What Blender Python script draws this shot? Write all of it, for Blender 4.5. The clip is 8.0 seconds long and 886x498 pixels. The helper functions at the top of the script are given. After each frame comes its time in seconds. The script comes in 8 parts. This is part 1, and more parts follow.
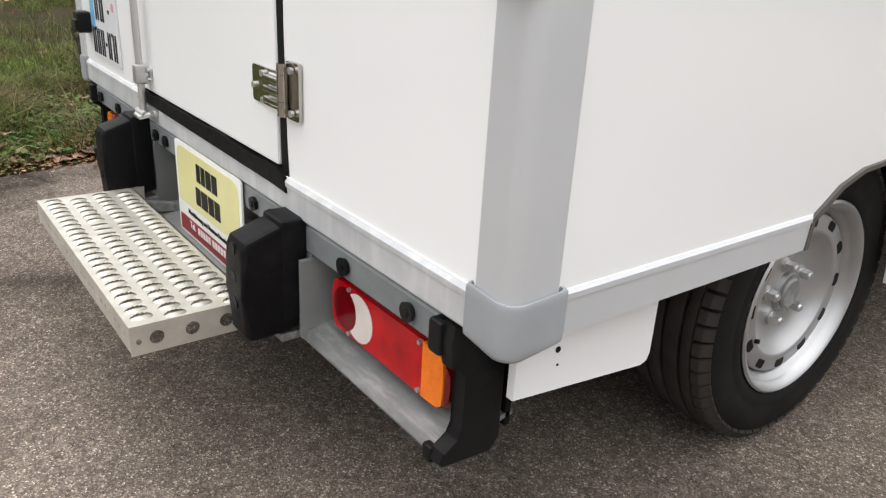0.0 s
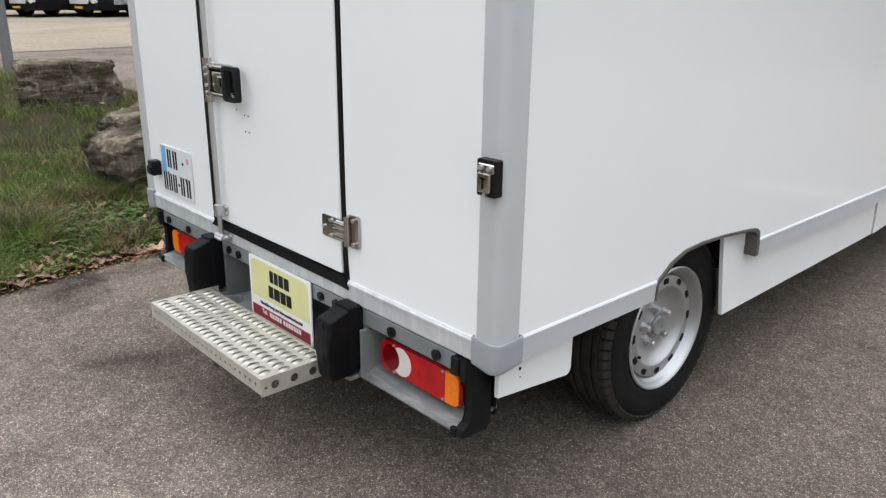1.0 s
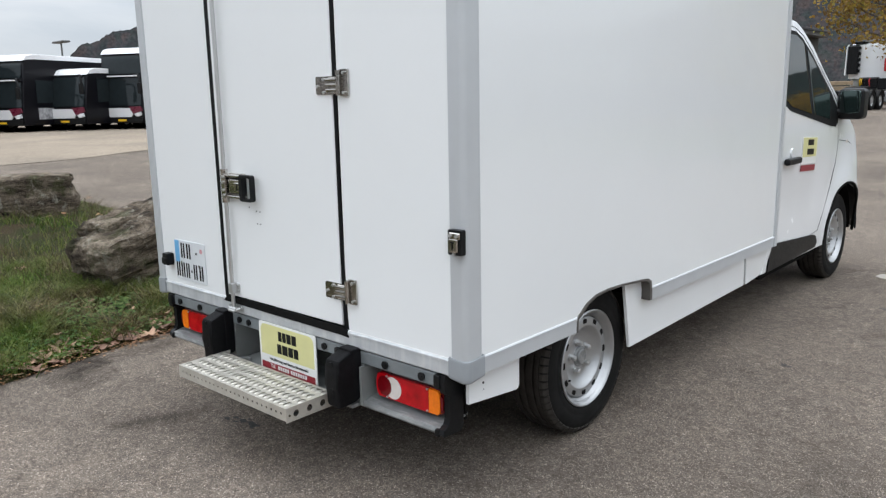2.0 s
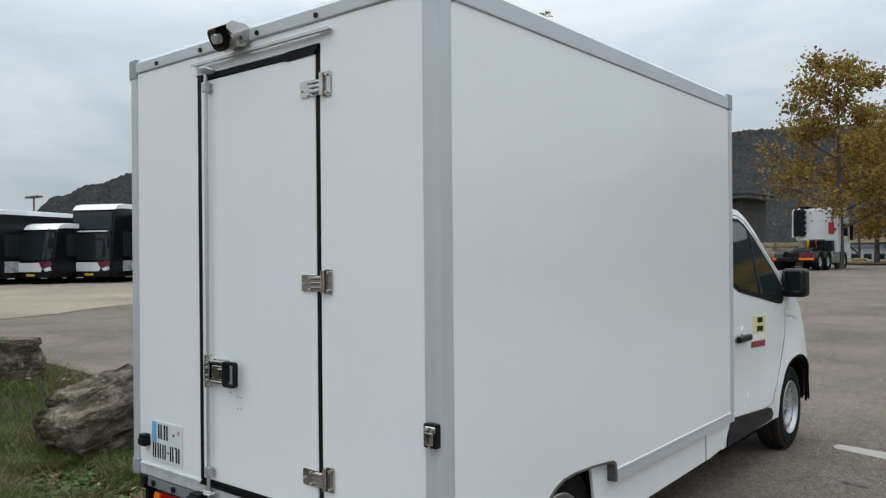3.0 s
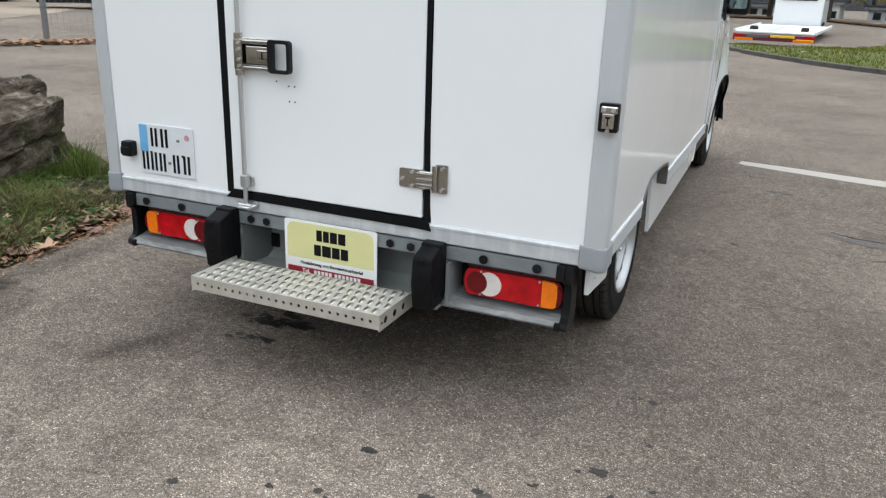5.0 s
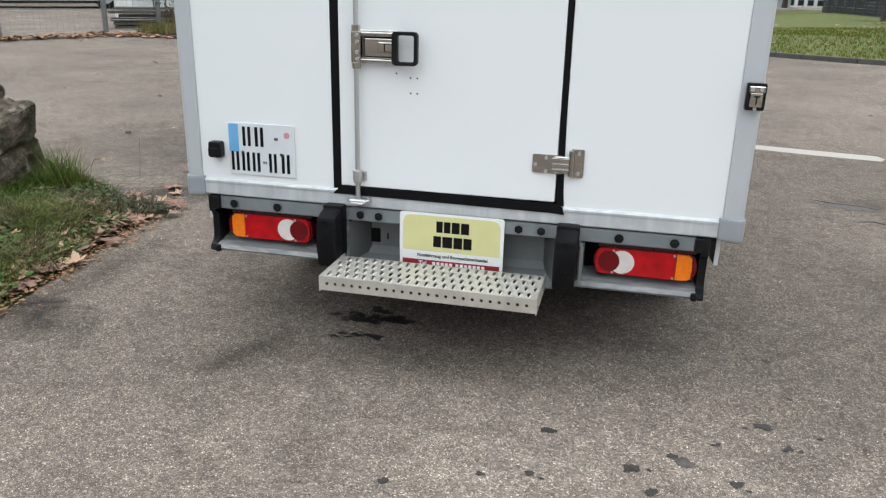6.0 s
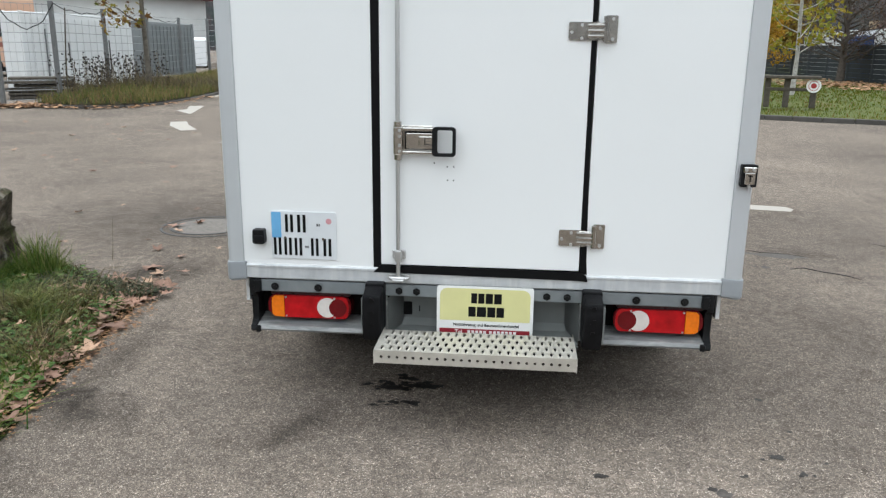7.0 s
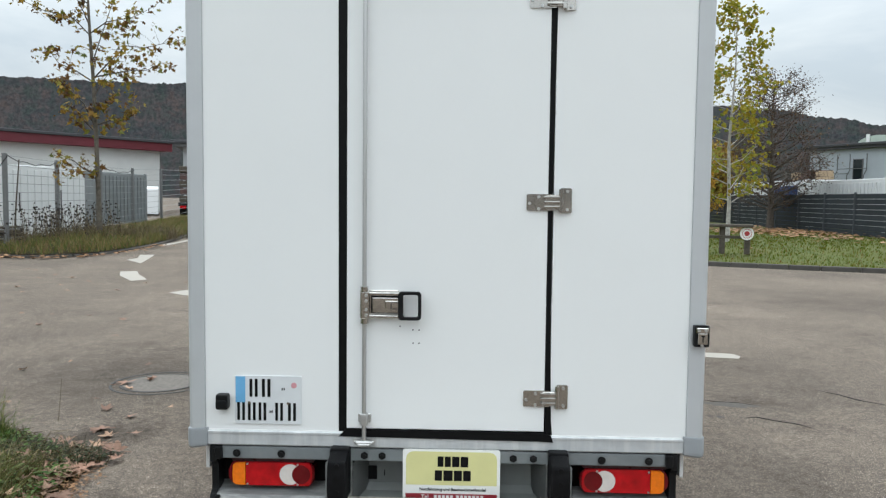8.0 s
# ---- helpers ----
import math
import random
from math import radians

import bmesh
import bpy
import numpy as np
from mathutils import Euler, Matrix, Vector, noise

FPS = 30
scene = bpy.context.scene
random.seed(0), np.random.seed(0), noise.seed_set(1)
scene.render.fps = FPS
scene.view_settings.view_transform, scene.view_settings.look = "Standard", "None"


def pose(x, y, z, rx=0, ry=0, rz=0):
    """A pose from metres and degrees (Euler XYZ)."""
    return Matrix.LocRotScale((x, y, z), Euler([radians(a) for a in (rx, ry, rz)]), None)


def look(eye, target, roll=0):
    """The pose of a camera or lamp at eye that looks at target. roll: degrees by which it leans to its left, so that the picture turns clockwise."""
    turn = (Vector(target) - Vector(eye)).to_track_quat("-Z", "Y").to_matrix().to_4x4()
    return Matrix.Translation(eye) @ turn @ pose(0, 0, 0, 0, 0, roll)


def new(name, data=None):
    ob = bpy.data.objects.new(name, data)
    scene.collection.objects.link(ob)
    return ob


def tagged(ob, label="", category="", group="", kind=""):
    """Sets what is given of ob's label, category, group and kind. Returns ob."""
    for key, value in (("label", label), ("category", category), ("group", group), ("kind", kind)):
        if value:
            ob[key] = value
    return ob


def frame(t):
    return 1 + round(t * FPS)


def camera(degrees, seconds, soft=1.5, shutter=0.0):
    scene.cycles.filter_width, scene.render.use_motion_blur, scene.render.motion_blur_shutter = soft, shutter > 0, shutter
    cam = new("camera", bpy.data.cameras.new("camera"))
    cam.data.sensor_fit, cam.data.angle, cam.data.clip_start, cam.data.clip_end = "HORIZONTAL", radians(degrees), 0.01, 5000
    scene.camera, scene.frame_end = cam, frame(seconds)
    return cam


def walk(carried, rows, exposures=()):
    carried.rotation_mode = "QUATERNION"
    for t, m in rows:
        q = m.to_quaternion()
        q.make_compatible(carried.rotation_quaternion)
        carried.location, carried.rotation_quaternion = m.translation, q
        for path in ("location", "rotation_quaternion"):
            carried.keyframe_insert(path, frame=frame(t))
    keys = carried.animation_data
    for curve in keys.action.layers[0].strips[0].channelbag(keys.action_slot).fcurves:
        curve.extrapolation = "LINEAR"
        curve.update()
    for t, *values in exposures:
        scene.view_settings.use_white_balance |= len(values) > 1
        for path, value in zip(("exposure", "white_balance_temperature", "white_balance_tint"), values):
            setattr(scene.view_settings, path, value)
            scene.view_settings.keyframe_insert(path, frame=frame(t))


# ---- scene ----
cam = camera(60.1, 8.0, soft=1.3)
PATH = [
    (0, (1.662, -0.585, 1.018), (0.199, 0.550, 0.262), 3.30),
    (0.3, (1.778, -0.833, 1.109), (0.333, 0.375, 0.437), 4.36),
    (0.5, (1.886, -0.936, 1.259), (0.449, 0.261, 0.550), 1.90),
    (1, (2.209, -1.243, 1.414), (0.810, 0.041, 0.784), 0.70),
    (1.2, (2.310, -1.391, 1.431), (0.928, -0.072, 0.841), 0.20),
    (2.3, (2.740, -2.005, 1.546), (1.448, -0.504, 1.265), -1.00),
    (2.5, (2.758, -2.038, 1.590), (1.476, -0.515, 1.399), -0.90),
    (2.8, (2.760, -2.076, 1.641), (1.493, -0.530, 1.601), -0.74),
    (3, (2.774, -2.080, 1.673), (1.507, -0.533, 1.678), -0.50),
    (3.2, (2.751, -2.082, 1.637), (1.498, -0.524, 1.586), -0.34),
    (3.5, (2.705, -2.073, 1.543), (1.490, -0.501, 1.311), 0.20),
    (4, (2.441, -2.127, 1.478), (1.374, -0.501, 1.009), 1.30),
    (4.2, (2.279, -2.174, 1.462), (1.282, -0.518, 0.948), 1.60),
    (5.3, (1.198, -2.443, 1.340), (0.550, -0.666, 0.689), 2.00),
    (5.5, (1.024, -2.545, 1.342), (0.447, -0.746, 0.689), 1.90),
    (5.8, (0.812, -2.603, 1.320), (0.305, -0.784, 0.661), 1.20),
    (6, (0.633, -2.664, 1.327), (0.200, -0.820, 0.684), 1.30),
    (6.3, (0.436, -2.742, 1.405), (0.098, -0.875, 0.776), 0.92),
    (6.5, (0.321, -2.836, 1.433), (0.043, -0.949, 0.832), 1.00),
    (7, (0.148, -3.006, 1.470), (-0.035, -1.079, 0.969), 0.60),
    (7.3, (0.112, -3.035, 1.481), (-0.022, -1.084, 1.061), 0.50),
    (7.5, (0.093, -3.063, 1.485), (-0.002, -1.097, 1.127), 0.50),
    (7.7, (0.085, -3.068, 1.511), (0.007, -1.092, 1.209), 0.54),
    (8, (0.089, -3.069, 1.558), (0.028, -1.074, 1.426), 0.60),
]
EXPOSURES = [(0, 0.42, 6950, 12), (1, 0.22, 6520, 10), (2.5, 0.10, 6280, 7), (3, -0.28, 6200, 5), (3.5, -0.13, 6200, 6), (4, 0.13, 6260, 7), (5.5, 0.20, 6350, 7), (6, 0.25, 6350, 7), (7, 0.26, 6350, 6), (8, 0.13, 6330, 4)]
walk(cam, [(t, look(eye, target, roll)) for t, eye, target, roll in PATH], EXPOSURES)

# ---------- world, sun ----------
world = bpy.data.worlds.new("overcast_sky")
scene.world = world
world.use_nodes = True
wt = world.node_tree
wt.nodes.clear()


def wn(kind, **kw):
    n = wt.nodes.new(kind)
    for k, v in kw.items():
        n.inputs[k].default_value = v
    return n


SUN_ELEV, SUN_TURN = 68.0, -15.0
sky = wt.nodes.new("ShaderNodeTexSky")
sky.sky_type = "NISHITA"
sky.sun_disc = False
sky.sun_elevation = radians(SUN_ELEV)
sky.sun_rotation = radians(SUN_TURN)
sky_bg = wn("ShaderNodeBackground", Strength=0.07)
wt.links.new(sky.outputs[0], sky_bg.inputs[0])
coord = wt.nodes.new("ShaderNodeTexCoord")
sep = wt.nodes.new("ShaderNodeSeparateXYZ")
wt.links.new(coord.outputs["Generated"], sep.inputs[0])
# cloud layers, flattened towards the horizon
stretch = wt.nodes.new("ShaderNodeMapping")
stretch.inputs["Scale"].default_value = (1.0, 1.0, 3.2)
wt.links.new(coord.outputs["Generated"], stretch.inputs[0])
cloud = wn("ShaderNodeTexNoise", Scale=2.6, Detail=7.0, Roughness=0.55, Distortion=0.4)
wt.links.new(stretch.outputs[0], cloud.inputs[0])
ramp = wt.nodes.new("ShaderNodeValToRGB")
ramp.color_ramp.elements[0].position, ramp.color_ramp.elements[1].position = 0.36, 0.64
ramp.color_ramp.elements[0].color = (0.66, 0.715, 0.785, 1)
ramp.color_ramp.elements[1].color = (0.93, 0.95, 0.98, 1)
wt.links.new(cloud.outputs[0], ramp.inputs[0])
# an overcast sky is brighter overhead than at the horizon
up = wt.nodes.new("ShaderNodeMapRange")
up.inputs["From Min"].default_value, up.inputs["From Max"].default_value = 0.0, 1.0
up.inputs["To Min"].default_value, up.inputs["To Max"].default_value = 0.78, 3.7
high = wt.nodes.new("ShaderNodeMath")
high.operation, high.use_clamp = "POWER", True
high.inputs[1].default_value = 1.5
wt.links.new(sep.outputs[2], high.inputs[0])
wt.links.new(high.outputs[0], up.inputs[0])
cloud_bg = wn("ShaderNodeBackground")
wt.links.new(ramp.outputs[0], cloud_bg.inputs[0])
wt.links.new(up.outputs[0], cloud_bg.inputs[1])
mixer = wn("ShaderNodeMixShader", Fac=0.9)
wt.links.new(sky_bg.outputs[0], mixer.inputs[1])
wt.links.new(cloud_bg.outputs[0], mixer.inputs[2])
world_out = wt.nodes.new("ShaderNodeOutputWorld")
wt.links.new(mixer.outputs[0], world_out.inputs[0])

sun = new("sun", bpy.data.lights.new("sun", "SUN"))
sun.data.energy, sun.data.angle, sun.data.color = 0.6, radians(50), (1.0, 0.98, 0.95)
sun_az = radians(SUN_TURN)
sun_dir = Vector((math.sin(sun_az) * math.cos(radians(SUN_ELEV)), math.cos(sun_az) * math.cos(radians(SUN_ELEV)), math.sin(radians(SUN_ELEV))))
sun.matrix_world = look(sun_dir * 60, (0, 0, 0))


# ---------- materials ----------
def nodes_of(name):
    m = bpy.data.materials.new(name)
    m.use_nodes = True
    t = m.node_tree
    return m, t, t.nodes["Principled BSDF"]


def add(t, kind, **kw):
    n = t.nodes.new(kind)
    for k, v in kw.items():
        n.inputs[k].default_value = v
    return n


def noise_node(t, scale, detail=4.0, rough=0.55, distort=0.0, where="Object"):
    n = add(t, "ShaderNodeTexNoise", Scale=scale, Detail=detail, Roughness=rough, Distortion=distort)
    if where == "World":
        g = add(t, "ShaderNodeNewGeometry")
        t.links.new(g.outputs["Position"], n.inputs[0])
    else:
        c = add(t, "ShaderNodeTexCoord")
        t.links.new(c.outputs[where], n.inputs[0])
    return n


def ramp_node(t, source, stops):
    r = t.nodes.new("ShaderNodeValToRGB")
    e = r.color_ramp.elements
    while len(e) < len(stops):
        e.new(0.5)
    for k, (p, c) in enumerate(stops):
        e[k].position = p
        e[k].color = (*c, 1) if len(c) == 3 else c
    t.links.new(source, r.inputs[0])
    return r


def mix_col(t, kind, fac, a, b):
    m = t.nodes.new("ShaderNodeMix")
    m.data_type, m.blend_type = "RGBA", kind
    for sock, v in ((m.inputs[0], fac), (m.inputs[6], a), (m.inputs[7], b)):
        if isinstance(v, bpy.types.NodeSocket):
            t.links.new(v, sock)
        else:
            sock.default_value = (*v, 1) if isinstance(v, tuple) else v
    return m.outputs[2]


def mat(name, col, rough=0.5, metal=0.0, var=0.12, scale=12.0, bump=0.0, bscale=160.0, coat=0.0, rvar=0.12, stain=0.0, stain_col=(0.12, 0.1, 0.08), stain_scale=3.0, random_tint=0.0, trans=0.0):
    """A surface with fine grain, broad blotches, uneven gloss and, where given, stains and relief."""
    m, t, p = nodes_of(name)
    lo = tuple(c * (1 - var) for c in col)
    hi = tuple(min(1, c * (1 + var)) for c in col)
    n = noise_node(t, scale)
    c = ramp_node(t, n.outputs[0], [(0.3, lo), (0.7, hi)]).outputs[0]
    if stain:
        s = noise_node(t, stain_scale, 6.0, 0.65, 0.6)
        sm = ramp_node(t, s.outputs[0], [(0.5, (0, 0, 0)), (0.78, (stain, stain, stain))])
        c = mix_col(t, "MIX", sm.outputs[0], c, stain_col)
    if random_tint:
        oi = add(t, "ShaderNodeObjectInfo")
        rr = ramp_node(t, oi.outputs["Random"], [(0.0, (1 - random_tint,) * 3), (1.0, (1 + random_tint,) * 3)])
        c = mix_col(t, "MULTIPLY", 1.0, c, rr.outputs[0])
    t.links.new(c, p.inputs["Base Color"])
    rn = noise_node(t, scale * 2.3)
    rm = add(t, "ShaderNodeMapRange")
    rm.inputs["To Min"].default_value, rm.inputs["To Max"].default_value = max(0.02, rough - rvar), min(1, rough + rvar)
    t.links.new(rn.outputs[0], rm.inputs[0])
    t.links.new(rm.outputs[0], p.inputs["Roughness"])
    p.inputs["Metallic"].default_value = metal
    p.inputs["Coat Weight"].default_value = coat
    p.inputs["Coat Roughness"].default_value = 0.06
    p.inputs["Transmission Weight"].default_value = trans
    if bump:
        bn = noise_node(t, bscale, 3.0)
        b = add(t, "ShaderNodeBump", Strength=bump, Distance=0.004)
        t.links.new(bn.outputs[0], b.inputs["Height"])
        t.links.new(b.outputs[0], p.inputs["Normal"])
    return m


def asphalt_mat():
    """Worn asphalt: a brown-grey binder with small pale chips, broad worn zones, a few soft dirty stains and shade
    painted in under the lorry.
    """
    m, t, p = nodes_of("worn_asphalt")
    g = add(t, "ShaderNodeNewGeometry")

    def chips(scale, stops):
        v = add(t, "ShaderNodeTexVoronoi", Scale=scale, Randomness=1.0)
        t.links.new(g.outputs["Position"], v.inputs[0])
        sc = add(t, "ShaderNodeSeparateColor")
        t.links.new(v.outputs["Color"], sc.inputs[0])
        return v, ramp_node(t, sc.outputs[0], stops)

    v, agg = chips(300.0, [(0.0, (0.088, 0.074, 0.063)), (0.45, (0.140, 0.119, 0.103)), (0.80, (0.182, 0.156, 0.135)), (0.93, (0.26, 0.226, 0.197)), (1.0, (0.46, 0.41, 0.365))])
    v2, big = chips(125.0, [(0.0, (0.82, 0.82, 0.82)), (0.72, (1.0, 1.0, 1.0)), (0.9, (1.14, 1.14, 1.13)), (1.0, (1.45, 1.43, 1.40))])
    c = mix_col(t, "MULTIPLY", 1.0, agg.outputs[0], big.outputs[0])
    fine = noise_node(t, 420.0, 3.0, 0.6, where="World")
    fr = ramp_node(t, fine.outputs[0], [(0.3, (0.82, 0.82, 0.82)), (0.75, (1.26, 1.25, 1.23))])
    c = mix_col(t, "MULTIPLY", 1.0, c, fr.outputs[0])
    broad = noise_node(t, 0.40, 5.0, 0.55, 0.2, "World")
    br = ramp_node(t, broad.outputs[0], [(0.3, (0.80, 0.79, 0.78)), (0.7, (1.27, 1.245, 1.21))])
    c = mix_col(t, "MULTIPLY", 1.0, c, br.outputs[0])
    mott = noise_node(t, 48.0, 5.0, 0.75, 0.3, "World")
    mr = ramp_node(t, mott.outputs[0], [(0.32, (0.74, 0.74, 0.74)), (0.5, (0.97, 0.97, 0.97)), (0.70, (1.30, 1.29, 1.27))])
    c = mix_col(t, "MULTIPLY", 1.0, c, mr.outputs[0])
    hand = noise_node(t, 13.0, 4.0, 0.8, 0.0, "World")
    hr = ramp_node(t, hand.outputs[0], [(0.33, (0.80, 0.80, 0.80)), (0.5, (0.99, 0.99, 0.99)), (0.68, (1.22, 1.21, 1.20))])
    c = mix_col(t, "MULTIPLY", 1.0, c, hr.outputs[0])
    blot = noise_node(t, 2.6, 6.0, 0.68, 0.2, "World")
    sr = ramp_node(t, blot.outputs[0], [(0.30, (0.74, 0.72, 0.70)), (0.46, (1.0, 1.0, 1.0)), (0.72, (1.12, 1.10, 1.07))])
    c = mix_col(t, "MULTIPLY", 0.8, c, sr.outputs[0])
    # dirt: a dragged oily streak, mud and damp off the verge; also broad tone changes
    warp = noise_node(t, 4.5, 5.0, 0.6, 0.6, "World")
    # (-0.3, 0.70) paints shade under the lorry's rear; negative values lighten the ground
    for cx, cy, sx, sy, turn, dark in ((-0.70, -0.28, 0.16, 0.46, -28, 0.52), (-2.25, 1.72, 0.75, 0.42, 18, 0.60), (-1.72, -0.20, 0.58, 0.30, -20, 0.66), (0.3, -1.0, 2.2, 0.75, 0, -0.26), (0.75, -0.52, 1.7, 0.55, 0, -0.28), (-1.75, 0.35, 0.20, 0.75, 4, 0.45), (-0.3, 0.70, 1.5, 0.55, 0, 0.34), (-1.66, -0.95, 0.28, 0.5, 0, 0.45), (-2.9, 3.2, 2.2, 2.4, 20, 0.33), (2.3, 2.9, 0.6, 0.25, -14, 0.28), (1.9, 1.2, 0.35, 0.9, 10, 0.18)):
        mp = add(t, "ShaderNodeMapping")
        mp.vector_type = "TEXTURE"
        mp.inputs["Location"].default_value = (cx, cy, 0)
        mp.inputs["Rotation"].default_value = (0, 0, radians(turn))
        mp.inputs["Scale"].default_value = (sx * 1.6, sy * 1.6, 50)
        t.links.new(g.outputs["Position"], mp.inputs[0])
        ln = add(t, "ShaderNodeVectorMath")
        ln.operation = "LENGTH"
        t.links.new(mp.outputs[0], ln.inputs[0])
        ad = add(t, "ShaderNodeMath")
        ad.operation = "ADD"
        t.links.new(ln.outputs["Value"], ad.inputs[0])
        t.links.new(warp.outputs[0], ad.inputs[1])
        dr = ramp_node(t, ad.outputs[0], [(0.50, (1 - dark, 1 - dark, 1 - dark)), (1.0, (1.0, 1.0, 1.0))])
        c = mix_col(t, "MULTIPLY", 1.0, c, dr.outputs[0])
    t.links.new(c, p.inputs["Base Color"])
    p.inputs["Roughness"].default_value = 0.95
    p.inputs["Specular IOR Level"].default_value = 0.06
    hb = mix_col(t, "MIX", 0.5, v.outputs["Distance"], fine.outputs[0])
    b = add(t, "ShaderNodeBump", Strength=1.0, Distance=0.004)
    t.links.new(hb, b.inputs["Height"])
    t.links.new(b.outputs[0], p.inputs["Normal"])
    return m


def stone_mat():
    """Layered brown stone: dark seams along the bedding, grey weathered faces and pale lichen."""
    m, t, p = nodes_of("weathered_stone")
    mp = add(t, "ShaderNodeMapping", Scale=(1.0, 1.0, 3.6))
    tc = add(t, "ShaderNodeTexCoord")
    t.links.new(tc.outputs["Object"], mp.inputs[0])
    bed = add(t, "ShaderNodeTexNoise", Scale=3.4, Detail=9.0, Roughness=0.68, Distortion=0.5)
    t.links.new(mp.outputs[0], bed.inputs[0])
    c = ramp_node(t, bed.outputs[0], [(0.34, (0.012, 0.010, 0.008)), (0.44, (0.062, 0.049, 0.037)), (0.53, (0.128, 0.103, 0.078)), (0.66, (0.235, 0.198, 0.155))]).outputs[0]
    fn = noise_node(t, 38.0, 6.0, 0.7)
    fr = ramp_node(t, fn.outputs[0], [(0.3, (0.55, 0.55, 0.55)), (0.7, (1.35, 1.33, 1.3))])
    c = mix_col(t, "MULTIPLY", 1.0, c, fr.outputs[0])
    li = noise_node(t, 9.0, 6.0, 0.65, 0.4)
    lm = ramp_node(t, li.outputs[0], [(0.57, (0, 0, 0)), (0.66, (0.8, 0.8, 0.8))])
    c = mix_col(t, "MIX", lm.outputs[0], c, (0.28, 0.26, 0.215))
    mo = noise_node(t, 4.2, 6.0, 0.7, 0.5)
    mm = ramp_node(t, mo.outputs[0], [(0.52, (0, 0, 0)), (0.64, (0.75, 0.75, 0.75))])
    c = mix_col(t, "MIX", mm.outputs[0], c, (0.042, 0.046, 0.018))
    t.links.new(c, p.inputs["Base Color"])
    p.inputs["Roughness"].default_value = 0.95
    p.inputs["Specular IOR Level"].default_value = 0.15
    hb = mix_col(t, "MIX", 0.35, bed.outputs[0], fn.outputs[0])
    b = add(t, "ShaderNodeBump", Strength=1.0, Distance=0.05)
    t.links.new(hb, b.inputs["Height"])
    t.links.new(b.outputs[0], p.inputs["Normal"])
    return m


def streak_mat(name, col, rough, metal, pale, along=(22.0, 22.0, 1.2), amount=0.5):
    """Metal with run marks drawn out along one direction."""
    m, t, p = nodes_of(name)
    tc = add(t, "ShaderNodeTexCoord")
    mp = add(t, "ShaderNodeMapping", Scale=along)
    t.links.new(tc.outputs["Object"], mp.inputs[0])
    n = add(t, "ShaderNodeTexNoise", Scale=1.0, Detail=5.0, Roughness=0.62, Distortion=0.3)
    t.links.new(mp.outputs[0], n.inputs[0])
    mk = ramp_node(t, n.outputs[0], [(0.46, (0, 0, 0)), (0.62, (amount,) * 3)])
    grain = noise_node(t, 14.0, 6.0, 0.6)
    gr = ramp_node(t, grain.outputs[0], [(0.3, tuple(v * 0.86 for v in col)), (0.7, tuple(v * 1.1 for v in col))])
    t.links.new(mix_col(t, "MIX", mk.outputs[0], gr.outputs[0], pale), p.inputs["Base Color"])
    rr = add(t, "ShaderNodeMapRange")
    rr.inputs["To Min"].default_value, rr.inputs["To Max"].default_value = rough - 0.1, rough + 0.15
    t.links.new(n.outputs[0], rr.inputs[0])
    t.links.new(rr.outputs[0], p.inputs["Roughness"])
    p.inputs["Metallic"].default_value = metal
    return m


def gravel_mat():
    m, t, p = nodes_of("pale_gravel")
    g = add(t, "ShaderNodeNewGeometry")
    v = add(t, "ShaderNodeTexVoronoi", Scale=22.0)
    t.links.new(g.outputs["Position"], v.inputs[0])
    sepc = add(t, "ShaderNodeSeparateColor")
    t.links.new(v.outputs["Color"], sepc.inputs[0])
    a = ramp_node(t, sepc.outputs[1], [(0, (0.21, 0.175, 0.140)), (1, (0.35, 0.295, 0.24))])
    n = noise_node(t, 0.16, 6.0, 0.6, 0.8, "World")
    r = ramp_node(t, n.outputs[0], [(0.3, (0.72, 0.72, 0.72)), (0.7, (1.12, 1.1, 1.05))])
    t.links.new(mix_col(t, "MULTIPLY", 1.0, a.outputs[0], r.outputs[0]), p.inputs["Base Color"])
    p.inputs["Roughness"].default_value = 0.98
    p.inputs["Specular IOR Level"].default_value = 0.08
    b = add(t, "ShaderNodeBump", Strength=0.5, Distance=0.02)
    t.links.new(v.outputs["Distance"], b.inputs["Height"])
    t.links.new(b.outputs[0], p.inputs["Normal"])
    return m


def soil_mat(name, stops, scale=1.7):
    m, t, p = nodes_of(name)
    n = noise_node(t, scale, 8.0, 0.65, 0.6, "World")
    r = ramp_node(t, n.outputs[0], stops)
    f = noise_node(t, 60.0, 4.0, 0.6, 0.0, "World")
    fr = ramp_node(t, f.outputs[0], [(0.3, (0.6, 0.6, 0.6)), (0.7, (1.3, 1.3, 1.3))])
    t.links.new(mix_col(t, "MULTIPLY", 1.0, r.outputs[0], fr.outputs[0]), p.inputs["Base Color"])
    p.inputs["Roughness"].default_value = 0.95
    b = add(t, "ShaderNodeBump", Strength=0.8, Distance=0.02)
    t.links.new(f.outputs[0], b.inputs["Height"])
    t.links.new(b.outputs[0], p.inputs["Normal"])
    return m


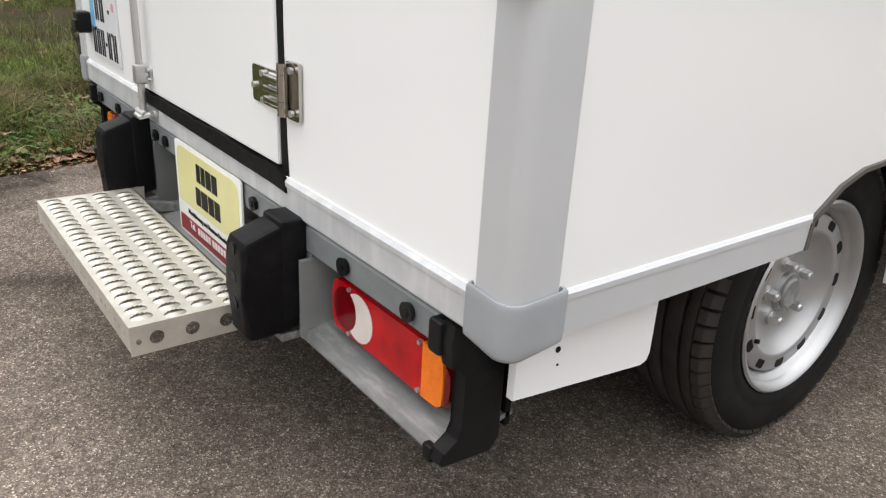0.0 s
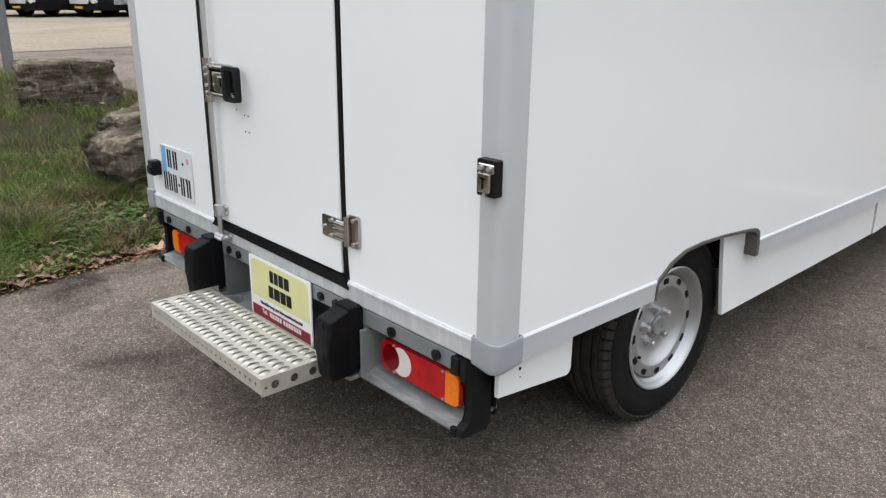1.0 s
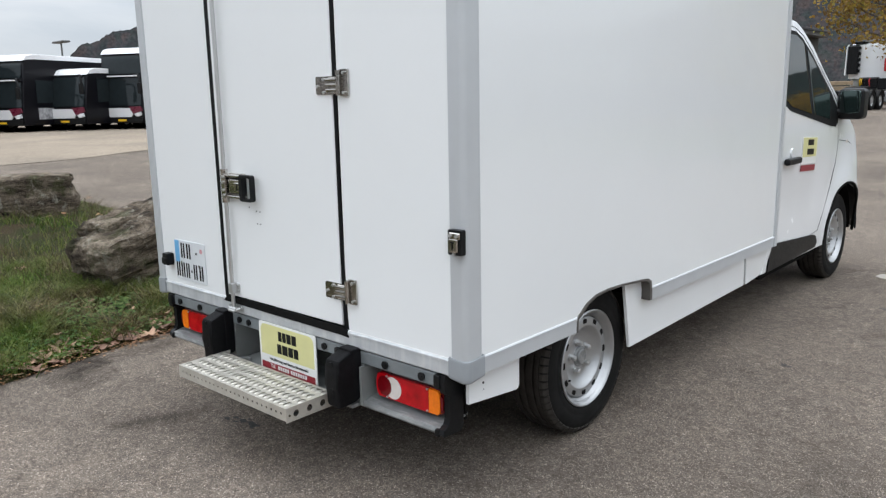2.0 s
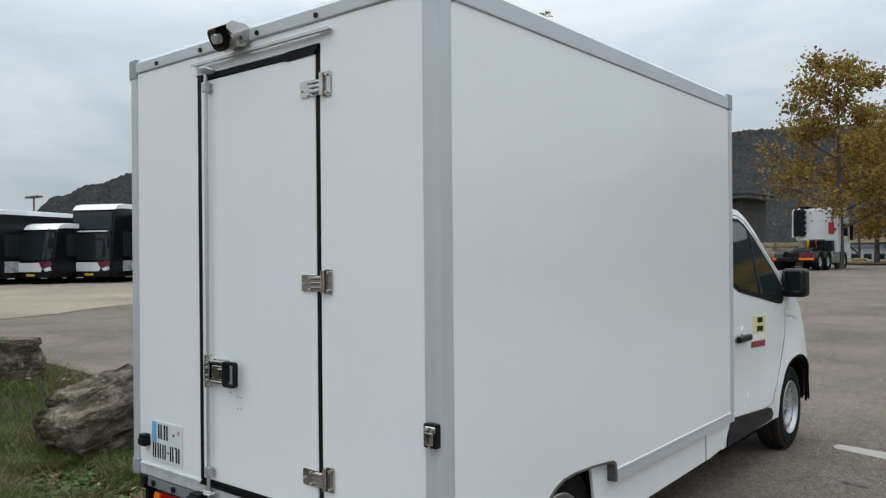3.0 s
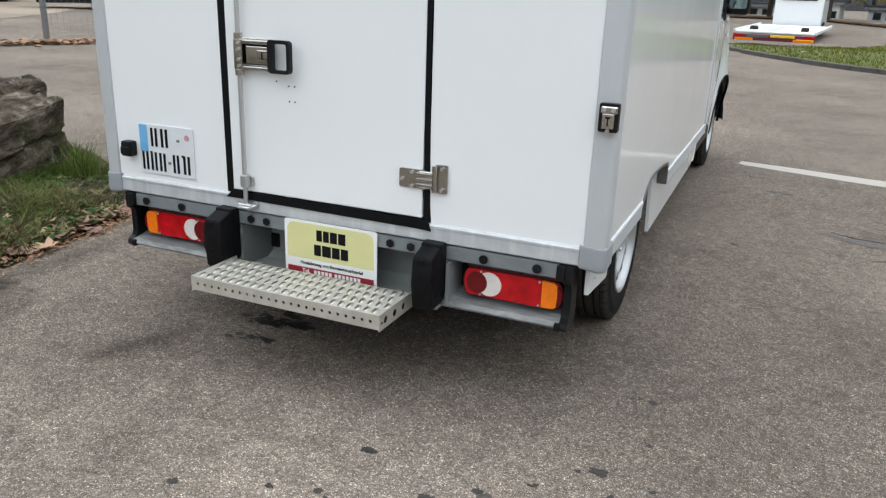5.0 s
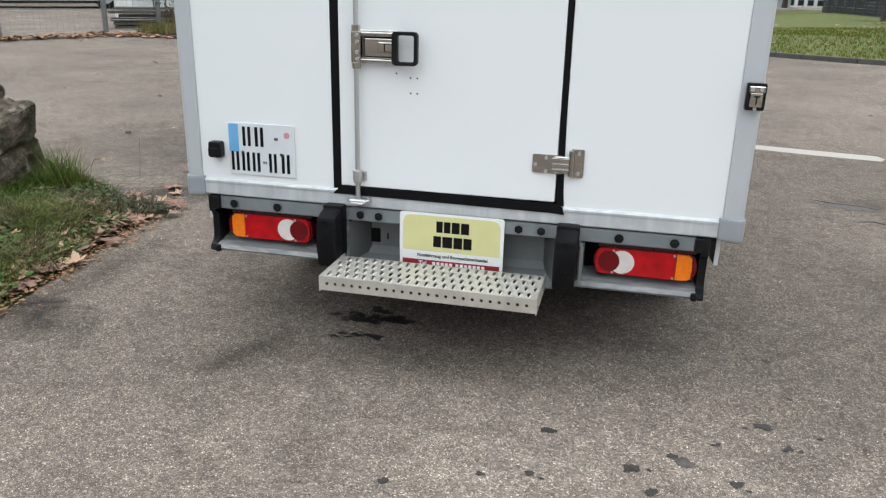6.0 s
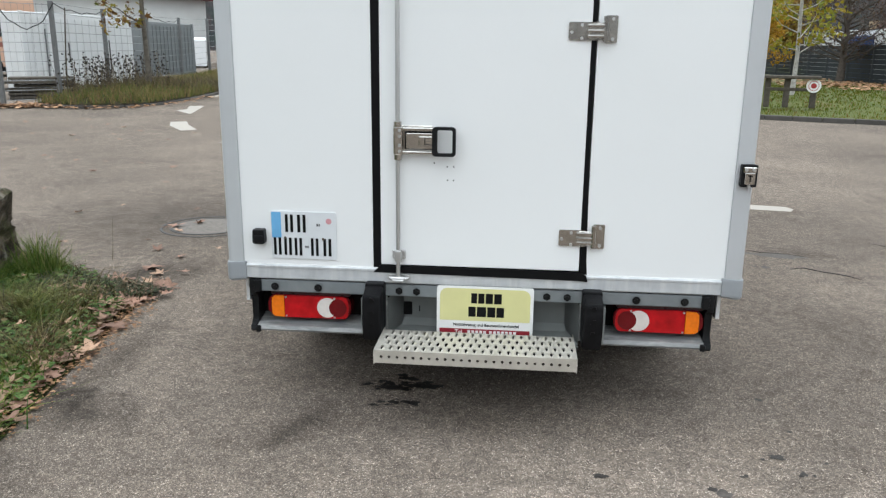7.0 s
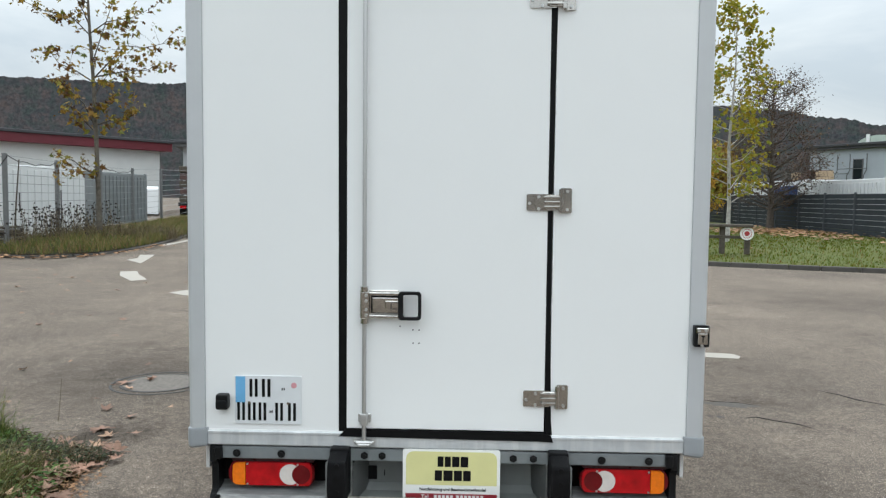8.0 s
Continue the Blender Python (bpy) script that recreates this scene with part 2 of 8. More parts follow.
def leaf_mat(name, stops, trans=0.35):
    """Foliage whose colour changes from leaf to leaf."""
    m, t, p = nodes_of(name)
    g = add(t, "ShaderNodeNewGeometry")
    r = ramp_node(t, g.outputs["Random Per Island"], stops)
    n = noise_node(t, 30.0, 3.0)
    nr = ramp_node(t, n.outputs[0], [(0.3, (0.75, 0.75, 0.75)), (0.7, (1.2, 1.2, 1.2))])
    t.links.new(mix_col(t, "MULTIPLY", 1.0, r.outputs[0], nr.outputs[0]), p.inputs["Base Color"])
    p.inputs["Roughness"].default_value = 0.6
    p.inputs["Subsurface Weight"].default_value = 0.0
    p.inputs["Specular IOR Level"].default_value = 0.22
    tr = add(t, "ShaderNodeBsdfTranslucent")
    t.links.new(r.outputs[0], tr.inputs[0])
    mx = add(t, "ShaderNodeMixShader", Fac=trans)
    t.links.new(p.outputs[0], mx.inputs[1])
    t.links.new(tr.outputs[0], mx.inputs[2])
    t.links.new(mx.outputs[0], t.nodes["Material Output"].inputs[0])
    return m


def blade_mat(name, green, dry, scale=0.9, trans=0.3, share=(0.42, 0.60)):
    """Grass in patches: fresh green here, straw and dead brown there, and every blade a little different."""
    m, t, p = nodes_of(name)
    g = add(t, "ShaderNodeNewGeometry")
    a = ramp_node(t, g.outputs["Random Per Island"], green)
    b = ramp_node(t, g.outputs["Random Per Island"], dry)
    patchy = noise_node(t, scale, 5.0, 0.65, 0.4, "World")
    pm = ramp_node(t, patchy.outputs[0], [(share[0], (0, 0, 0)), (share[1], (1, 1, 1))])
    c = mix_col(t, "MIX", pm.outputs[0], a.outputs[0], b.outputs[0])
    fine = noise_node(t, 7.0, 3.0, 0.6, 0.0, "World")
    fr = ramp_node(t, fine.outputs[0], [(0.3, (0.62, 0.62, 0.62)), (0.7, (1.32, 1.30, 1.25))])
    c = mix_col(t, "MULTIPLY", 1.0, c, fr.outputs[0])
    t.links.new(c, p.inputs["Base Color"])
    p.inputs["Roughness"].default_value = 0.6
    p.inputs["Specular IOR Level"].default_value = 0.2
    tr = add(t, "ShaderNodeBsdfTranslucent")
    t.links.new(c, tr.inputs[0])
    mx = add(t, "ShaderNodeMixShader", Fac=trans)
    t.links.new(p.outputs[0], mx.inputs[1])
    t.links.new(tr.outputs[0], mx.inputs[2])
    t.links.new(mx.outputs[0], t.nodes["Material Output"].inputs[0])
    return m


def forest_mat():
    """Far woods: small crowns in slate, brown and rust."""
    m, t, p = nodes_of("autumn_forest")
    g = add(t, "ShaderNodeNewGeometry")
    nm = add(t, "ShaderNodeVectorMath")
    nm.operation = "NORMALIZE"
    t.links.new(g.outputs["Position"], nm.inputs[0])
    hue = add(t, "ShaderNodeTexNoise", Scale=90.0, Detail=5.0, Roughness=0.65, Distortion=0.4)
    t.links.new(nm.outputs[0], hue.inputs[0])
    a = ramp_node(t, hue.outputs[0], [(0.36, (0.030, 0.036, 0.034)), (0.46, (0.034, 0.036, 0.036)), (0.54, (0.040, 0.037, 0.038)), (0.66, (0.048, 0.039, 0.037))])
    crown = add(t, "ShaderNodeTexNoise", Scale=300.0, Detail=6.0, Roughness=0.7, Distortion=0.3)
    t.links.new(nm.outputs[0], crown.inputs[0])
    edge = ramp_node(t, crown.outputs[0], [(0.36, (0.62, 0.64, 0.66)), (0.5, (0.94, 0.94, 0.94)), (0.64, (1.26, 1.25, 1.23))])
    c = mix_col(t, "MULTIPLY", 1.0, a.outputs[0], edge.outputs[0])
    n = noise_node(t, 0.012, 5.0, 0.6, 0.5, "World")
    r = ramp_node(t, n.outputs[0], [(0.35, (0.82, 0.87, 0.92)), (0.65, (1.10, 1.04, 1.00))])
    t.links.new(mix_col(t, "MULTIPLY", 1.0, c, r.outputs[0]), p.inputs["Base Color"])
    p.inputs["Roughness"].default_value = 1.0
    p.inputs["Specular IOR Level"].default_value = 0.0
    return m


def dull(m, level):
    m.node_tree.nodes["Principled BSDF"].inputs["Specular IOR Level"].default_value = level
    return m


def glass_mat(name, tint=(0.02, 0.03, 0.03), rough=0.03):
    return mat(name, tint, rough, 0.0, 0.1, 4.0, rvar=0.01, coat=0.15)


ASPHALT, GRAVEL, FOREST = asphalt_mat(), gravel_mat(), forest_mat()
GRASS_SOIL = dull(soil_mat("verge_soil", [(0.3, (0.018, 0.024, 0.008)), (0.47, (0.028, 0.030, 0.011)), (0.58, (0.046, 0.032, 0.019)), (0.75, (0.022, 0.030, 0.009))]), 0.1)
LAWN_SOIL = soil_mat("lawn_soil", [(0.3, (0.052, 0.076, 0.007)), (0.55, (0.080, 0.090, 0.011)), (0.75, (0.105, 0.076, 0.022))], 0.9)
PANEL = mat("white_grp_panel", (0.79, 0.80, 0.80), 0.20, 0, 0.015, 1.2, 0.02, 60, coat=0.6, rvar=0.05, stain=0.06, stain_col=(0.6, 0.6, 0.57), stain_scale=1.3)
DOOR_WHITE = mat("white_door_panel", (0.81, 0.82, 0.82), 0.30, 0, 0.008, 1.6, 0.03, 60, rvar=0.06, stain=0.05, stain_col=(0.6, 0.6, 0.57), stain_scale=2.0)
TRIM = mat("satin_aluminium_trim", (0.53, 0.545, 0.56), 0.45, 0.25, 0.03, 5.0, 0.015, 300, rvar=0.06, stain=0.12, stain_col=(0.44, 0.44, 0.43), stain_scale=3.0)
CAP = mat("grey_plastic_cap", (0.285, 0.302, 0.318), 0.46, 0, 0.05, 9, 0.03, 200, stain=0.25, stain_col=(0.25, 0.25, 0.25), stain_scale=6)
BEAM = mat("grey_painted_beam", (0.20, 0.22, 0.23), 0.5, 0.2, 0.10, 9, 0.06, 150, stain=0.4, stain_col=(0.34, 0.34, 0.33), stain_scale=5)
GALV = streak_mat("scuffed_galvanised_steel", (0.235, 0.24, 0.24), 0.48, 0.45, (0.46, 0.46, 0.445), (7.0, 30.0, 30.0), 0.55)
STEP_AL = mat("worn_aluminium_tread", (0.58, 0.55, 0.49), 0.42, 0.5, 0.12, 18, 0.06, 220, stain=0.35, stain_col=(0.40, 0.36, 0.29), stain_scale=9)
TROUGH = mat("dusty_grey_sheet", (0.215, 0.225, 0.22), 0.55, 0.1, 0.10, 6, 0.05, 120, stain=0.5, stain_col=(0.24, 0.22, 0.19), stain_scale=5)
STAINLESS = mat("stainless_steel", (0.52, 0.50, 0.47), 0.17, 1.0, 0.08, 9, 0.02, 200, rvar=0.07, stain=0.4, stain_col=(0.19, 0.175, 0.155), stain_scale=22)
ROD_STEEL = mat("bright_steel_rod", (0.56, 0.56, 0.555), 0.40, 0.85, 0.03, 12, rvar=0.03, stain=0.08, stain_col=(0.36, 0.35, 0.33), stain_scale=14)
RUBBER = mat("black_rubber", (0.0042, 0.0042, 0.005), 0.5, 0, 0.2, 14, 0.15, 180, stain=0.35, stain_col=(0.032, 0.032, 0.035), stain_scale=7)
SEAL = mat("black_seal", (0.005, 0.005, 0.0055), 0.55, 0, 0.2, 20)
BLACK_PLASTIC = mat("black_plastic", (0.0065, 0.0068, 0.0075), 0.42, 0, 0.15, 20, 0.1, 250, stain=0.35, stain_col=(0.040, 0.040, 0.041), stain_scale=11)
UNDERBODY = mat("dark_underbody", (0.009, 0.0085, 0.008), 0.85, 0, 0.3, 10)
RED_LENS = mat("red_lens", (0.40, 0.003, 0.007), 0.14, 0, 0.38, 16, 0.15, 260, coat=0.15, rvar=0.04)
DARK_RED = mat("dark_red_lens", (0.13, 0.002, 0.005), 0.14, 0, 0.15, 20, coat=0.15, rvar=0.04)
ORANGE_LENS = mat("orange_lens", (0.85, 0.19, 0.006), 0.18, 0, 0.10, 60, 0.5, 330, coat=0.15, rvar=0.04)
WHITE_LENS = mat("white_lens", (0.72, 0.66, 0.62), 0.18, 0, 0.08, 30, 0.2, 300, coat=0.5, rvar=0.05)
TYRE = mat("tyre_rubber", (0.010, 0.0098, 0.0095), 0.75, 0, 0.25, 9, 0.12, 120, stain=0.35, stain_col=(0.026, 0.024, 0.022), stain_scale=5)
TREAD = mat("dusty_tread", (0.038, 0.034, 0.030), 0.85, 0, 0.25, 14, 0.15, 120)
RIM = mat("silver_wheel_steel", (0.43, 0.435, 0.44), 0.34, 0.7, 0.05, 14, rvar=0.06, stain=0.25, stain_col=(0.33, 0.31, 0.29), stain_scale=6)
CAR_WHITE = mat("white_car_paint", (0.80, 0.81, 0.82), 0.25, 0, 0.012, 2, coat=0.8, rvar=0.05)
DARK_GLASS = dull(glass_mat("dark_tinted_glass", (0.012, 0.02, 0.018)), 0.35)
MIRROR = mat("mirror_glass", (0.26, 0.34, 0.33), 0.03, 1.0, 0.01, 5, rvar=0.01)
SIGN_WHITE = mat("white_sign_board", (0.80, 0.80, 0.78), 0.35, 0, 0.02, 8, rvar=0.05, stain=0.15, stain_col=(0.5, 0.48, 0.42), stain_scale=8)
SIGN_YELLOW = mat("pale_yellow_print", (0.66, 0.63, 0.30), 0.4, 0, 0.04, 10, rvar=0.05, stain=0.12, stain_col=(0.45, 0.42, 0.25), stain_scale=9)
SIGN_RED = mat("maroon_print", (0.26, 0.018, 0.03), 0.4, 0, 0.06, 10, rvar=0.05)
INK = mat("black_print", (0.006, 0.006, 0.0065), 0.4, 0, 0.1, 20)
PLATE_WHITE = mat("plate_white", (0.68, 0.70, 0.72), 0.3, 0, 0.03, 14, 0.05, 300, rvar=0.06, stain=0.2, stain_col=(0.50, 0.50, 0.50), stain_scale=12)
PLATE_BLUE = mat("faded_blue", (0.16, 0.42, 0.70), 0.35, 0, 0.12, 12)
PINK = mat("faded_red_print", (0.62, 0.30, 0.33), 0.4)
STONE = stone_mat()
STONE_PALE = mat("pale_broken_stone", (0.26, 0.235, 0.20), 0.9, 0, 0.25, 7, 0.7, 40)
KERB = mat("concrete_kerb", (0.070, 0.064, 0.058), 0.9, 0, 0.2, 6, 0.4, 60, stain=0.5, stain_col=(0.05, 0.05, 0.045), random_tint=0.12)
LINE = mat("worn_road_paint", (0.33, 0.30, 0.26), 0.75, 0, 0.08, 30, 0.2, 150, stain=0.5, stain_col=(0.22, 0.21, 0.2), stain_scale=14)
OIL = mat("oil_stain", (0.018, 0.016, 0.015), 0.5, 0, 0.3, 30, 0.4, 180, rvar=0.2)
FAINT = mat("faint_stain", (0.075, 0.064, 0.055), 0.8, 0, 0.35, 40, 0.6, 220)
STAIN = mat("dark_stain", (0.030, 0.025, 0.021), 0.75, 0, 0.35, 40, 0.6, 220)
IRON = mat("cast_iron", (0.045, 0.042, 0.040), 0.65, 0.3, 0.2, 18, 0.4, 90)
BARK = mat("grey_bark", (0.085, 0.070, 0.058), 0.95, 0, 0.35, 9, 0.9, 25, stain=0.5, stain_col=(0.03, 0.026, 0.022), stain_scale=6)
PLANE_BARK = mat("mottled_plane_bark", (0.105, 0.092, 0.073), 0.9, 0, 0.4, 9, 0.5, 30, stain=0.9, stain_col=(0.035, 0.030, 0.025), stain_scale=11)
BIRCH = mat("pale_birch_bark", (0.42, 0.40, 0.37), 0.9, 0, 0.25, 8, 0.6, 30, stain=0.9, stain_col=(0.06, 0.05, 0.045), stain_scale=9)
LEAVES_GOLD = leaf_mat("golden_brown_leaves", [(0, (0.15, 0.088, 0.028)), (0.4, (0.26, 0.155, 0.034)), (0.75, (0.35, 0.235, 0.046)), (1, (0.26, 0.25, 0.062))])
LEAVES_PLANE = leaf_mat("yellow_green_plane_leaves", [(0, (0.075, 0.038, 0.018)), (0.25, (0.155, 0.080, 0.024)), (0.5, (0.29, 0.180, 0.028)), (0.78, (0.27, 0.215, 0.034)), (1, (0.12, 0.15, 0.034))], 0.25)
LEAVES_BIRCH = leaf_mat("yellow_birch_leaves", [(0, (0.30, 0.20, 0.022)), (0.35, (0.33, 0.27, 0.028)), (0.7, (0.30, 0.29, 0.038)), (1, (0.17, 0.21, 0.038))])
LEAVES_ORANGE = leaf_mat("orange_shrub_leaves", [(0, (0.40, 0.20, 0.02)), (1, (0.50, 0.32, 0.04))])
LEAVES_BROWN = leaf_mat("brown_leaves", [(0, (0.055, 0.030, 0.022)), (0.8, (0.095, 0.052, 0.032)), (1, (0.17, 0.10, 0.04))], 0.15)
LEAF_LITTER = leaf_mat("leaf_litter_brown", [(0, (0.12, 0.062, 0.032)), (0.6, (0.28, 0.145, 0.066)), (1, (0.38, 0.225, 0.12))], 0.1)
TAIL_DARK = mat("dark_maroon_housing", (0.035, 0.003, 0.006), 0.3, 0, 0.1, 20)
SEALANT = mat("white_sealant", (0.78, 0.78, 0.76), 0.5, 0, 0.05, 20)
GRASS_BLADE = blade_mat("verge_grass_blades", [(0, (0.026, 0.060, 0.009)), (0.35, (0.062, 0.118, 0.017)), (0.7, (0.130, 0.198, 0.032)), (1, (0.20, 0.225, 0.06))], [(0, (0.040, 0.028, 0.017)), (0.35, (0.100, 0.075, 0.036)), (0.65, (0.21, 0.165, 0.080)), (0.85, (0.110, 0.115, 0.035)), (1, (0.29, 0.235, 0.135))])
TUFT_BLADE = leaf_mat("tuft_grass_blades", [(0, (0.045, 0.085, 0.014)), (0.5, (0.095, 0.150, 0.024)), (0.85, (0.16, 0.19, 0.05)), (1, (0.21, 0.17, 0.08))], 0.3)
BED_BLADE = leaf_mat("bed_grass_blades", [(0, (0.065, 0.100, 0.022)), (0.35, (0.130, 0.145, 0.036)), (0.6, (0.22, 0.165, 0.065)), (0.8, (0.125, 0.080, 0.042)), (1, (0.30, 0.215, 0.10))], 0.3)
WEED_LEAF = leaf_mat("green_weed_leaves", [(0, (0.050, 0.100, 0.026)), (0.5, (0.095, 0.165, 0.038)), (0.85, (0.14, 0.19, 0.06)), (1, (0.17, 0.13, 0.06))], 0.3)
LAWN_BLADE = leaf_mat("lawn_blades", [(0, (0.062, 0.098, 0.006)), (0.6, (0.115, 0.140, 0.010)), (0.85, (0.155, 0.135, 0.020)), (1, (0.18, 0.10, 0.03))], 0.3)
DRY_STEM = leaf_mat("dry_weed_stems", [(0, (0.045, 0.034, 0.022)), (0.5, (0.10, 0.075, 0.042)), (0.85, (0.24, 0.19, 0.115)), (1, (0.08, 0.09, 0.03))], 0.2)
DEAD_LEAF = mat("fallen_leaf", (0.255, 0.145, 0.100), 0.8, 0, 0.25, 14, 0.3, 80, random_tint=0.4)
DEAD_LEAF_PALE = mat("pale_fallen_leaf", (0.35, 0.22, 0.145), 0.8, 0, 0.25, 14, 0.3, 80, random_tint=0.3)
BUS_DARK = dull(mat("black_coach_paint", (0.004, 0.004, 0.006), 0.35, 0, 0.1, 1, coat=0.03, rvar=0.05), 0.2)
BUS_WHITE = mat("white_coach_paint", (0.74, 0.74, 0.75), 0.3, 0, 0.03, 1.5, coat=0.4)
BUS_MAROON = mat("maroon_coach_paint", (0.12, 0.012, 0.03), 0.3, 0, 0.06, 2, coat=0.4)
BUS_GLASS = glass_mat("coach_glass", (0.016, 0.021, 0.023), 0.05)
RUST_POST = mat("brown_painted_post", (0.075, 0.040, 0.034), 0.7, 0, 0.3, 3)
COACH_GREY = mat("grey_coach_lettering", (0.30, 0.30, 0.31), 0.5, 0, 0.5, 6, rvar=0.05)
HEADLAMP = mat("headlamp_lens", (0.7, 0.72, 0.74), 0.1, 0.2, 0.1, 20, coat=0.6)
PLATE_YELLOW = mat("yellow_plate", (0.80, 0.50, 0.02), 0.4)
PEACH = mat("peach_coach_paint", (0.60, 0.375, 0.265), 0.35, 0, 0.03, 1.5)
WALL_WHITE = mat("white_render_wall", (0.62, 0.63, 0.62), 0.8, 0, 0.05, 0.8, 0.1, 20, stain=0.2, stain_col=(0.4, 0.4, 0.38), stain_scale=0.6)
WALL_GREY = mat("grey_cladding", (0.45, 0.47, 0.49), 0.7, 0, 0.05, 0.8)
OFFICE = mat("grey_brown_cladding", (0.055, 0.053, 0.050), 0.7, 0, 0.15, 0.8)
WALL_BLUE = mat("blue_grey_cladding", (0.36, 0.39, 0.43), 0.7, 0, 0.05, 0.8)
WALL_TAN = mat("tan_render", (0.42, 0.31, 0.20), 0.8, 0, 0.05, 0.8)
WALL_DARK = mat("dark_cladding", (0.10, 0.10, 0.10), 0.7, 0, 0.15, 0.8)
MAROON_FASCIA = mat("maroon_fascia", (0.115, 0.013, 0.022), 0.5, 0, 0.1, 1.0)
ROOF_DARK = mat("dark_roof", (0.05, 0.05, 0.055), 0.8, 0, 0.15, 0.7)
ROOF_GREY = mat("grey_roof", (0.22, 0.24, 0.26), 0.7, 0, 0.1, 0.7)
FENCE_DARK = mat("anthracite_fence_panel", (0.030, 0.036, 0.042), 0.6, 0, 0.10, 3, random_tint=0.15)
FENCE_POST = mat("dark_fence_post", (0.075, 0.082, 0.09), 0.6, 0.2, 0.1, 10)
FENCE_GALV = mat("galvanised_fence", (0.17, 0.175, 0.175), 0.6, 0.4, 0.1, 10)
FENCE_WIRE = mat("galvanised_wire", (0.20, 0.205, 0.205), 0.6, 0.4, 0.1, 10)
CONTAINER_WHITE = mat("white_container", (0.66, 0.67, 0.67), 0.6, 0, 0.05, 1.5, stain=0.25, stain_col=(0.4, 0.36, 0.3), stain_scale=1.5)
CONTAINER_GREY = mat("grey_container", (0.17, 0.185, 0.19), 0.6, 0, 0.08, 2, stain=0.3, stain_col=(0.1, 0.08, 0.06), stain_scale=1.5)
BLUE_TARP = mat("blue_container", (0.02, 0.05, 0.16), 0.5)
WOOD_GREY = mat("weathered_wood", (0.075, 0.064, 0.050), 0.9, 0, 0.3, 12, 0.5, 60)
WOOD_TAN = mat("raw_timber", (0.34, 0.25, 0.16), 0.85, 0, 0.2, 6, 0.3, 50)
TARGET_RED = mat("red_disc", (0.35, 0.03, 0.03), 0.5)
TRUCK_RED = mat("red_extinguisher_box", (0.50, 0.02, 0.025), 0.4)
for m_, lv in ((RUBBER, 0.16), (SEAL, 0.12), (BLACK_PLASTIC, 0.2), (UNDERBODY, 0.05), (TYRE, 0.12), (TREAD, 0.1), (INK, 0.12), (RED_LENS, 0.3), (DARK_RED, 0.3), (ORANGE_LENS, 0.3), (BUS_GLASS, 0.25), (BUS_DARK, 0.2), (OIL, 0.2), (STONE, 0.15), (FENCE_DARK, 0.2)):
    dull(m_, lv)
ORANGE_TAPE = mat("orange_plastic", (0.75, 0.18, 0.05), 0.5)


# ---------- mesh helpers ----------
def flat_faces_stay_flat(me, limit):
    """Corner normals weighted by area, so that a rounded edge does not bend the light on the face beside it."""
    normals = [p.normal.copy() for p in me.polygons]
    areas = [p.area for p in me.polygons]
    around = {}
    for p in me.polygons:
        for v in p.vertices:
            around.setdefault(v, []).append(p.index)
    out = []
    for p in me.polygons:
        own = normals[p.index]
        for v in p.vertices:
            n = Vector((0, 0, 0))
            for k in around[v]:
                if own.dot(normals[k]) > limit:
                    n += normals[k] * areas[k]
            out.append(n.normalized() if n.length > 1e-12 else own)
    me.normals_split_custom_set(out)


def finish(bm, name, material, smooth=35):
    me = bpy.data.meshes.new(name)
    bmesh.ops.recalc_face_normals(bm, faces=bm.faces)
    bm.to_mesh(me)
    bm.free()
    for m in (material if isinstance(material, (list, tuple)) else [material]):
        me.materials.append(m)
    if smooth and len(me.polygons):
        me.polygons.foreach_set("use_smooth", [True] * len(me.polygons))
        me.set_sharp_from_angle(angle=radians(smooth))
        if len(me.polygons) < 1500:
            flat_faces_stay_flat(me, math.cos(radians(smooth)))
    return me


def part(name, bm, material, parent, label="", smooth=35):
    """One mesh object under a thing or under a part, with its points given in the parent's own axes."""
    ob = new(name, finish(bm, name, material, smooth))
    if parent is not None:
        ob.parent = parent
    return tagged(ob, label)


def thing(name, label, category, m=None, group="", kind=""):
    ob = new(name)
    ob.empty_display_size = 0.2
    if m is not None:
        ob.matrix_basis = m
    return tagged(ob, label, category, group, kind)


def solo(name, bm, material, label, category, m=None, group="", kind="", smooth=35):
    """A thing of one single mesh."""
    ob = new(name, finish(bm, name, material, smooth))
    if m is not None:
        ob.matrix_basis = m
    return tagged(ob, label, category, group, kind)


def box(bm, x0, x1, y0, y1, z0, z1, bevel=0.0, seg=2, turn=None):
    x0, x1 = min(x0, x1), max(x0, x1)
    y0, y1 = min(y0, y1), max(y0, y1)
    made = bmesh.ops.create_cube(bm, size=1.0)["verts"]
    for v in made:
        v.co = Vector(((x0 + x1) / 2 + v.co.x * (x1 - x0), (y0 + y1) / 2 + v.co.y * (y1 - y0), (z0 + z1) / 2 + v.co.z * (z1 - z0)))
    if bevel:
        edges = list({e for v in made for e in v.link_edges})
        made = bmesh.ops.bevel(bm, geom=edges, offset=bevel, segments=seg, affect="EDGES", profile=0.5)["verts"]
    if turn is not None:
        bmesh.ops.transform(bm, matrix=turn, verts=list(made))
    return bm


def cyl(bm, a, b, r, seg=16, r2=None, caps=True):
    a, b = Vector(a), Vector(b)
    d = b - a
    m = Matrix.Translation((a + b) / 2) @ d.to_track_quat("Z", "Y").to_matrix().to_4x4()
    bmesh.ops.create_cone(bm, cap_ends=caps, segments=seg, radius1=r, radius2=r if r2 is None else r2, depth=d.length, matrix=m)
    return bm


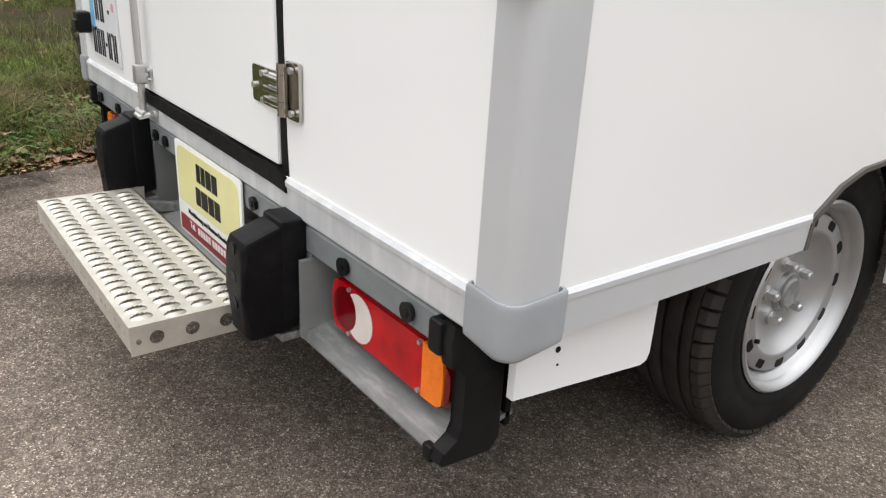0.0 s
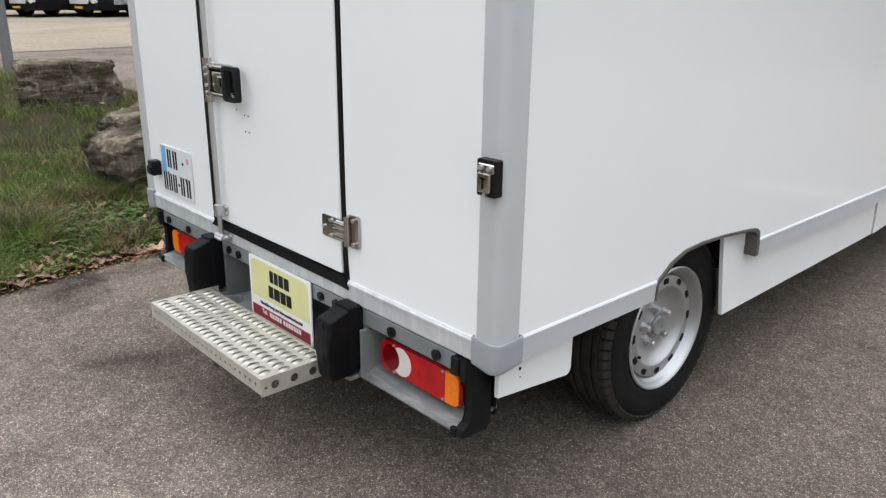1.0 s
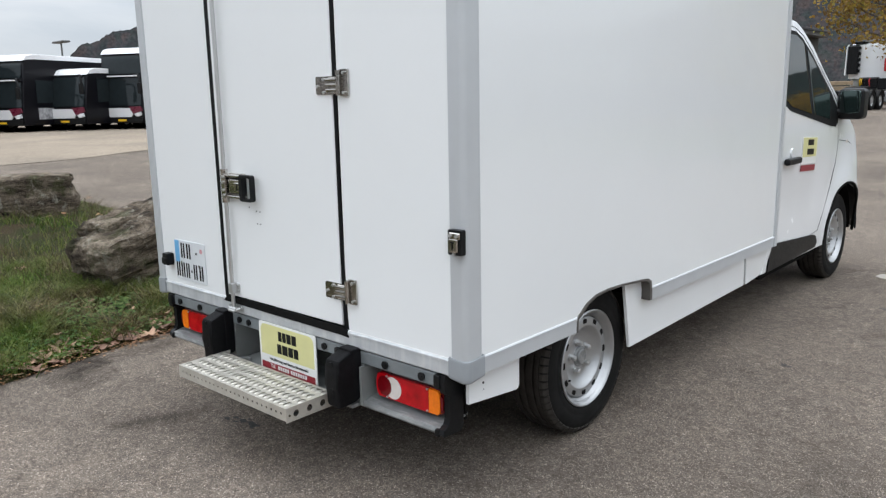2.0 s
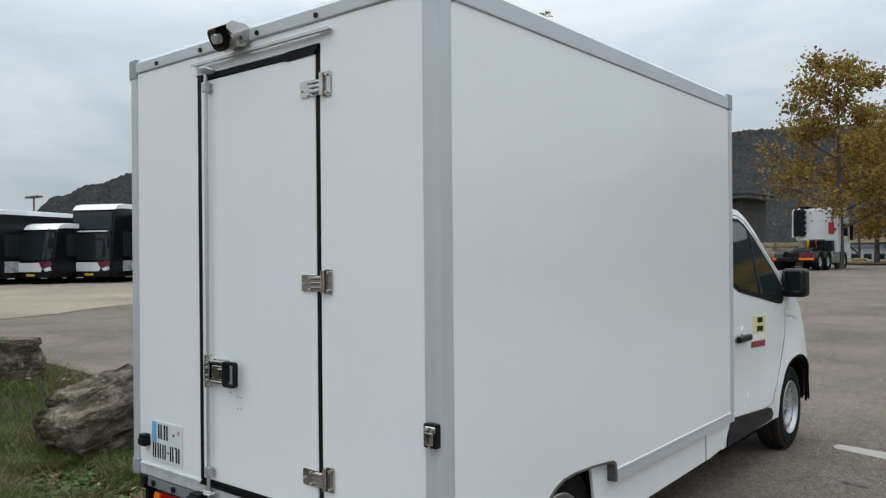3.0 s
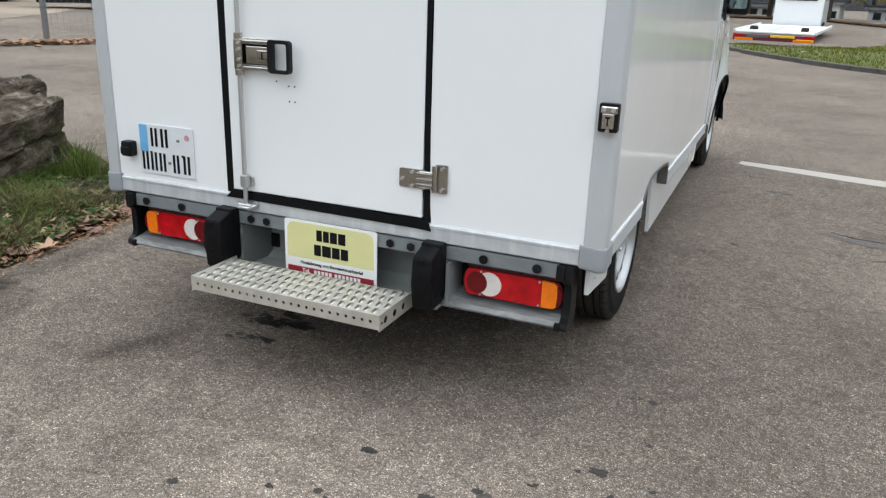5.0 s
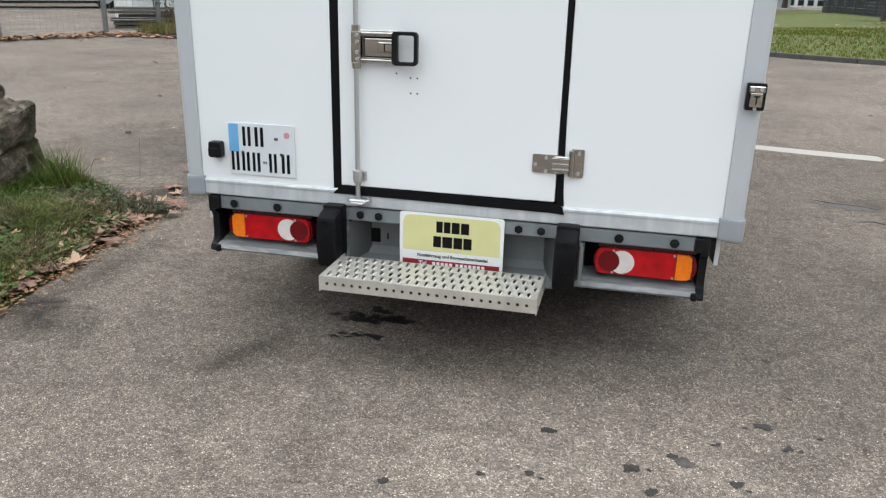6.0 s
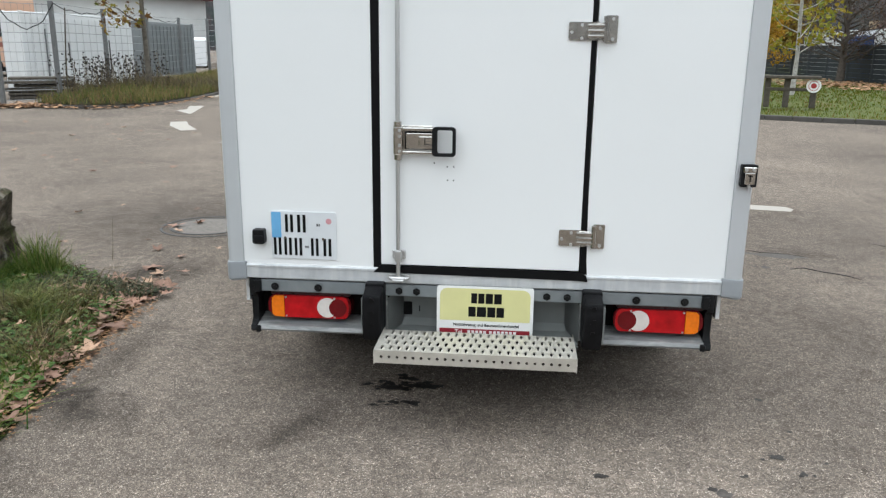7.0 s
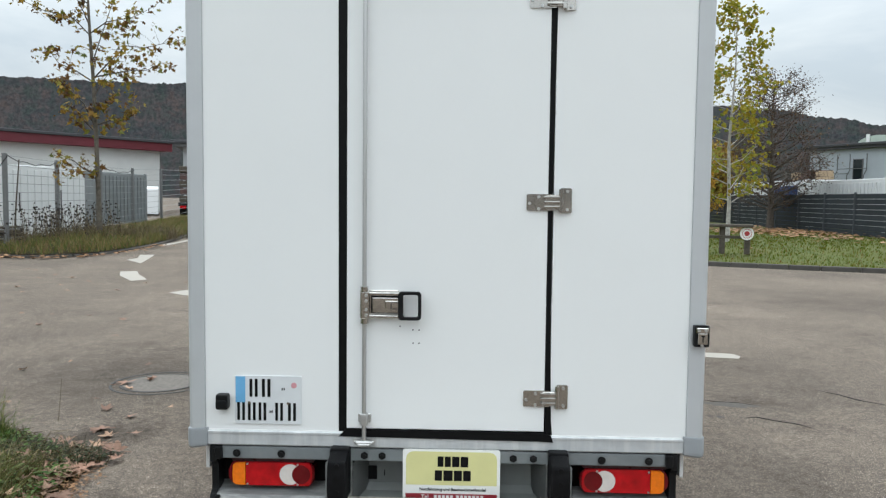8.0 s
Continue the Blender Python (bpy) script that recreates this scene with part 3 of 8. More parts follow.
def prism(bm, outline, axis, a, b, bevel=0.0):
    """Extrudes an outline of two coordinates along axis from a to b."""
    def place(p, w):
        return {"x": (w, p[0], p[1]), "y": (p[0], w, p[1]), "z": (p[0], p[1], w)}[axis]
    lo = [bm.verts.new(place(p, a)) for p in outline]
    hi = [bm.verts.new(place(p, b)) for p in outline]
    n = len(outline)
    made = [bm.faces.new(lo), bm.faces.new(hi)]
    for i in range(n):
        made.append(bm.faces.new((lo[i], lo[(i + 1) % n], hi[(i + 1) % n], hi[i])))
    if bevel:
        rim = [e for f in made[:2] for e in f.edges]
        bmesh.ops.bevel(bm, geom=rim, offset=bevel, segments=2, affect="EDGES", profile=0.5)
    return bm


def tube(bm, points, r, seg=8):
    pts = [Vector(p) for p in points]
    radii = r if isinstance(r, (list, tuple)) else [r] * len(pts)
    rings = []
    side = None
    for i, p in enumerate(pts):
        d = (pts[min(i + 1, len(pts) - 1)] - pts[max(i - 1, 0)]).normalized()
        if side is None:
            side = d.orthogonal().normalized()
        side = (side - d * side.dot(d)).normalized()
        other = d.cross(side)
        rings.append([bm.verts.new(p + radii[i] * (math.cos(k * math.tau / seg) * side + math.sin(k * math.tau / seg) * other)) for k in range(seg)])
    for a, b in zip(rings, rings[1:]):
        for k in range(seg):
            bm.faces.new((a[k], a[(k + 1) % seg], b[(k + 1) % seg], b[k]))
    if seg > 2:
        bm.faces.new(rings[0])
        bm.faces.new(list(reversed(rings[-1])))
    return bm


def lathe(bm, profile, axis_point, seg=48, first=0.0):
    """Turns a profile of (x, radius) about a line along x through axis_point."""
    c = Vector(axis_point)
    rings = [[bm.verts.new(c + Vector((x, r * math.cos(first + k * math.tau / seg), r * math.sin(first + k * math.tau / seg)))) for k in range(seg)] for x, r in profile]
    for a, b in zip(rings, rings[1:]):
        for k in range(seg):
            bm.faces.new((a[k], a[(k + 1) % seg], b[(k + 1) % seg], b[k]))
    return rings


def rounded(w, h, r, n=4, cx=0.0, cy=0.0):
    pts = []
    for sx, sy, a0 in ((1, 1, 0), (-1, 1, 90), (-1, -1, 180), (1, -1, 270)):
        for k in range(n + 1):
            a = radians(a0 + 90 * k / n)
            pts.append((cx + sx * (w / 2 - r) + r * math.cos(a), cy + sy * (h / 2 - r) + r * math.sin(a)))
    return pts


def B():
    return bmesh.new()


def holed_plate(outer, holes, place, depth):
    """A sheet with openings cut through it; place() turns its two coordinates into the world's."""
    bm = B()
    edges = []
    for loop in [outer] + holes:
        vs = [bm.verts.new(place(*p)) for p in loop]
        edges += [bm.edges.new((vs[i], vs[(i + 1) % len(vs)])) for i in range(len(vs))]
    bmesh.ops.triangle_fill(bm, edges=edges, use_beauty=True, use_dissolve=False)
    made = bmesh.ops.extrude_face_region(bm, geom=bm.faces[:])["geom"]
    bmesh.ops.translate(bm, vec=Vector(depth), verts=[v for v in made if isinstance(v, bmesh.types.BMVert)])
    bmesh.ops.recalc_face_normals(bm, faces=bm.faces[:])
    return bm


def round_hole(cx, cy, r, n=14):
    return [(cx + r * math.cos(k * math.tau / n), cy + r * math.sin(k * math.tau / n)) for k in range(n)]


def lettering(text, size, m, material, parent, name="lettering"):
    cu = bpy.data.curves.new(name, "FONT")
    cu.body, cu.size, cu.extrude, cu.align_x, cu.align_y = text, size, 0.0004, "CENTER", "CENTER"
    cu.offset = 0.022 * size
    tmp = new(name, cu)
    bpy.context.view_layer.update()
    me = bpy.data.meshes.new_from_object(tmp.evaluated_get(bpy.context.evaluated_depsgraph_get()))
    bpy.data.objects.remove(tmp)
    bpy.data.curves.remove(cu)
    me.materials.clear()
    me.materials.append(material)
    ob = new(name, me)
    ob.parent = parent
    ob.matrix_basis = m
    return ob


# ---------- ground ----------
def smooth_step(a, b, v):
    t = min(1.0, max(0.0, (v - a) / (b - a)))
    return t * t * (3 - 2 * t)


def lie(x, y):
    """Height of the ground: level round the lorry, a slow rise towards the coach park."""
    rise = 0.0
    if x < -9:
        d = -9 - x
        rise = 0.006 * d * smooth_step(0, 8, d) if d < 60 else 0.006 * 60
    rise += 0.38 * smooth_step(24, 42, y) * smooth_step(-34, -16, x) * smooth_step(10, 2, x)
    return rise


def spaced(limit):
    v, out, s = 0.0, [0.0], 1.0
    while v < limit:
        v += s
        out.append(v)
        if v > 50:
            s *= 1.35
    return sorted({-a for a in out} | set(out))


def sheet(name, xs, ys, zfun, material):
    me = bpy.data.meshes.new(name)
    vs = [(x, y, zfun(x, y)) for y in ys for x in xs]
    nx = len(xs)
    fs = [(j * nx + i, j * nx + i + 1, (j + 1) * nx + i + 1, (j + 1) * nx + i) for j in range(len(ys) - 1) for i in range(nx - 1)]
    me.from_pydata(vs, [], fs)
    me.materials.append(material)
    me.polygons.foreach_set("use_smooth", [True] * len(me.polygons))
    return me


xs = spaced(2600)
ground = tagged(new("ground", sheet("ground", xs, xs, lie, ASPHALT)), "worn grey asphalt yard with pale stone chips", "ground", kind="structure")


def inside(poly, x, y):
    hit = False
    n = len(poly)
    for i in range(n):
        (x0, y0), (x1, y1) = poly[i], poly[(i + 1) % n]
        if (y0 > y) != (y1 > y) and x < (x1 - x0) * (y - y0) / (y1 - y0) + x0:
            hit = not hit
    return hit


def edge_dist(poly, x, y):
    best = 1e9
    n = len(poly)
    for i in range(n):
        (x0, y0), (x1, y1) = poly[i], poly[(i + 1) % n]
        dx, dy = x1 - x0, y1 - y0
        t = max(0, min(1, ((x - x0) * dx + (y - y0) * dy) / (dx * dx + dy * dy)))
        best = min(best, math.hypot(x - x0 - t * dx, y - y0 - t * dy))
    return best


def smooth_loop(poly, rounds=2):
    for _ in range(rounds):
        out = []
        for i in range(len(poly)):
            (x0, y0), (x1, y1) = poly[i], poly[(i + 1) % len(poly)]
            out += [(0.75 * x0 + 0.25 * x1, 0.75 * y0 + 0.25 * y1), (0.25 * x0 + 0.75 * x1, 0.25 * y0 + 0.75 * y1)]
        poly = out
    return poly


def patch(name, poly, zfun, material, rings=6, label="", category="", kind="structure", inset=0.12):
    """A filled area whose surface follows zfun; drawn in rings towards its middle."""
    bm = B()
    cx, cy = sum(p[0] for p in poly) / len(poly), sum(p[1] for p in poly) / len(poly)
    last = None
    for k in range(rings):
        f = (k / rings) ** 1.6
        row = [bm.verts.new((x + (cx - x) * f, y + (cy - y) * f, zfun(x + (cx - x) * f, y + (cy - y) * f))) for x, y in poly]
        if last:
            for i in range(len(row)):
                j = (i + 1) % len(row)
                bm.faces.new((last[i], last[j], row[j], row[i]))
        last = row
    mid = bm.verts.new((cx, cy, zfun(cx, cy)))
    for i in range(len(last)):
        bm.faces.new((last[i], last[(i + 1) % len(last)], mid))
    return solo(name, bm, material, label, category, kind=kind, smooth=60)


# coach park of pale gravel
GRAVEL_EDGE = [(-17.5, 6.0), (-20.0, 9.5), (-20.5, 12.5), (-23.0, 16.5), (-28, 24), (-60, 60), (-120, 40), (-120, -60), (-40, -40), (-22, -12), (-18, -3)]
gravel_loop = smooth_loop(GRAVEL_EDGE, 2)
patch("gravel_lot", gravel_loop, lambda x, y: lie(x, y) + 0.012, GRAVEL, 40, "pale beige gravel of the coach park", "gravel ground")

# grass verge beside the lorry
VERGE = [(-1.72, -0.9), (-1.90, 0.15), (-1.98, 0.65), (-2.04, 1.12), (-2.28, 1.40), (-2.9, 1.85), (-4.0, 2.45), (-6.9, 2.95), (-9.6, 3.20), (-11.4, 3.1), (-12.4, 1.5), (-12.6, -4), (-10.5, -9), (-4.5, -9), (-1.7, -6.5), (-1.55, -3.0)]
verge_loop = smooth_loop(VERGE, 1)


def verge_lie(x, y):
    d = edge_dist(verge_loop, x, y) if inside(verge_loop, x, y) else 0.0
    mound = 0.16 * smooth_step(-4.4, -6.4, x) * smooth_step(0.1, 1.3, d)
    return lie(x, y) + 0.006 + 0.06 * smooth_step(0, 0.5, d) + mound + 0.025 * noise.noise(Vector((x * 1.3, y * 1.3, 0))) * smooth_step(0, 0.3, d)


patch("grass_verge", verge_loop, verge_lie, GRASS_SOIL, 26, "rough grassy verge with soil and dead stems", "grass verge")


def blades(name, count, pick, zfun, height, width, material, label, category, seed, lean=0.5, clump=0.0, rough=0.0):
    rnd = random.Random(seed)
    vs, fs = [], []
    spot = None
    for i in range(count):
        if clump and spot is not None and rnd.random() < clump:
            x, y = spot[0] + rnd.gauss(0, 0.05), spot[1] + rnd.gauss(0, 0.05)
        else:
            got = pick(rnd)
            if got is None:
                continue
            spot = x, y = got
        if zfun(x, y) is None:
            continue
        z = zfun(x, y)
        h = height * rnd.uniform(0.45, 1.25) * (1 + rough * noise.noise(Vector((x * 2.3, y * 2.3, 7))))
        if rough:
            h *= 0.42 + 0.58 * smooth_step(0.0, 0.75, edge_dist(verge_loop, x, y))
        w = width * rnd.uniform(0.6, 1.4)
        a, b = rnd.uniform(0, math.tau), rnd.uniform(0, math.tau)
        lx, ly = lean * h * math.cos(b) * rnd.random(), lean * h * math.sin(b) * rnd.random()
        ax, ay = math.cos(a) * w, math.sin(a) * w
        k = len(vs)
        vs += [(x - ax, y - ay, z - 0.01), (x + ax, y + ay, z - 0.01), (x + ax * 0.7 + lx * 0.4, y + ay * 0.7 + ly * 0.4, z + h * 0.55), (x - ax * 0.7 + lx * 0.4, y - ay * 0.7 + ly * 0.4, z + h * 0.55), (x + lx * 1.2, y + ly * 1.2, z + h)]
        fs += [(k, k + 1, k + 2, k + 3), (k + 3, k + 2, k + 4)]
    me = bpy.data.meshes.new(name)
    me.from_pydata(vs, [], fs)
    me.materials.append(material)
    return tagged(new(name, me), label, category, kind="stuff")


def verge_pick(rnd):
    for _ in range(20):
        r = rnd.random()
        x, y = (rnd.uniform(-9.0, -1.6), rnd.uniform(-8.5, -1.6)) if r > 0.90 else (rnd.uniform(-4.6, -1.7), rnd.uniform(-1.6, 2.6)) if r < 0.52 else (rnd.uniform(-12.5, -4.5), rnd.uniform(-6, 3.8))
        if inside(verge_loop, x, y) and edge_dist(verge_loop, x, y) > 0.05 + 0.12 * rnd.random():
            if noise.noise(Vector((x * 1.7, y * 1.7, 3))) > -0.02 - 0.34 * rnd.random():
                return x, y
    return None


blades("grass", 92000, verge_pick, verge_lie, 0.105, 0.0026, GRASS_BLADE, "mixed green and straw-coloured verge grass", "grass", 5, 1.6, 0.82, 0.9)


def broad_pick(rnd):
    for _ in range(20):
        x, y = rnd.uniform(-3.6, -1.8), rnd.uniform(-1.5, 1.6)
        d = edge_dist(verge_loop, x, y)
        if inside(verge_loop, x, y) and 0.06 < d < 1.0:
            return x, y
    return None


def weed_leaves(name, count, pick, size, material, label, seed):
    """Low rosettes of small oval leaves."""
    rw = random.Random(seed)
    vs, fs = [], []
    for i in range(count):
        got = pick(rw)
        if got is None:
            continue
        cx, cy = got
        for k in range(rw.randint(4, 9)):
            a = rw.uniform(0, math.tau)
            x, y = cx + rw.gauss(0, 0.025), cy + rw.gauss(0, 0.025)
            z = verge_lie(x, y) + rw.uniform(0.005, 0.055)
            ln, wd = size * rw.uniform(0.6, 1.5), size * rw.uniform(0.22, 0.42)
            d = Vector((math.cos(a), math.sin(a), rw.uniform(-0.25, 0.7))).normalized()
            sd = Vector((-math.sin(a), math.cos(a), rw.uniform(-0.4, 0.4))).normalized() * wd
            p = Vector((x, y, z))
            n = len(vs)
            vs += [p, p + d * ln * 0.35 + sd, p + d * ln * 0.75 + sd * 0.7 - Vector((0, 0, 0.1 * ln)), p + d * ln - Vector((0, 0, 0.25 * ln)), p + d * ln * 0.75 - sd * 0.7 - Vector((0, 0, 0.1 * ln)), p + d * ln * 0.35 - sd]
            fs += [(n, n + 1, n + 2, n + 3), (n, n + 3, n + 4, n + 5)]
    me = bpy.data.meshes.new(name)
    me.from_pydata(vs, [], fs)
    me.materials.append(material)
    return tagged(new(name, me), label, "weeds", kind="stuff")


def ragged_pick(rnd):
    for _ in range(20):
        x, y = rnd.uniform(-3.4, -1.85), rnd.uniform(-1.4, 1.7)
        if inside(verge_loop, x, y) and edge_dist(verge_loop, x, y) > 0.10 and not (y > 0.95 and x > -2.8) and noise.noise(Vector((x * 3.1, y * 3.1, 8))) > 0.12:
            return x, y
    return None


blades("ragged_grass", 8000, ragged_pick, verge_lie, 0.14, 0.0026, GRASS_BLADE, "long drooping grass in tufts on the verge", "grass", 15, 2.6, 0.93)
weed_leaves("broadleaf_weeds", 900, broad_pick, 0.036, WEED_LEAF, "low broad-leaved green weeds at the verge edge", 6)


def rough_pick(rnd):
    for _ in range(20):
        x, y = rnd.uniform(-10, -3.2), rnd.uniform(-5, 3.2)
        if inside(verge_loop, x, y) and noise.noise(Vector((x * 0.7, y * 0.7, 9))) > -0.1:
            return x, y
    return None


blades("dry_grass", 5200, rough_pick, verge_lie, 0.24, 0.0024, DRY_STEM, "tall dry stems among the verge grass", "dry grass", 7, 1.5, 0.6, 0.6)


def tuft_pick(rnd):
    a = rnd.gauss(0, 1)
    return -2.84 + 0.05 * a, 1.42 + 0.07 * rnd.gauss(0, 1)


blades("grass_tuft", 330, tuft_pick, verge_lie, 0.27, 0.0026, TUFT_BLADE, "tall green grass tuft beside the boulder", "grass", 8, 0.7)


def creeper_pick(rnd):
    t = rnd.random()
    return -2.72 + 0.64 * t + rnd.gauss(0, 0.08), 1.30 - 0.08 * t + rnd.gauss(0, 0.10) * (1.2 - 0.6 * t)


DARK_WEED = leaf_mat("dark_weed", [(0, (0.028, 0.040, 0.016)), (0.6, (0.050, 0.060, 0.026)), (1, (0.10, 0.075, 0.045))], 0.2)
blades("trailing_weeds", 260, creeper_pick, lambda x, y: lie(x, y) + 0.01, 0.10, 0.004, DARK_WEED, "dark trailing weeds at the verge tip", "weeds", 9, 1.6, 0.3)
weed_leaves("creeping_weeds", 620, creeper_pick, 0.020, DARK_WEED, "dark creeping weed leaves at the verge tip", 19)
bm = B()
rw = random.Random(41)
for i in range(26):
    x, y = creeper_pick(rw)
    a = rw.uniform(-0.9, 0.9)
    h = rw.uniform(0.05, 0.17)
    tube(bm, [(x, y, 0.0), (x + 0.08 * math.cos(a), y + 0.08 * math.sin(a), h), (x + 0.20 * math.cos(a), y + 0.18 * math.sin(a), h * rw.uniform(0.5, 1.3))], [0.0022, 0.0018, 0.0010], 4)
tube(bm, [(-2.70, 2.02, 0.0), (-2.69, 2.03, 0.13), (-2.67, 2.02, 0.30)], [0.002, 0.0018, 0.001], 4)
solo("dead_stems", bm, DRY_STEM, "thin dead weed stems at the verge tip", "weeds", kind="stuff")

# lawn beyond the far kerb
LAWN = [(-0.45, 25.8), (-0.46, 24.2), (0.5, 21.6), (2.6, 18.0), (4.6, 16.2), (6.6, 15.2), (9.1, 14.2), (14, 12.6), (26, 9.0), (60, 2), (90, 60), (40, 90), (16, 90), (9, 60), (5.5, 36), (4.0, 27.6), (0.8, 27.2)]
lawn_loop = smooth_loop(LAWN, 2)


def lawn_lie(x, y):
    d = edge_dist(lawn_loop, x, y) if inside(lawn_loop, x, y) else 0.0
    return 0.085 + 0.19 * smooth_step(0.3, 7.0, d) + 0.03 * noise.noise(Vector((x * 0.35, y * 0.35, 1)))


patch("lawn", lawn_loop, lambda x, y: lawn_lie(x, y), LAWN_SOIL, 40, "mown green lawn behind a dark kerb", "lawn")


def lawn_pick(rnd):
    for _ in range(20):
        x, y = rnd.uniform(-1, 17), rnd.uniform(12.5, 32)
        if inside(lawn_loop, x, y):
            return x, y
    return None


blades("lawn_grass", 26000, lawn_pick, lawn_lie, 0.07, 0.010, LAWN_BLADE, "short green lawn grass", "grass", 11, 0.8, 0.4)

# leaf-strewn strip below the roadside trees
STRIP = [(-13.5, 61.5), (-8.0, 60.0), (0.0, 60.5), (9.0, 61.0), (14.0, 66.0), (10.0, 76.0), (-4.0, 78.0), (-14.0, 74.0)]
LITTER_SOIL = dull(soil_mat("leafy_soil", [(0.3, (0.085, 0.060, 0.040)), (0.5, (0.150, 0.098, 0.060)), (0.7, (0.21, 0.14, 0.085))], 1.1), 0.05)
patch("leafy_strip", smooth_loop(STRIP, 2), lambda x, y: lie(x, y) + 0.10, LITTER_SOIL, 10, "bare strip strewn with brown leaves", "planting strip")

# raised bed by the wire fence
BED = [(-12.1, 15.5), (-11.0, 15.1), (-10.2, 15.2), (-9.6, 15.6), (-9.3, 16.5), (-9.3, 17.8), (-9.5, 20.2), (-10.2, 24.0), (-11.2, 29.0), (-12.0, 34.5), (-14.4, 35.0), (-14.0, 28.8), (-13.3, 24.6), (-12.7, 20.4), (-11.95, 16.6)]
bed_loop = smooth_loop(BED, 2)


def bed_lie(x, y):
    d = edge_dist(bed_loop, x, y) if inside(bed_loop, x, y) else 0.0
    return lie(x, y) + 0.10 + 0.18 * smooth_step(0.1, 1.6, d)


patch("planted_bed", bed_loop, bed_lie, GRASS_SOIL, 14, "weedy raised bed behind a low kerb", "planting bed")


def bed_pick(rnd):
    for _ in range(20):
        x, y = rnd.uniform(-14, -9), rnd.uniform(15.1, 33)
        if inside(bed_loop, x, y):
            return x, y
    return None


blades("bed_grass", 17000, bed_pick, bed_lie, 0.27, 0.008, BED_BLADE, "rough grass growing in the raised bed", "grass", 12, 0.9, 0.6)
bed_weeds_bm, seed_bm = B(), B()
rnd = random.Random(31)
for i in range(190):
    t = rnd.random()
    x, y = -11.3 - 0.6 * t + rnd.gauss(0, 0.45), 16.0 + 6.0 * t + rnd.gauss(0, 0.5)
    if not inside(bed_loop, x, y):
        continue
    z, hgt = bed_lie(x, y), rnd.uniform(0.4, 1.15)
    top = (x + rnd.gauss(0, 0.12), y + rnd.gauss(0, 0.12), z + hgt)
    tube(bed_weeds_bm, [(x, y, z), ((x + top[0]) / 2 + 0.02, (y + top[1]) / 2, z + hgt * 0.55), top], [0.008, 0.006, 0.004], 3)
    for s in range(3):
        q = Vector(top) + Vector((rnd.gauss(0, 0.05), rnd.gauss(0, 0.05), -0.12 * s))
        bmesh.ops.create_icosphere(seed_bm, subdivisions=1, radius=rnd.uniform(0.016, 0.032), matrix=Matrix.Translation(q))
weeds = solo("seedhead_weeds", bed_weeds_bm, DRY_STEM, "tall dead weeds with dark seed heads", "weeds", kind="stuff")
part("seed_heads", seed_bm, mat("dark_seed_head", (0.022, 0.016, 0.013), 0.9, 0, 0.3, 40), weeds, "dark dry seed heads")
# brown dead clumps round the foot of the tree


def clump_pick(rnd):
    cx, cy, r = rnd.choice(((-10.9, 19.3, 0.42), (-11.4, 18.2, 0.30), (-10.5, 20.4, 0.35), (-10.2, 22.4, 0.4), (-11.6, 17.1, 0.22)))
    return cx + rnd.gauss(0, r), cy + rnd.gauss(0, r)


blades("dead_clumps", 2600, clump_pick, bed_lie, 0.46, 0.007, DRY_STEM, "brown dead weed clumps round the tree", "weeds", 33, 0.9, 0.5)


# ---------- kerbs, road paint, stains ----------
def kerb_run(points, height, label, group):
    base = thing("kerb", label, "kerb", kind="structure")
    pts = [Vector((x, y, 0)) for x, y in points]
    for i in range(len(pts) - 1):
        a, b = pts[i], pts[i + 1]
        n = max(1, round((b - a).length / 1.0))
        for k in range(n):
            p, q = a.lerp(b, k / n), a.lerp(b, (k + 1) / n)
            d = q - p
            bm = B()
            box(bm, 0.006, d.length - 0.006, -0.07, 0.07, -0.12, height, 0.012, 1)
            stone = part("kerbstone", bm, KERB, base)
            stone.matrix_basis = Matrix.Translation((p.x, p.y, lie(p.x, p.y))) @ Matrix.Rotation(math.atan2(d.y, d.x), 4, "Z")
    return base


kerb_run([lawn_loop[i] for i in range(len(lawn_loop)) if -1.2 < lawn_loop[i][0] < 20 and lawn_loop[i][1] < 26.8 and not (lawn_loop[i][0] > 5 and lawn_loop[i][1] > 20)], 0.11, "dark weathered concrete kerb round the lawn", "kerbs")
kerb_run([(-12.1, 15.55), (-11.5, 15.2), (-10.9, 15.12), (-10.2, 15.26), (-9.7, 15.62), (-9.42, 16.3), (-9.34, 17.3), (-9.4, 18.8), (-9.6, 20.8), (-10.2, 24.0), (-11.2, 29.0), (-12.0, 34.0)], 0.075, "low dark concrete kerb round the bed", "kerbs")


def paint_shape(outline, label):
    bm = B()
    f = [bm.verts.new((x, y, lie(x, y) + 0.003)) for x, y in outline]
    bm.faces.new(f)
    return solo("road_marking", bm, LINE, label, "road marking", kind="structure", smooth=0)


paint_shape([(1.22, 4.95), (1.24, 5.07), (1.6, 5.02), (2.2, 4.88), (2.82, 4.76), (2.86, 4.64), (2.80, 4.52), (2.2, 4.63), (1.6, 4.80), (1.27, 4.90)], "worn white painted line on the asphalt")
paint_shape([(-6.95, 12.25), (-6.66, 12.40), (-6.35, 11.75), (-5.80, 10.85), (-6.00, 10.60), (-6.62, 11.50)], "worn white painted arrow piece")
paint_shape([(-8.10, 15.10), (-7.35, 14.15), (-7.55, 14.9), (-8.08, 16.75), (-8.44, 16.65), (-8.05, 15.6)], "worn white painted arrow piece")
paint_shape([(-4.67, 9.0), (-4.53, 9.4), (-3.3, 10.1), (-2.9, 9.9), (-4.27, 8.68)], "worn white painted arrow piece")
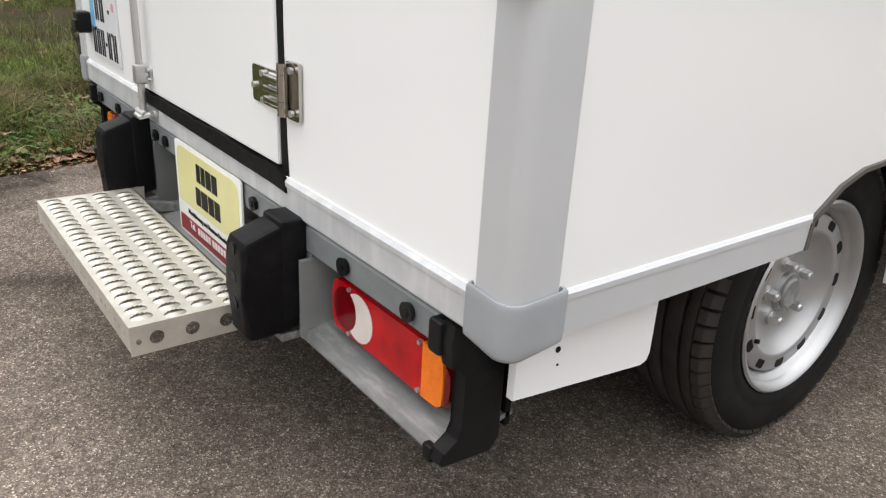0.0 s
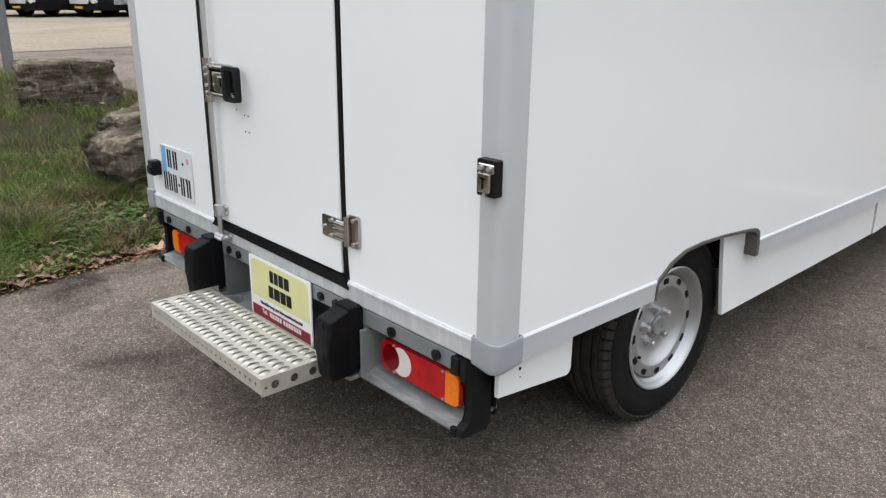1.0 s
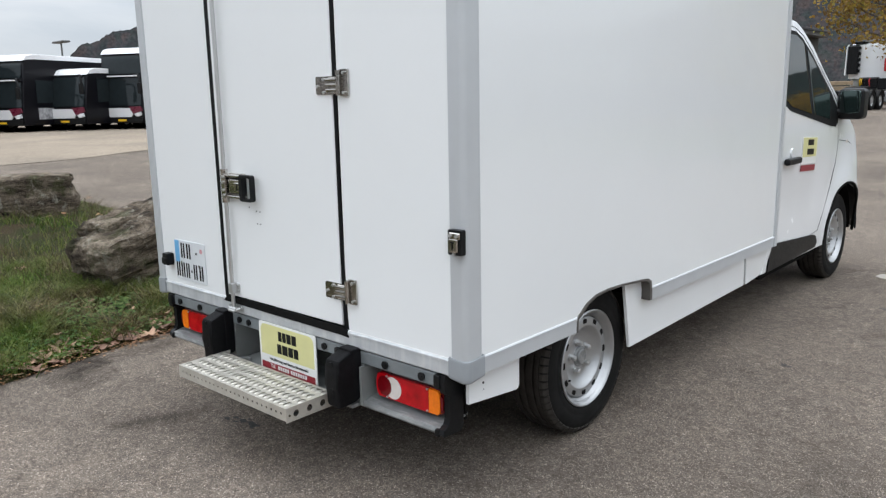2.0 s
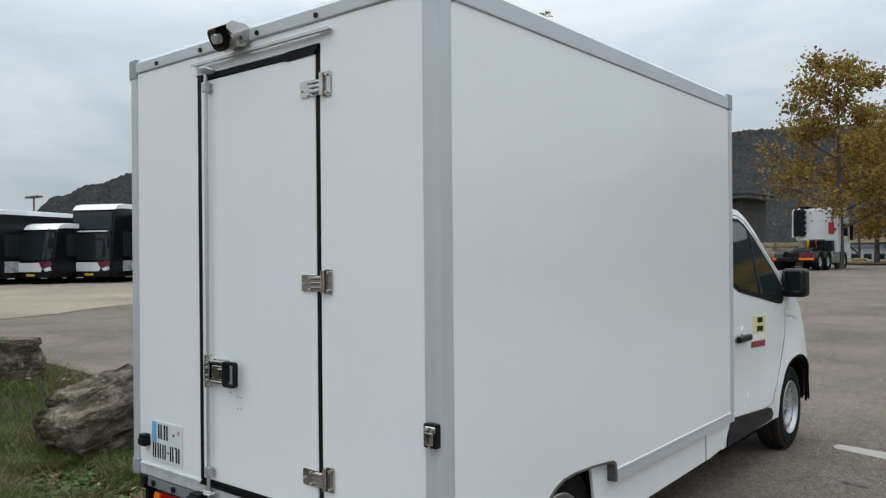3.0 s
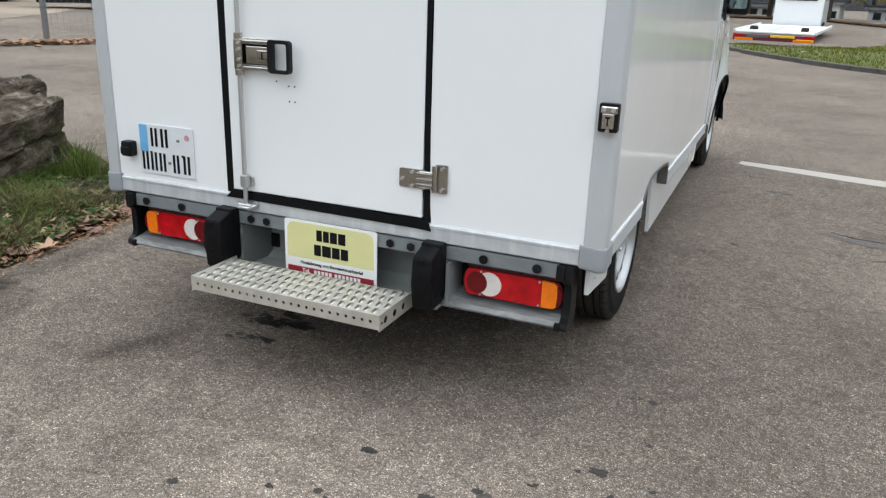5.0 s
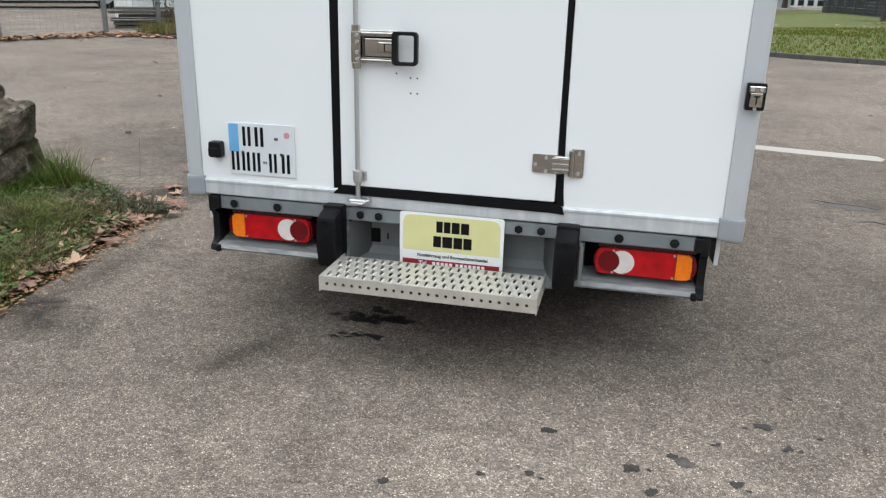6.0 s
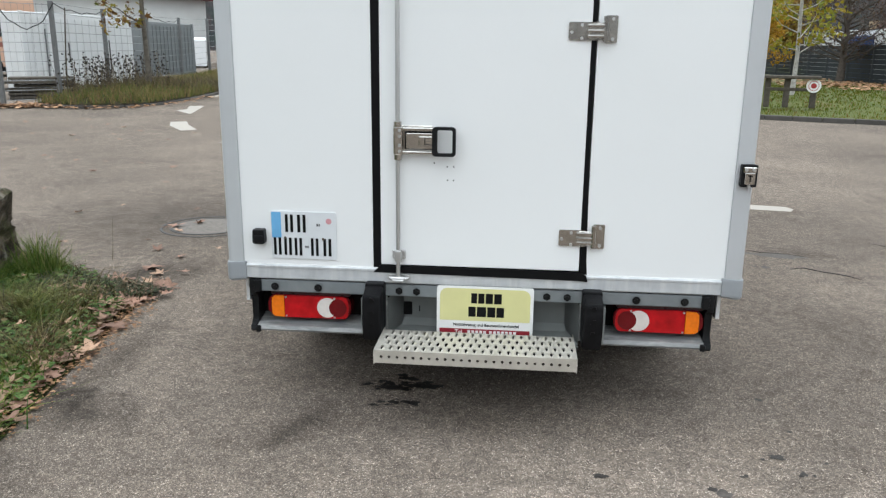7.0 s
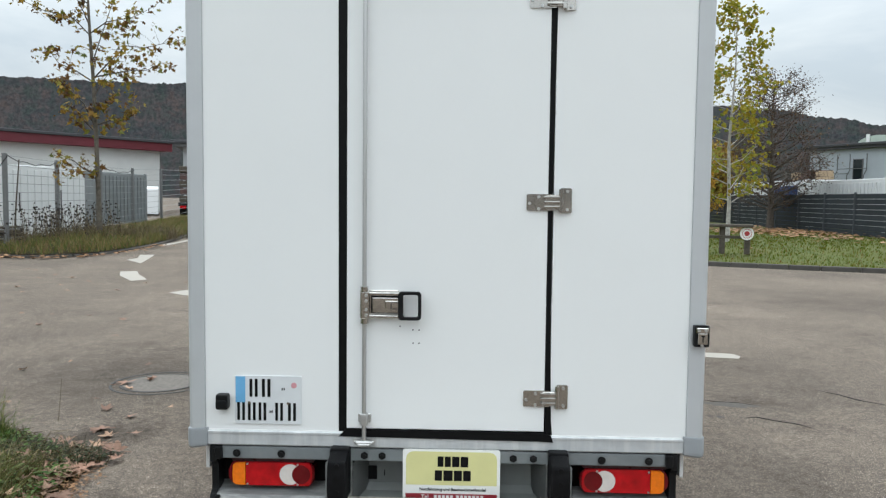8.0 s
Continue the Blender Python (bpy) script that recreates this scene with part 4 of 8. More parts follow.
paint_shape([(-9.5, 20.2), (-9.25, 20.3), (-9.6, 25.6), (-9.85, 25.5)], "worn white painted edge line")
paint_shape([(-1.12, 26.95), (-0.95, 26.80), (-0.62, 27.45), (-0.80, 27.60)], "worn white painted dash")

rnd = random.Random(4)


def blot(x, y, r, material, label, stretch=1.0, turn=0.0, lift=0.0022):
    bm = B()
    n = 34
    vs = []
    for k in range(n):
        a = k * math.tau / n
        rr = r * (0.75 + 0.45 * noise.noise(Vector((math.cos(a) * 1.6 + x * 7, math.sin(a) * 1.6 + y * 5, 0.3))) + rnd.uniform(-0.08, 0.08))
        u, v = rr * math.cos(a) * stretch, rr * math.sin(a)
        vs.append(bm.verts.new((x + u * math.cos(turn) - v * math.sin(turn), y + u * math.sin(turn) + v * math.cos(turn), lift)))
    bm.faces.new(vs)
    return solo("ground_stain", bm, material, label, "stain", kind="structure", smooth=0)


for x, y, r, st in [(0.485, -0.51, 0.035, 1.3), (0.90, -0.575, 0.05, 1.5), (1.16, -0.30, 0.04, 1.6), (1.22, -0.415, 0.03, 1.0), (0.744, -0.65, 0.045, 1.2), (1.04, -0.65, 0.032, 1.0), (0.458, -0.755, 0.03, 1.0), (0.318, -0.796, 0.022, 1.0), (1.008, -0.45, 0.018, 1.0), (1.277, -0.088, 0.02, 1.3), (1.33, -0.33, 0.016, 1.0), (1.24, 0.2, 0.028, 1.3), (0.8, -0.75, 0.03, 1.3), (1.60, 3.93, 0.10, 1.5), (1.368, 2.35, 0.04, 1.6), (1.94, 2.44, 0.06, 1.2), (0.06, -0.9, 0.025, 1.3)]:
    blot(x, y, r * 0.62, STAIN if r < 0.048 else FAINT, "small dark oil spot on the asphalt", st, rnd.uniform(-0.4, 0.4))
    for k in range(rnd.randint(1, 3)):
        blot(x + rnd.gauss(0, 0.6) * r * st, y + rnd.gauss(0, 0.35) * r, r * rnd.uniform(0.16, 0.38), STAIN, "small dark oil spot on the asphalt", rnd.uniform(1, 1.8), rnd.uniform(-0.5, 0.5), 0.0026 + 0.0003 * k)
ro = random.Random(12)
OIL_A, OIL_B = (-0.245, 0.16), (-0.385, 0.14)
for cx, cy, spread, n in ((OIL_A[0], OIL_A[1], 0.030, 18), (OIL_B[0], OIL_B[1], 0.040, 20), (-0.31, 0.21, 0.07, 9), (-0.36, -0.02, 0.05, 7)):
    for k in range(n):
        blot(cx + ro.gauss(0, spread), cy + ro.gauss(0, spread * 0.4), ro.uniform(0.008, 0.030), OIL, "black oil stain on the asphalt", ro.uniform(1.0, 2.2), ro.uniform(-0.4, 0.4), 0.0020 + 0.0002 * k)
blot(2.10, 2.80, 0.10, FAINT, "faint dark stain on the asphalt", 2.4, -0.2)
# hairline cracks
for pts in ([(2.10, 2.42), (2.2, 2.45), (2.31, 2.36), (2.42, 2.30), (2.5, 2.2)], [(1.9, 2.95), (2.05, 2.86), (2.2, 2.84), (2.33, 2.78)], [(3.0, 3.3), (3.12, 3.15), (3.2, 2.98), (3.4, 2.8)]):
    bm = B()
    tube(bm, [(x, y, 0.0) for x, y in pts], [0.002] + [0.006] * (len(pts) - 2) + [0.002], 5)
    solo("asphalt_crack", bm, OIL, "thin dark crack in the asphalt", "crack", kind="structure")

# manhole
hole = thing("manhole", "round cast-iron manhole set in the asphalt", "manhole", Matrix.Translation((-2.44, 3.14, 0.0)) @ Matrix.Scale(0.86, 4))
bm = B()
rings = []
for r, z in ((0.462, 0.0), (0.458, 0.006), (0.440, 0.006), (0.436, 0.0), (0.372, 0.0), (0.368, 0.007), (0.346, 0.007), (0.342, 0.0)):
    rings.append([bm.verts.new((r * math.cos(k * math.tau / 40), r * math.sin(k * math.tau / 40), z)) for k in range(40)])
for a, b in list(zip(rings, rings[1:]))[:3] + list(zip(rings, rings[1:]))[4:]:
    for k in range(40):
        bm.faces.new((a[k], a[(k + 1) % 40], b[(k + 1) % 40], b[k]))
part("rim", bm, IRON, hole)
bm = B()
cyl(bm, (0, 0, 0.001), (0, 0, 0.005), 0.342, 40)
part("cover", bm, mat("concrete_filled_cover", (0.135, 0.118, 0.102), 0.85, 0, 0.25, 26, 0.5, 120, stain=0.5, stain_col=(0.07, 0.062, 0.055), stain_scale=5), hole, "concrete-filled cover")

# ---------- the box lorry ----------
WR, WL, TOP, LOW, LEN = 1.050, 1.040, 2.678, 0.537, 3.02
lorry = thing("box_lorry", "white box-bodied delivery lorry with grey aluminium edges", "lorry")
POST = 0.066

# rear wall: two fixed panels and the door
for x0, x1, z0, z1 in ((-WL + POST, -0.424, 0.600, 2.605), (0.434, WR - POST, 0.600, 2.605)):
    bm = B()
    box(bm, x0, x1, 0.0, 0.05, z0, z1, 0.002, 1)
    part("rear_panel", bm, DOOR_WHITE, lorry)
bm = B()
box(bm, -0.424, 0.434, 0.004, 0.05, 2.515, 2.605)
part("door_header", bm, DOOR_WHITE, lorry)

bm = B()
box(bm, -0.392, 0.412, -0.006, 0.045, 0.616, 2.478, 0.004, 2)
door_leaf = part("rear_door", bm, DOOR_WHITE, lorry, "plain white rear door", 20)
for x, z in ((-0.175, 1.04), (-0.123, 1.026), (-0.098, 1.026), (-0.122, 0.972), (-0.098, 0.972)):
    bm = B()
    cyl(bm, (x, -0.0072, z), (x, -0.004, z), 0.0031, 10)
    part("screw_hole", bm, INK, door_leaf)

# black rubber seals round the door, uneven along the bottom
bm = B()
rs = random.Random(2)
prism(bm, [(-0.424, 0.585), (-0.392, 0.612), (-0.394, 2.48), (-0.428, 2.512)], "y", -0.0014, 0.01)
part("door_seal", bm, SEAL, lorry)
bm = B()
prism(bm, [(0.418, 0.612), (0.448, 0.578), (0.441, 0.66), (0.429, 1.12), (0.433, 2.0), (0.440, 2.515), (0.413, 2.48), (0.411, 2.0), (0.408, 1.12)], "y", -0.0014, 0.01)
part("door_seal", bm, SEAL, lorry)
bm = B()
upper = [(-0.392 + 0.806 * i / 24, 0.612 + 0.0035 * rs.uniform(-1, 1)) for i in range(25)]
prism(bm, [(-0.424, 0.583)] + [(0.40, 0.577), (0.450, 0.574), (0.442, 0.60)] + upper[::-1], "y", -0.011, 0.008)
part("door_seal", bm, SEAL, lorry)
bm = B()
prism(bm, [(-0.428, 2.512), (-0.392, 2.484), (0.20, 2.482), (0.24, 2.470), (0.412, 2.474), (0.440, 2.515), (0.25, 2.512), (0.19, 2.504)], "y", -0.010, 0.008)
part("door_seal", bm, SEAL, lorry)

# side, front and roof panels
arch = [(1.352, 0.602)]
arch += [(1.344, 0.632), (1.318, 0.648), (1.26, 0.655), (1.09, 0.669), (0.95, 0.674), (0.85, 0.668), (0.775, 0.645), (0.725, 0.612), (0.700, 0.598)]
side_outline = [(0.078, 0.598), (0.078, 2.60), (LEN - 0.03, 2.60), (LEN - 0.03, 0.598)] + arch
for s in (1, -1):
    W = WR if s > 0 else WL
    bm = B()
    prism(bm, side_outline, "x", s * (W - 0.004), s * (W - 0.055))
    part("side_panel", bm, PANEL, lorry, "glossy white side panel")
    # dark lip round the wheel opening
    bm = B()
    lip = [(1.355, 0.540), (1.354, 0.590)] + arch[1:] + [(0.697, 0.537)]
    inner = [(1.300, 0.540), (1.300, 0.590), (1.302, 0.606), (1.29, 0.622), (1.25, 0.634), (1.09, 0.649), (0.95, 0.653), (0.86, 0.648), (0.80, 0.628), (0.755, 0.595), (0.722, 0.575), (0.720, 0.537)]
    for wa, wb in ((W + 0.003, W - 0.075),):
        a0 = [bm.verts.new((s * wa, y, z)) for y, z in lip]
        a1 = [bm.verts.new((s * wb, y, z)) for y, z in lip]
        thin = [bm.verts.new((s * wa, y + (v - y) * 0.42, z + (w - z) * 0.42)) for (y, z), (v, w) in zip(lip, inner)]
        deep = [bm.verts.new((s * wb, y + (v - y) * 0.42, z + (w - z) * 0.42)) for (y, z), (v, w) in zip(lip, inner)]
        for r0, r1 in ((a0, a1), (thin, a0), (deep, thin)):
            for i in range(len(lip) - 1):
                bm.faces.new((r0[i], r0[i + 1], r1[i + 1], r1[i]))
    part("arch_lip", bm, mat("dark_arch_lip", (0.10, 0.092, 0.084), 0.5, 0.3), lorry) if s == 1 else part("arch_lip", bm, bpy.data.materials["dark_arch_lip"], lorry)
    # lower rails with a raised upper edge
    for y0, y1 in ((0.086, 0.708), (1.350, LEN - 0.005)):
        bm = B()
        prism(bm, [(s * (W + 0.000), LOW), (s * (W + 0.0005), LOW + 0.050), (s * (W + 0.0025), LOW + 0.0515), (s * (W + 0.0025), LOW + 0.060), (s * (W - 0.002), LOW + 0.064), (s * (W - 0.05), LOW + 0.064), (s * (W - 0.05), LOW)], "y", y0, y1)
        part("lower_rail", bm, TRIM, lorry, "", 14)
        bm = B()
        box(bm, s * (W - 0.0042), s * (W - 0.0022), y0, y1, LOW + 0.0632, LOW + 0.0652)
        part("sealant_bead", bm, SEALANT, lorry)
    bm = B()
    prism(bm, [(s * (W + 0.001), TOP - 0.095), (s * (W + 0.004), TOP - 0.09), (s * (W + 0.004), TOP - 0.02), (s * (W - 0.02), TOP + 0.004), (s * (W - 0.06), TOP), (s * (W - 0.06), TOP - 0.095)], "y", 0.06, LEN + 0.01)
    part("upper_rail", bm, TRIM, lorry, "", 14)
    # corner posts: broad rounded aluminium profile with a ridge
    prof = [(W - POST, 0.0), (W - POST + 0.003, -0.0055)]
    prof += [(W - 0.017 + 0.022 * math.sin(radians(a)), 0.0160 - 0.022 * math.cos(radians(a))) for a in range(0, 91, 9)]
    prof += [(W + 0.005, 0.073), (W + 0.002, 0.079), (W - 0.004, 0.080), (W - 0.04, 0.080), (W - POST, 0.045)]
    bm = B()
    prism(bm, [(s * x, y) for x, y in prof], "z", 0.600, TOP - 0.085)
    part("corner_post", bm, TRIM, lorry, "", 24)
    bm = B()
    prism(bm, [(s * (W - 0.002), LEN - 0.035), (s * (W + 0.005), LEN - 0.03), (s * (W + 0.005), LEN + 0.012), (s * (W - 0.03), LEN + 0.03), (s * (W - 0.06), LEN + 0.02), (s * (W - 0.06), LEN - 0.03)], "z", LOW, TOP - 0.085)
    part("front_post", bm, TRIM, lorry, "", 14)
    # plastic corner caps
    grow = 0.006
    cap = [(W - POST - 0.012, -0.004), (W - POST - 0.008, -0.0125)]
    cap += [(W - 0.016 + 0.028 * math.sin(radians(a)), 0.0155 - 0.028 * math.cos(radians(a))) for a in range(0, 91, 9)]
    cap += [(W + 0.012, 0.084), (W + 0.007, 0.092), (W - 0.03, 0.092), (W - POST, 0.05)]
    mx, my = W - 0.040, 0.040
    bm = B()

    def ring(z, shrink, droop=0.0):
        return [bm.verts.new((s * (x + (mx - x) * shrink), y + (my - y) * shrink, z + droop * (1 if (x < W - 0.05 or y > 0.08) else 0))) for x, y in cap]

    levels = [ring(0.5215, 0.16, 0.008), ring(0.5245, 0.06, 0.008), ring(0.531, 0.01, 0.005), ring(0.545, 0.0), ring(0.592, 0.0), ring(0.6005, 0.0, 0.004), ring(0.6045, 0.03, 0.004), ring(0.6045, 0.10, 0.004), ring(0.598, 0.14)]
    for r0, r1 in zip(levels, levels[1:]):
        for i in range(len(cap)):
            j = (i + 1) % len(cap)
            bm.faces.new((r0[i], r0[j], r1[j], r1[i]))
    bm.faces.new(levels[0])
    bm.faces.new(levels[-1])
    part("corner_cap", bm, CAP, lorry, "grey plastic corner cap", 55)
    bm = B()
    box(bm, s * (W - 0.07), s * (W + 0.008), -0.010, 0.11, TOP - 0.10, TOP + 0.008, 0.012, 3)
    part("top_cap", bm, CAP, lorry)
    bm = B()
    box(bm, s * (W - 0.07), s * (W + 0.008), LEN - 0.05, LEN + 0.03, TOP - 0.10, TOP + 0.008, 0.012, 3)
    part("top_cap", bm, CAP, lorry)
bm = B()
prism(bm, [(-0.004, LOW), (-0.007, LOW + 0.004), (-0.0065, 0.584), (-0.009, 0.586), (-0.009, 0.594), (-0.003, 0.600), (0.05, 0.600), (0.05, LOW)], "x", -WL + POST + 0.01, WR - POST - 0.01)
part("rear_sill_rail", bm, streak_mat("scuffed_aluminium_sill", (0.51, 0.525, 0.54), 0.42, 0.2, (0.66, 0.66, 0.65), (22.0, 22.0, 1.5), 0.5), lorry, "", 14)
bm = B()
box(bm, -WL + POST + 0.012, WR - POST - 0.012, -0.0030, 0.0, 0.5995, 0.6018)
part("sealant_bead", bm, SEALANT, lorry)
bm = B()
prism(bm, [(-0.002, 2.607), (-0.008, 2.612), (-0.009, TOP - 0.02), (0.012, TOP + 0.003), (0.06, TOP), (0.06, 2.607)], "x", -WL + POST, WR - POST)
part("rear_top_rail", bm, TRIM, lorry, "", 14)
for x in (-0.772, -0.389, 0.042, 0.426, 0.785):
    bm = B()
    cyl(bm, (x, -0.016, 2.629), (x, -0.006, 2.629), 0.011, 12)
    part("rubber_plug", bm, RUBBER, lorry)
bm = B()
box(bm, -0.44, 0.516, -0.026, -0.002, 2.556, 2.560, 0.001, 1)
box(bm, -0.44, 0.516, -0.028, -0.025, 2.552, 2.566, 0.001, 1)
part("drip_rail", bm, ROD_STEEL, lorry, "", 14)
bm = B()
box(bm, -WL + 0.04, WR - 0.04, 0.05, LEN, TOP - 0.05, TOP - 0.004)
part("roof_panel", bm, PANEL, lorry)
bm = B()
box(bm, -WL + 0.04, WR - 0.04, LEN - 0.03, LEN + 0.02, LOW, TOP - 0.055)
part("front_panel", bm, PANEL, lorry)
bm = B()
box(bm, -WL + 0.06, WR - 0.06, 0.055, 0.70, 0.540, 0.60)
box(bm, -WL + 0.06, WR - 0.06, 1.38, LEN - 0.04, 0.540, 0.60)
box(bm, -0.70, 0.70, 0.25, 4.2, 0.30, 0.53)
box(bm, -0.98, 0.98, 0.66, 1.40, 0.70, 0.72)
for s in (1, -1):
    box(bm, s * 0.70, s * 0.735, 0.50, 1.42, 0.35, 0.66)
cyl(bm, (-0.72, 0.96, 0.335), (0.72, 0.96, 0.335), 0.05, 12)
part("underframe", bm, UNDERBODY, lorry)

# white skirts below the rails
for s in (1, -1):
    bm = B()
    prism(bm, [(0.07, 0.413), (0.07, 0.59), (0.372, 0.59), (0.372, 0.402), (0.365, 0.388), (0.352, 0.384)], "x", s * 0.984, s * 0.999, 0.001)
    part("rear_skirt", bm, PANEL, lorry, "white lower skirt panel")
    for y, z in ((0.150, 0.474), (0.152, 0.448)):
        bm = B()
        cyl(bm, (s * 1.0005, y, z), (s * 0.993, y, z), 0.005 if z > 0.46 else 0.002, 10)
        part("screw_hole", bm, INK, lorry)
    bm = B()
    prism(bm, [(1.165, 0.66), (1.40, 0.66), (2.62, 0.59), (2.63, 0.352), (1.228, 0.328), (1.195, 0.50)], "x", s * 0.994, s * 1.009, 0.001)
    part("side_skirt", bm, PANEL, lorry, "white lower skirt panel")
    bm = B()
    prism(bm, [(2.64, 0.58), (3.03, 0.58), (3.03, 0.50), (2.94, 0.40), (2.87, 0.365), (2.66, 0.350)], "x", s * 0.992, s * 1.010, 0.001)
    part("front_skirt", bm, PANEL, lorry)
    bm = B()
    prism(bm, [(3.035, 0.54), (3.07, 0.54), (3.07, 0.50), (2.96, 0.36), (2.91, 0.365), (2.97, 0.44)], "x", s * 0.96, s * 1.012, 0.003)
    part("skirt_end", bm, CAR_WHITE, lorry)

# hinges
def hinge(z):
    h = part("hinge", prism(B(), rounded(0.108, 0.066, 0.006, 2, 0.3800, z - 0.008), "y", -0.0115, -0.0065), STAINLESS, lorry, "stainless steel strap hinge")
    bm = B()
    prism(bm, rounded(0.046, 0.098, 0.005, 2, 0.4820, z), "y", -0.0085, -0.002)
    part("fixed_leaf", bm, STAINLESS, h)
    bm = B()
    box(bm, 0.4010, 0.4660, -0.016, -0.011, z - 0.037, z + 0.022, 0.003, 1)
    part("raised_strap", bm, STAINLESS, h)
    for dz in (-0.026, -0.007, 0.012):
        bm = B()
        box(bm, 0.3940, 0.4580, -0.024, -0.015, z - 0.0055 + dz, z + 0.0055 + dz, 0.003, 2)
        part("strap_rib", bm, STAINLESS, h)
    bm = B()
    for a, b in ((-0.045, -0.020), (-0.019, 0.026), (0.027, 0.045)):
        cyl(bm, (0.4615, -0.017, z + a), (0.4615, -0.017, z + b), 0.0095, 14)
    part("hinge_barrel", bm, STAINLESS, h)
    for x, dz in ((0.3370, -0.012), (0.3740, 0.014), (0.3740, -0.034), (0.4870, 0.036), (0.4870, -0.036)):
        bm = B()
        cyl(bm, (x, -0.017, z + dz), (x, -0.010, z + dz), 0.0062, 10, 0.005)
        part("bolt", bm, ROD_STEEL, h)


for z in (0.762, 1.554, 2.346):
    hinge(z)

# door rod, its guides, and the lever handle
ROD_X = -0.317
bm = B()
cyl(bm, (ROD_X, -0.030, 0.560), (ROD_X, -0.030, 2.50), 0.0088, 20)
rod = part("locking_rod", bm, ROD_STEEL, lorry, "vertical steel locking rod")
for z in (0.662, 2.44):
    bm = B()
    box(bm, ROD_X - 0.027, ROD_X + 0.027, -0.012, -0.006, z - 0.019, z + 0.019, 0.003, 1)
    box(bm, ROD_X - 0.014, ROD_X + 0.014, -0.045, -0.010, z - 0.024, z + 0.024, 0.006, 2)
    for dx in (-0.020, 0.020):
        for dz in (-0.012, 0.012):
            cyl(bm, (ROD_X + dx, -0.019, z + dz), (ROD_X + dx, -0.010, z + dz), 0.005, 8)
    part("rod_guide", bm, ROD_STEEL, rod)
for z, d in ((0.568, 1), (2.515, -1)):
    bm = B()
    prism(bm, rounded(0.094, 0.024, 0.011, 4, ROD_X - 0.002, z), "y", -0.016, -0.008, 0.001)
    for dx in (-0.036, 0.036):
        cyl(bm, (ROD_X + dx, -0.026, z), (ROD_X + dx, -0.014, z), 0.0095, 12, 0.007)
    cyl(bm, (ROD_X - 0.03, -0.034, z - 0.002 * d), (ROD_X + 0.03, -0.034, z - 0.002 * d), 0.009, 10)
    tube(bm, [(ROD_X - 0.04, -0.02, z), (ROD_X - 0.018, -0.044, z - 0.010 * d), (ROD_X + 0.018, -0.044, z - 0.010 * d), (ROD_X + 0.04, -0.02, z)], 0.006, 8)
    part("rod_keeper", bm, ROD_STEEL, rod)
bm = B()
box(bm, -0.3380, -0.1800, -0.012, -0.006, 1.0700, 1.1860, 0.003, 1)
lever = part("lever_lock", bm, STAINLESS, lorry, "stainless lever lock with a black grip")
for z in (1.0760, 1.1680):
    bm = B()
    box(bm, -0.3300, -0.1740, -0.036, -0.010, z, z + 0.013, 0.005, 3)
    part("lock_rail", bm, STAINLESS, lever)
bm = B()
box(bm, -0.3330, -0.2960, -0.042, -0.010, 1.0720, 1.1840, 0.006, 2)
part("lock_hub", bm, STAINLESS, lever)
for z in (1.0880, 1.1110, 1.1460, 1.1690):
    bm = B()
    cyl(bm, (-0.3080, -0.048, z), (-0.3080, -0.040, z), 0.0062, 10, 0.005)
    part("bolt", bm, ROD_STEEL, lever)
bm = B()
box(bm, -0.2920, -0.1760, -0.020, -0.010, 1.0930, 1.1640, 0.003, 1)
part("lock_recess", bm, BLACK_PLASTIC, lever)
bm = B()
box(bm, -0.2860, -0.1780, -0.033, -0.018, 1.0970, 1.1600, 0.005, 3)
part("lock_cover", bm, STAINLESS, lever)
bm = B()
box(bm, -0.2340, -0.1680, -0.041, -0.031, 1.1100, 1.1480, 0.005, 3)
part("lock_plate", bm, STAINLESS, lever)
bm = B()
box(bm, -0.2080, -0.1710, -0.0435, -0.040, 1.1145, 1.1165)
box(bm, -0.2080, -0.1710, -0.0435, -0.040, 1.1415, 1.1435)
box(bm, -0.2100, -0.2070, -0.0435, -0.040, 1.1145, 1.1435)
part("key_flap_gap", bm, INK, lever)
grip = holed_plate(rounded(0.092, 0.114, 0.014, 4, -0.1340, 1.1280), [rounded(0.060, 0.090, 0.008, 4, -0.1305, 1.1280)], lambda x, z: (x, -0.050, z), (0, 0.020, 0))
part("grip", grip, BLACK_PLASTIC, lever)
for z in (1.064, 1.192):
    bm = B()
    cyl(bm, (ROD_X, -0.030, z - 0.010), (ROD_X, -0.030, z + 0.010), 0.016, 16)
    part("collar", bm, STAINLESS, lever)

# latch on the corner post
bm = B()
prism(bm, rounded(0.060, 0.086, 0.005, 2, 1.028, 1.022), "y", -0.030, -0.006, 0.002)
latch = part("corner_latch", bm, BLACK_PLASTIC, lorry, "black and chrome door holder")
bm = B()
box(bm, 1.009, 1.048, -0.042, -0.028, 0.990, 1.036, 0.004, 2)
part("latch_tongue", bm, STAINLESS, latch)
bm = B()
box(bm, 1.004, 1.054, -0.035, -0.028, 1.034, 1.056, 0.003, 1)
part("latch_top", bm, STAINLESS, latch)
bm = B()
box(bm, 1.0265, 1.0305, -0.0435, -0.040, 1.0, 1.026)
box(bm, 1.0205, 1.0365, -0.0435, -0.040, 1.022, 1.027)
part("latch_slot", bm, INK, latch)
for x in (1.014, 1.042):
    bm = B()
    cyl(bm, (x, -0.040, 1.046), (x, -0.034, 1.046), 0.006, 10)
    part("bolt", bm, ROD_STEEL, latch)
bm = B()
cyl(bm, (1.028, -0.036, 0.984), (1.028, -0.028, 0.984), 0.006, 10)
part("bolt", bm, ROD_STEEL, latch)

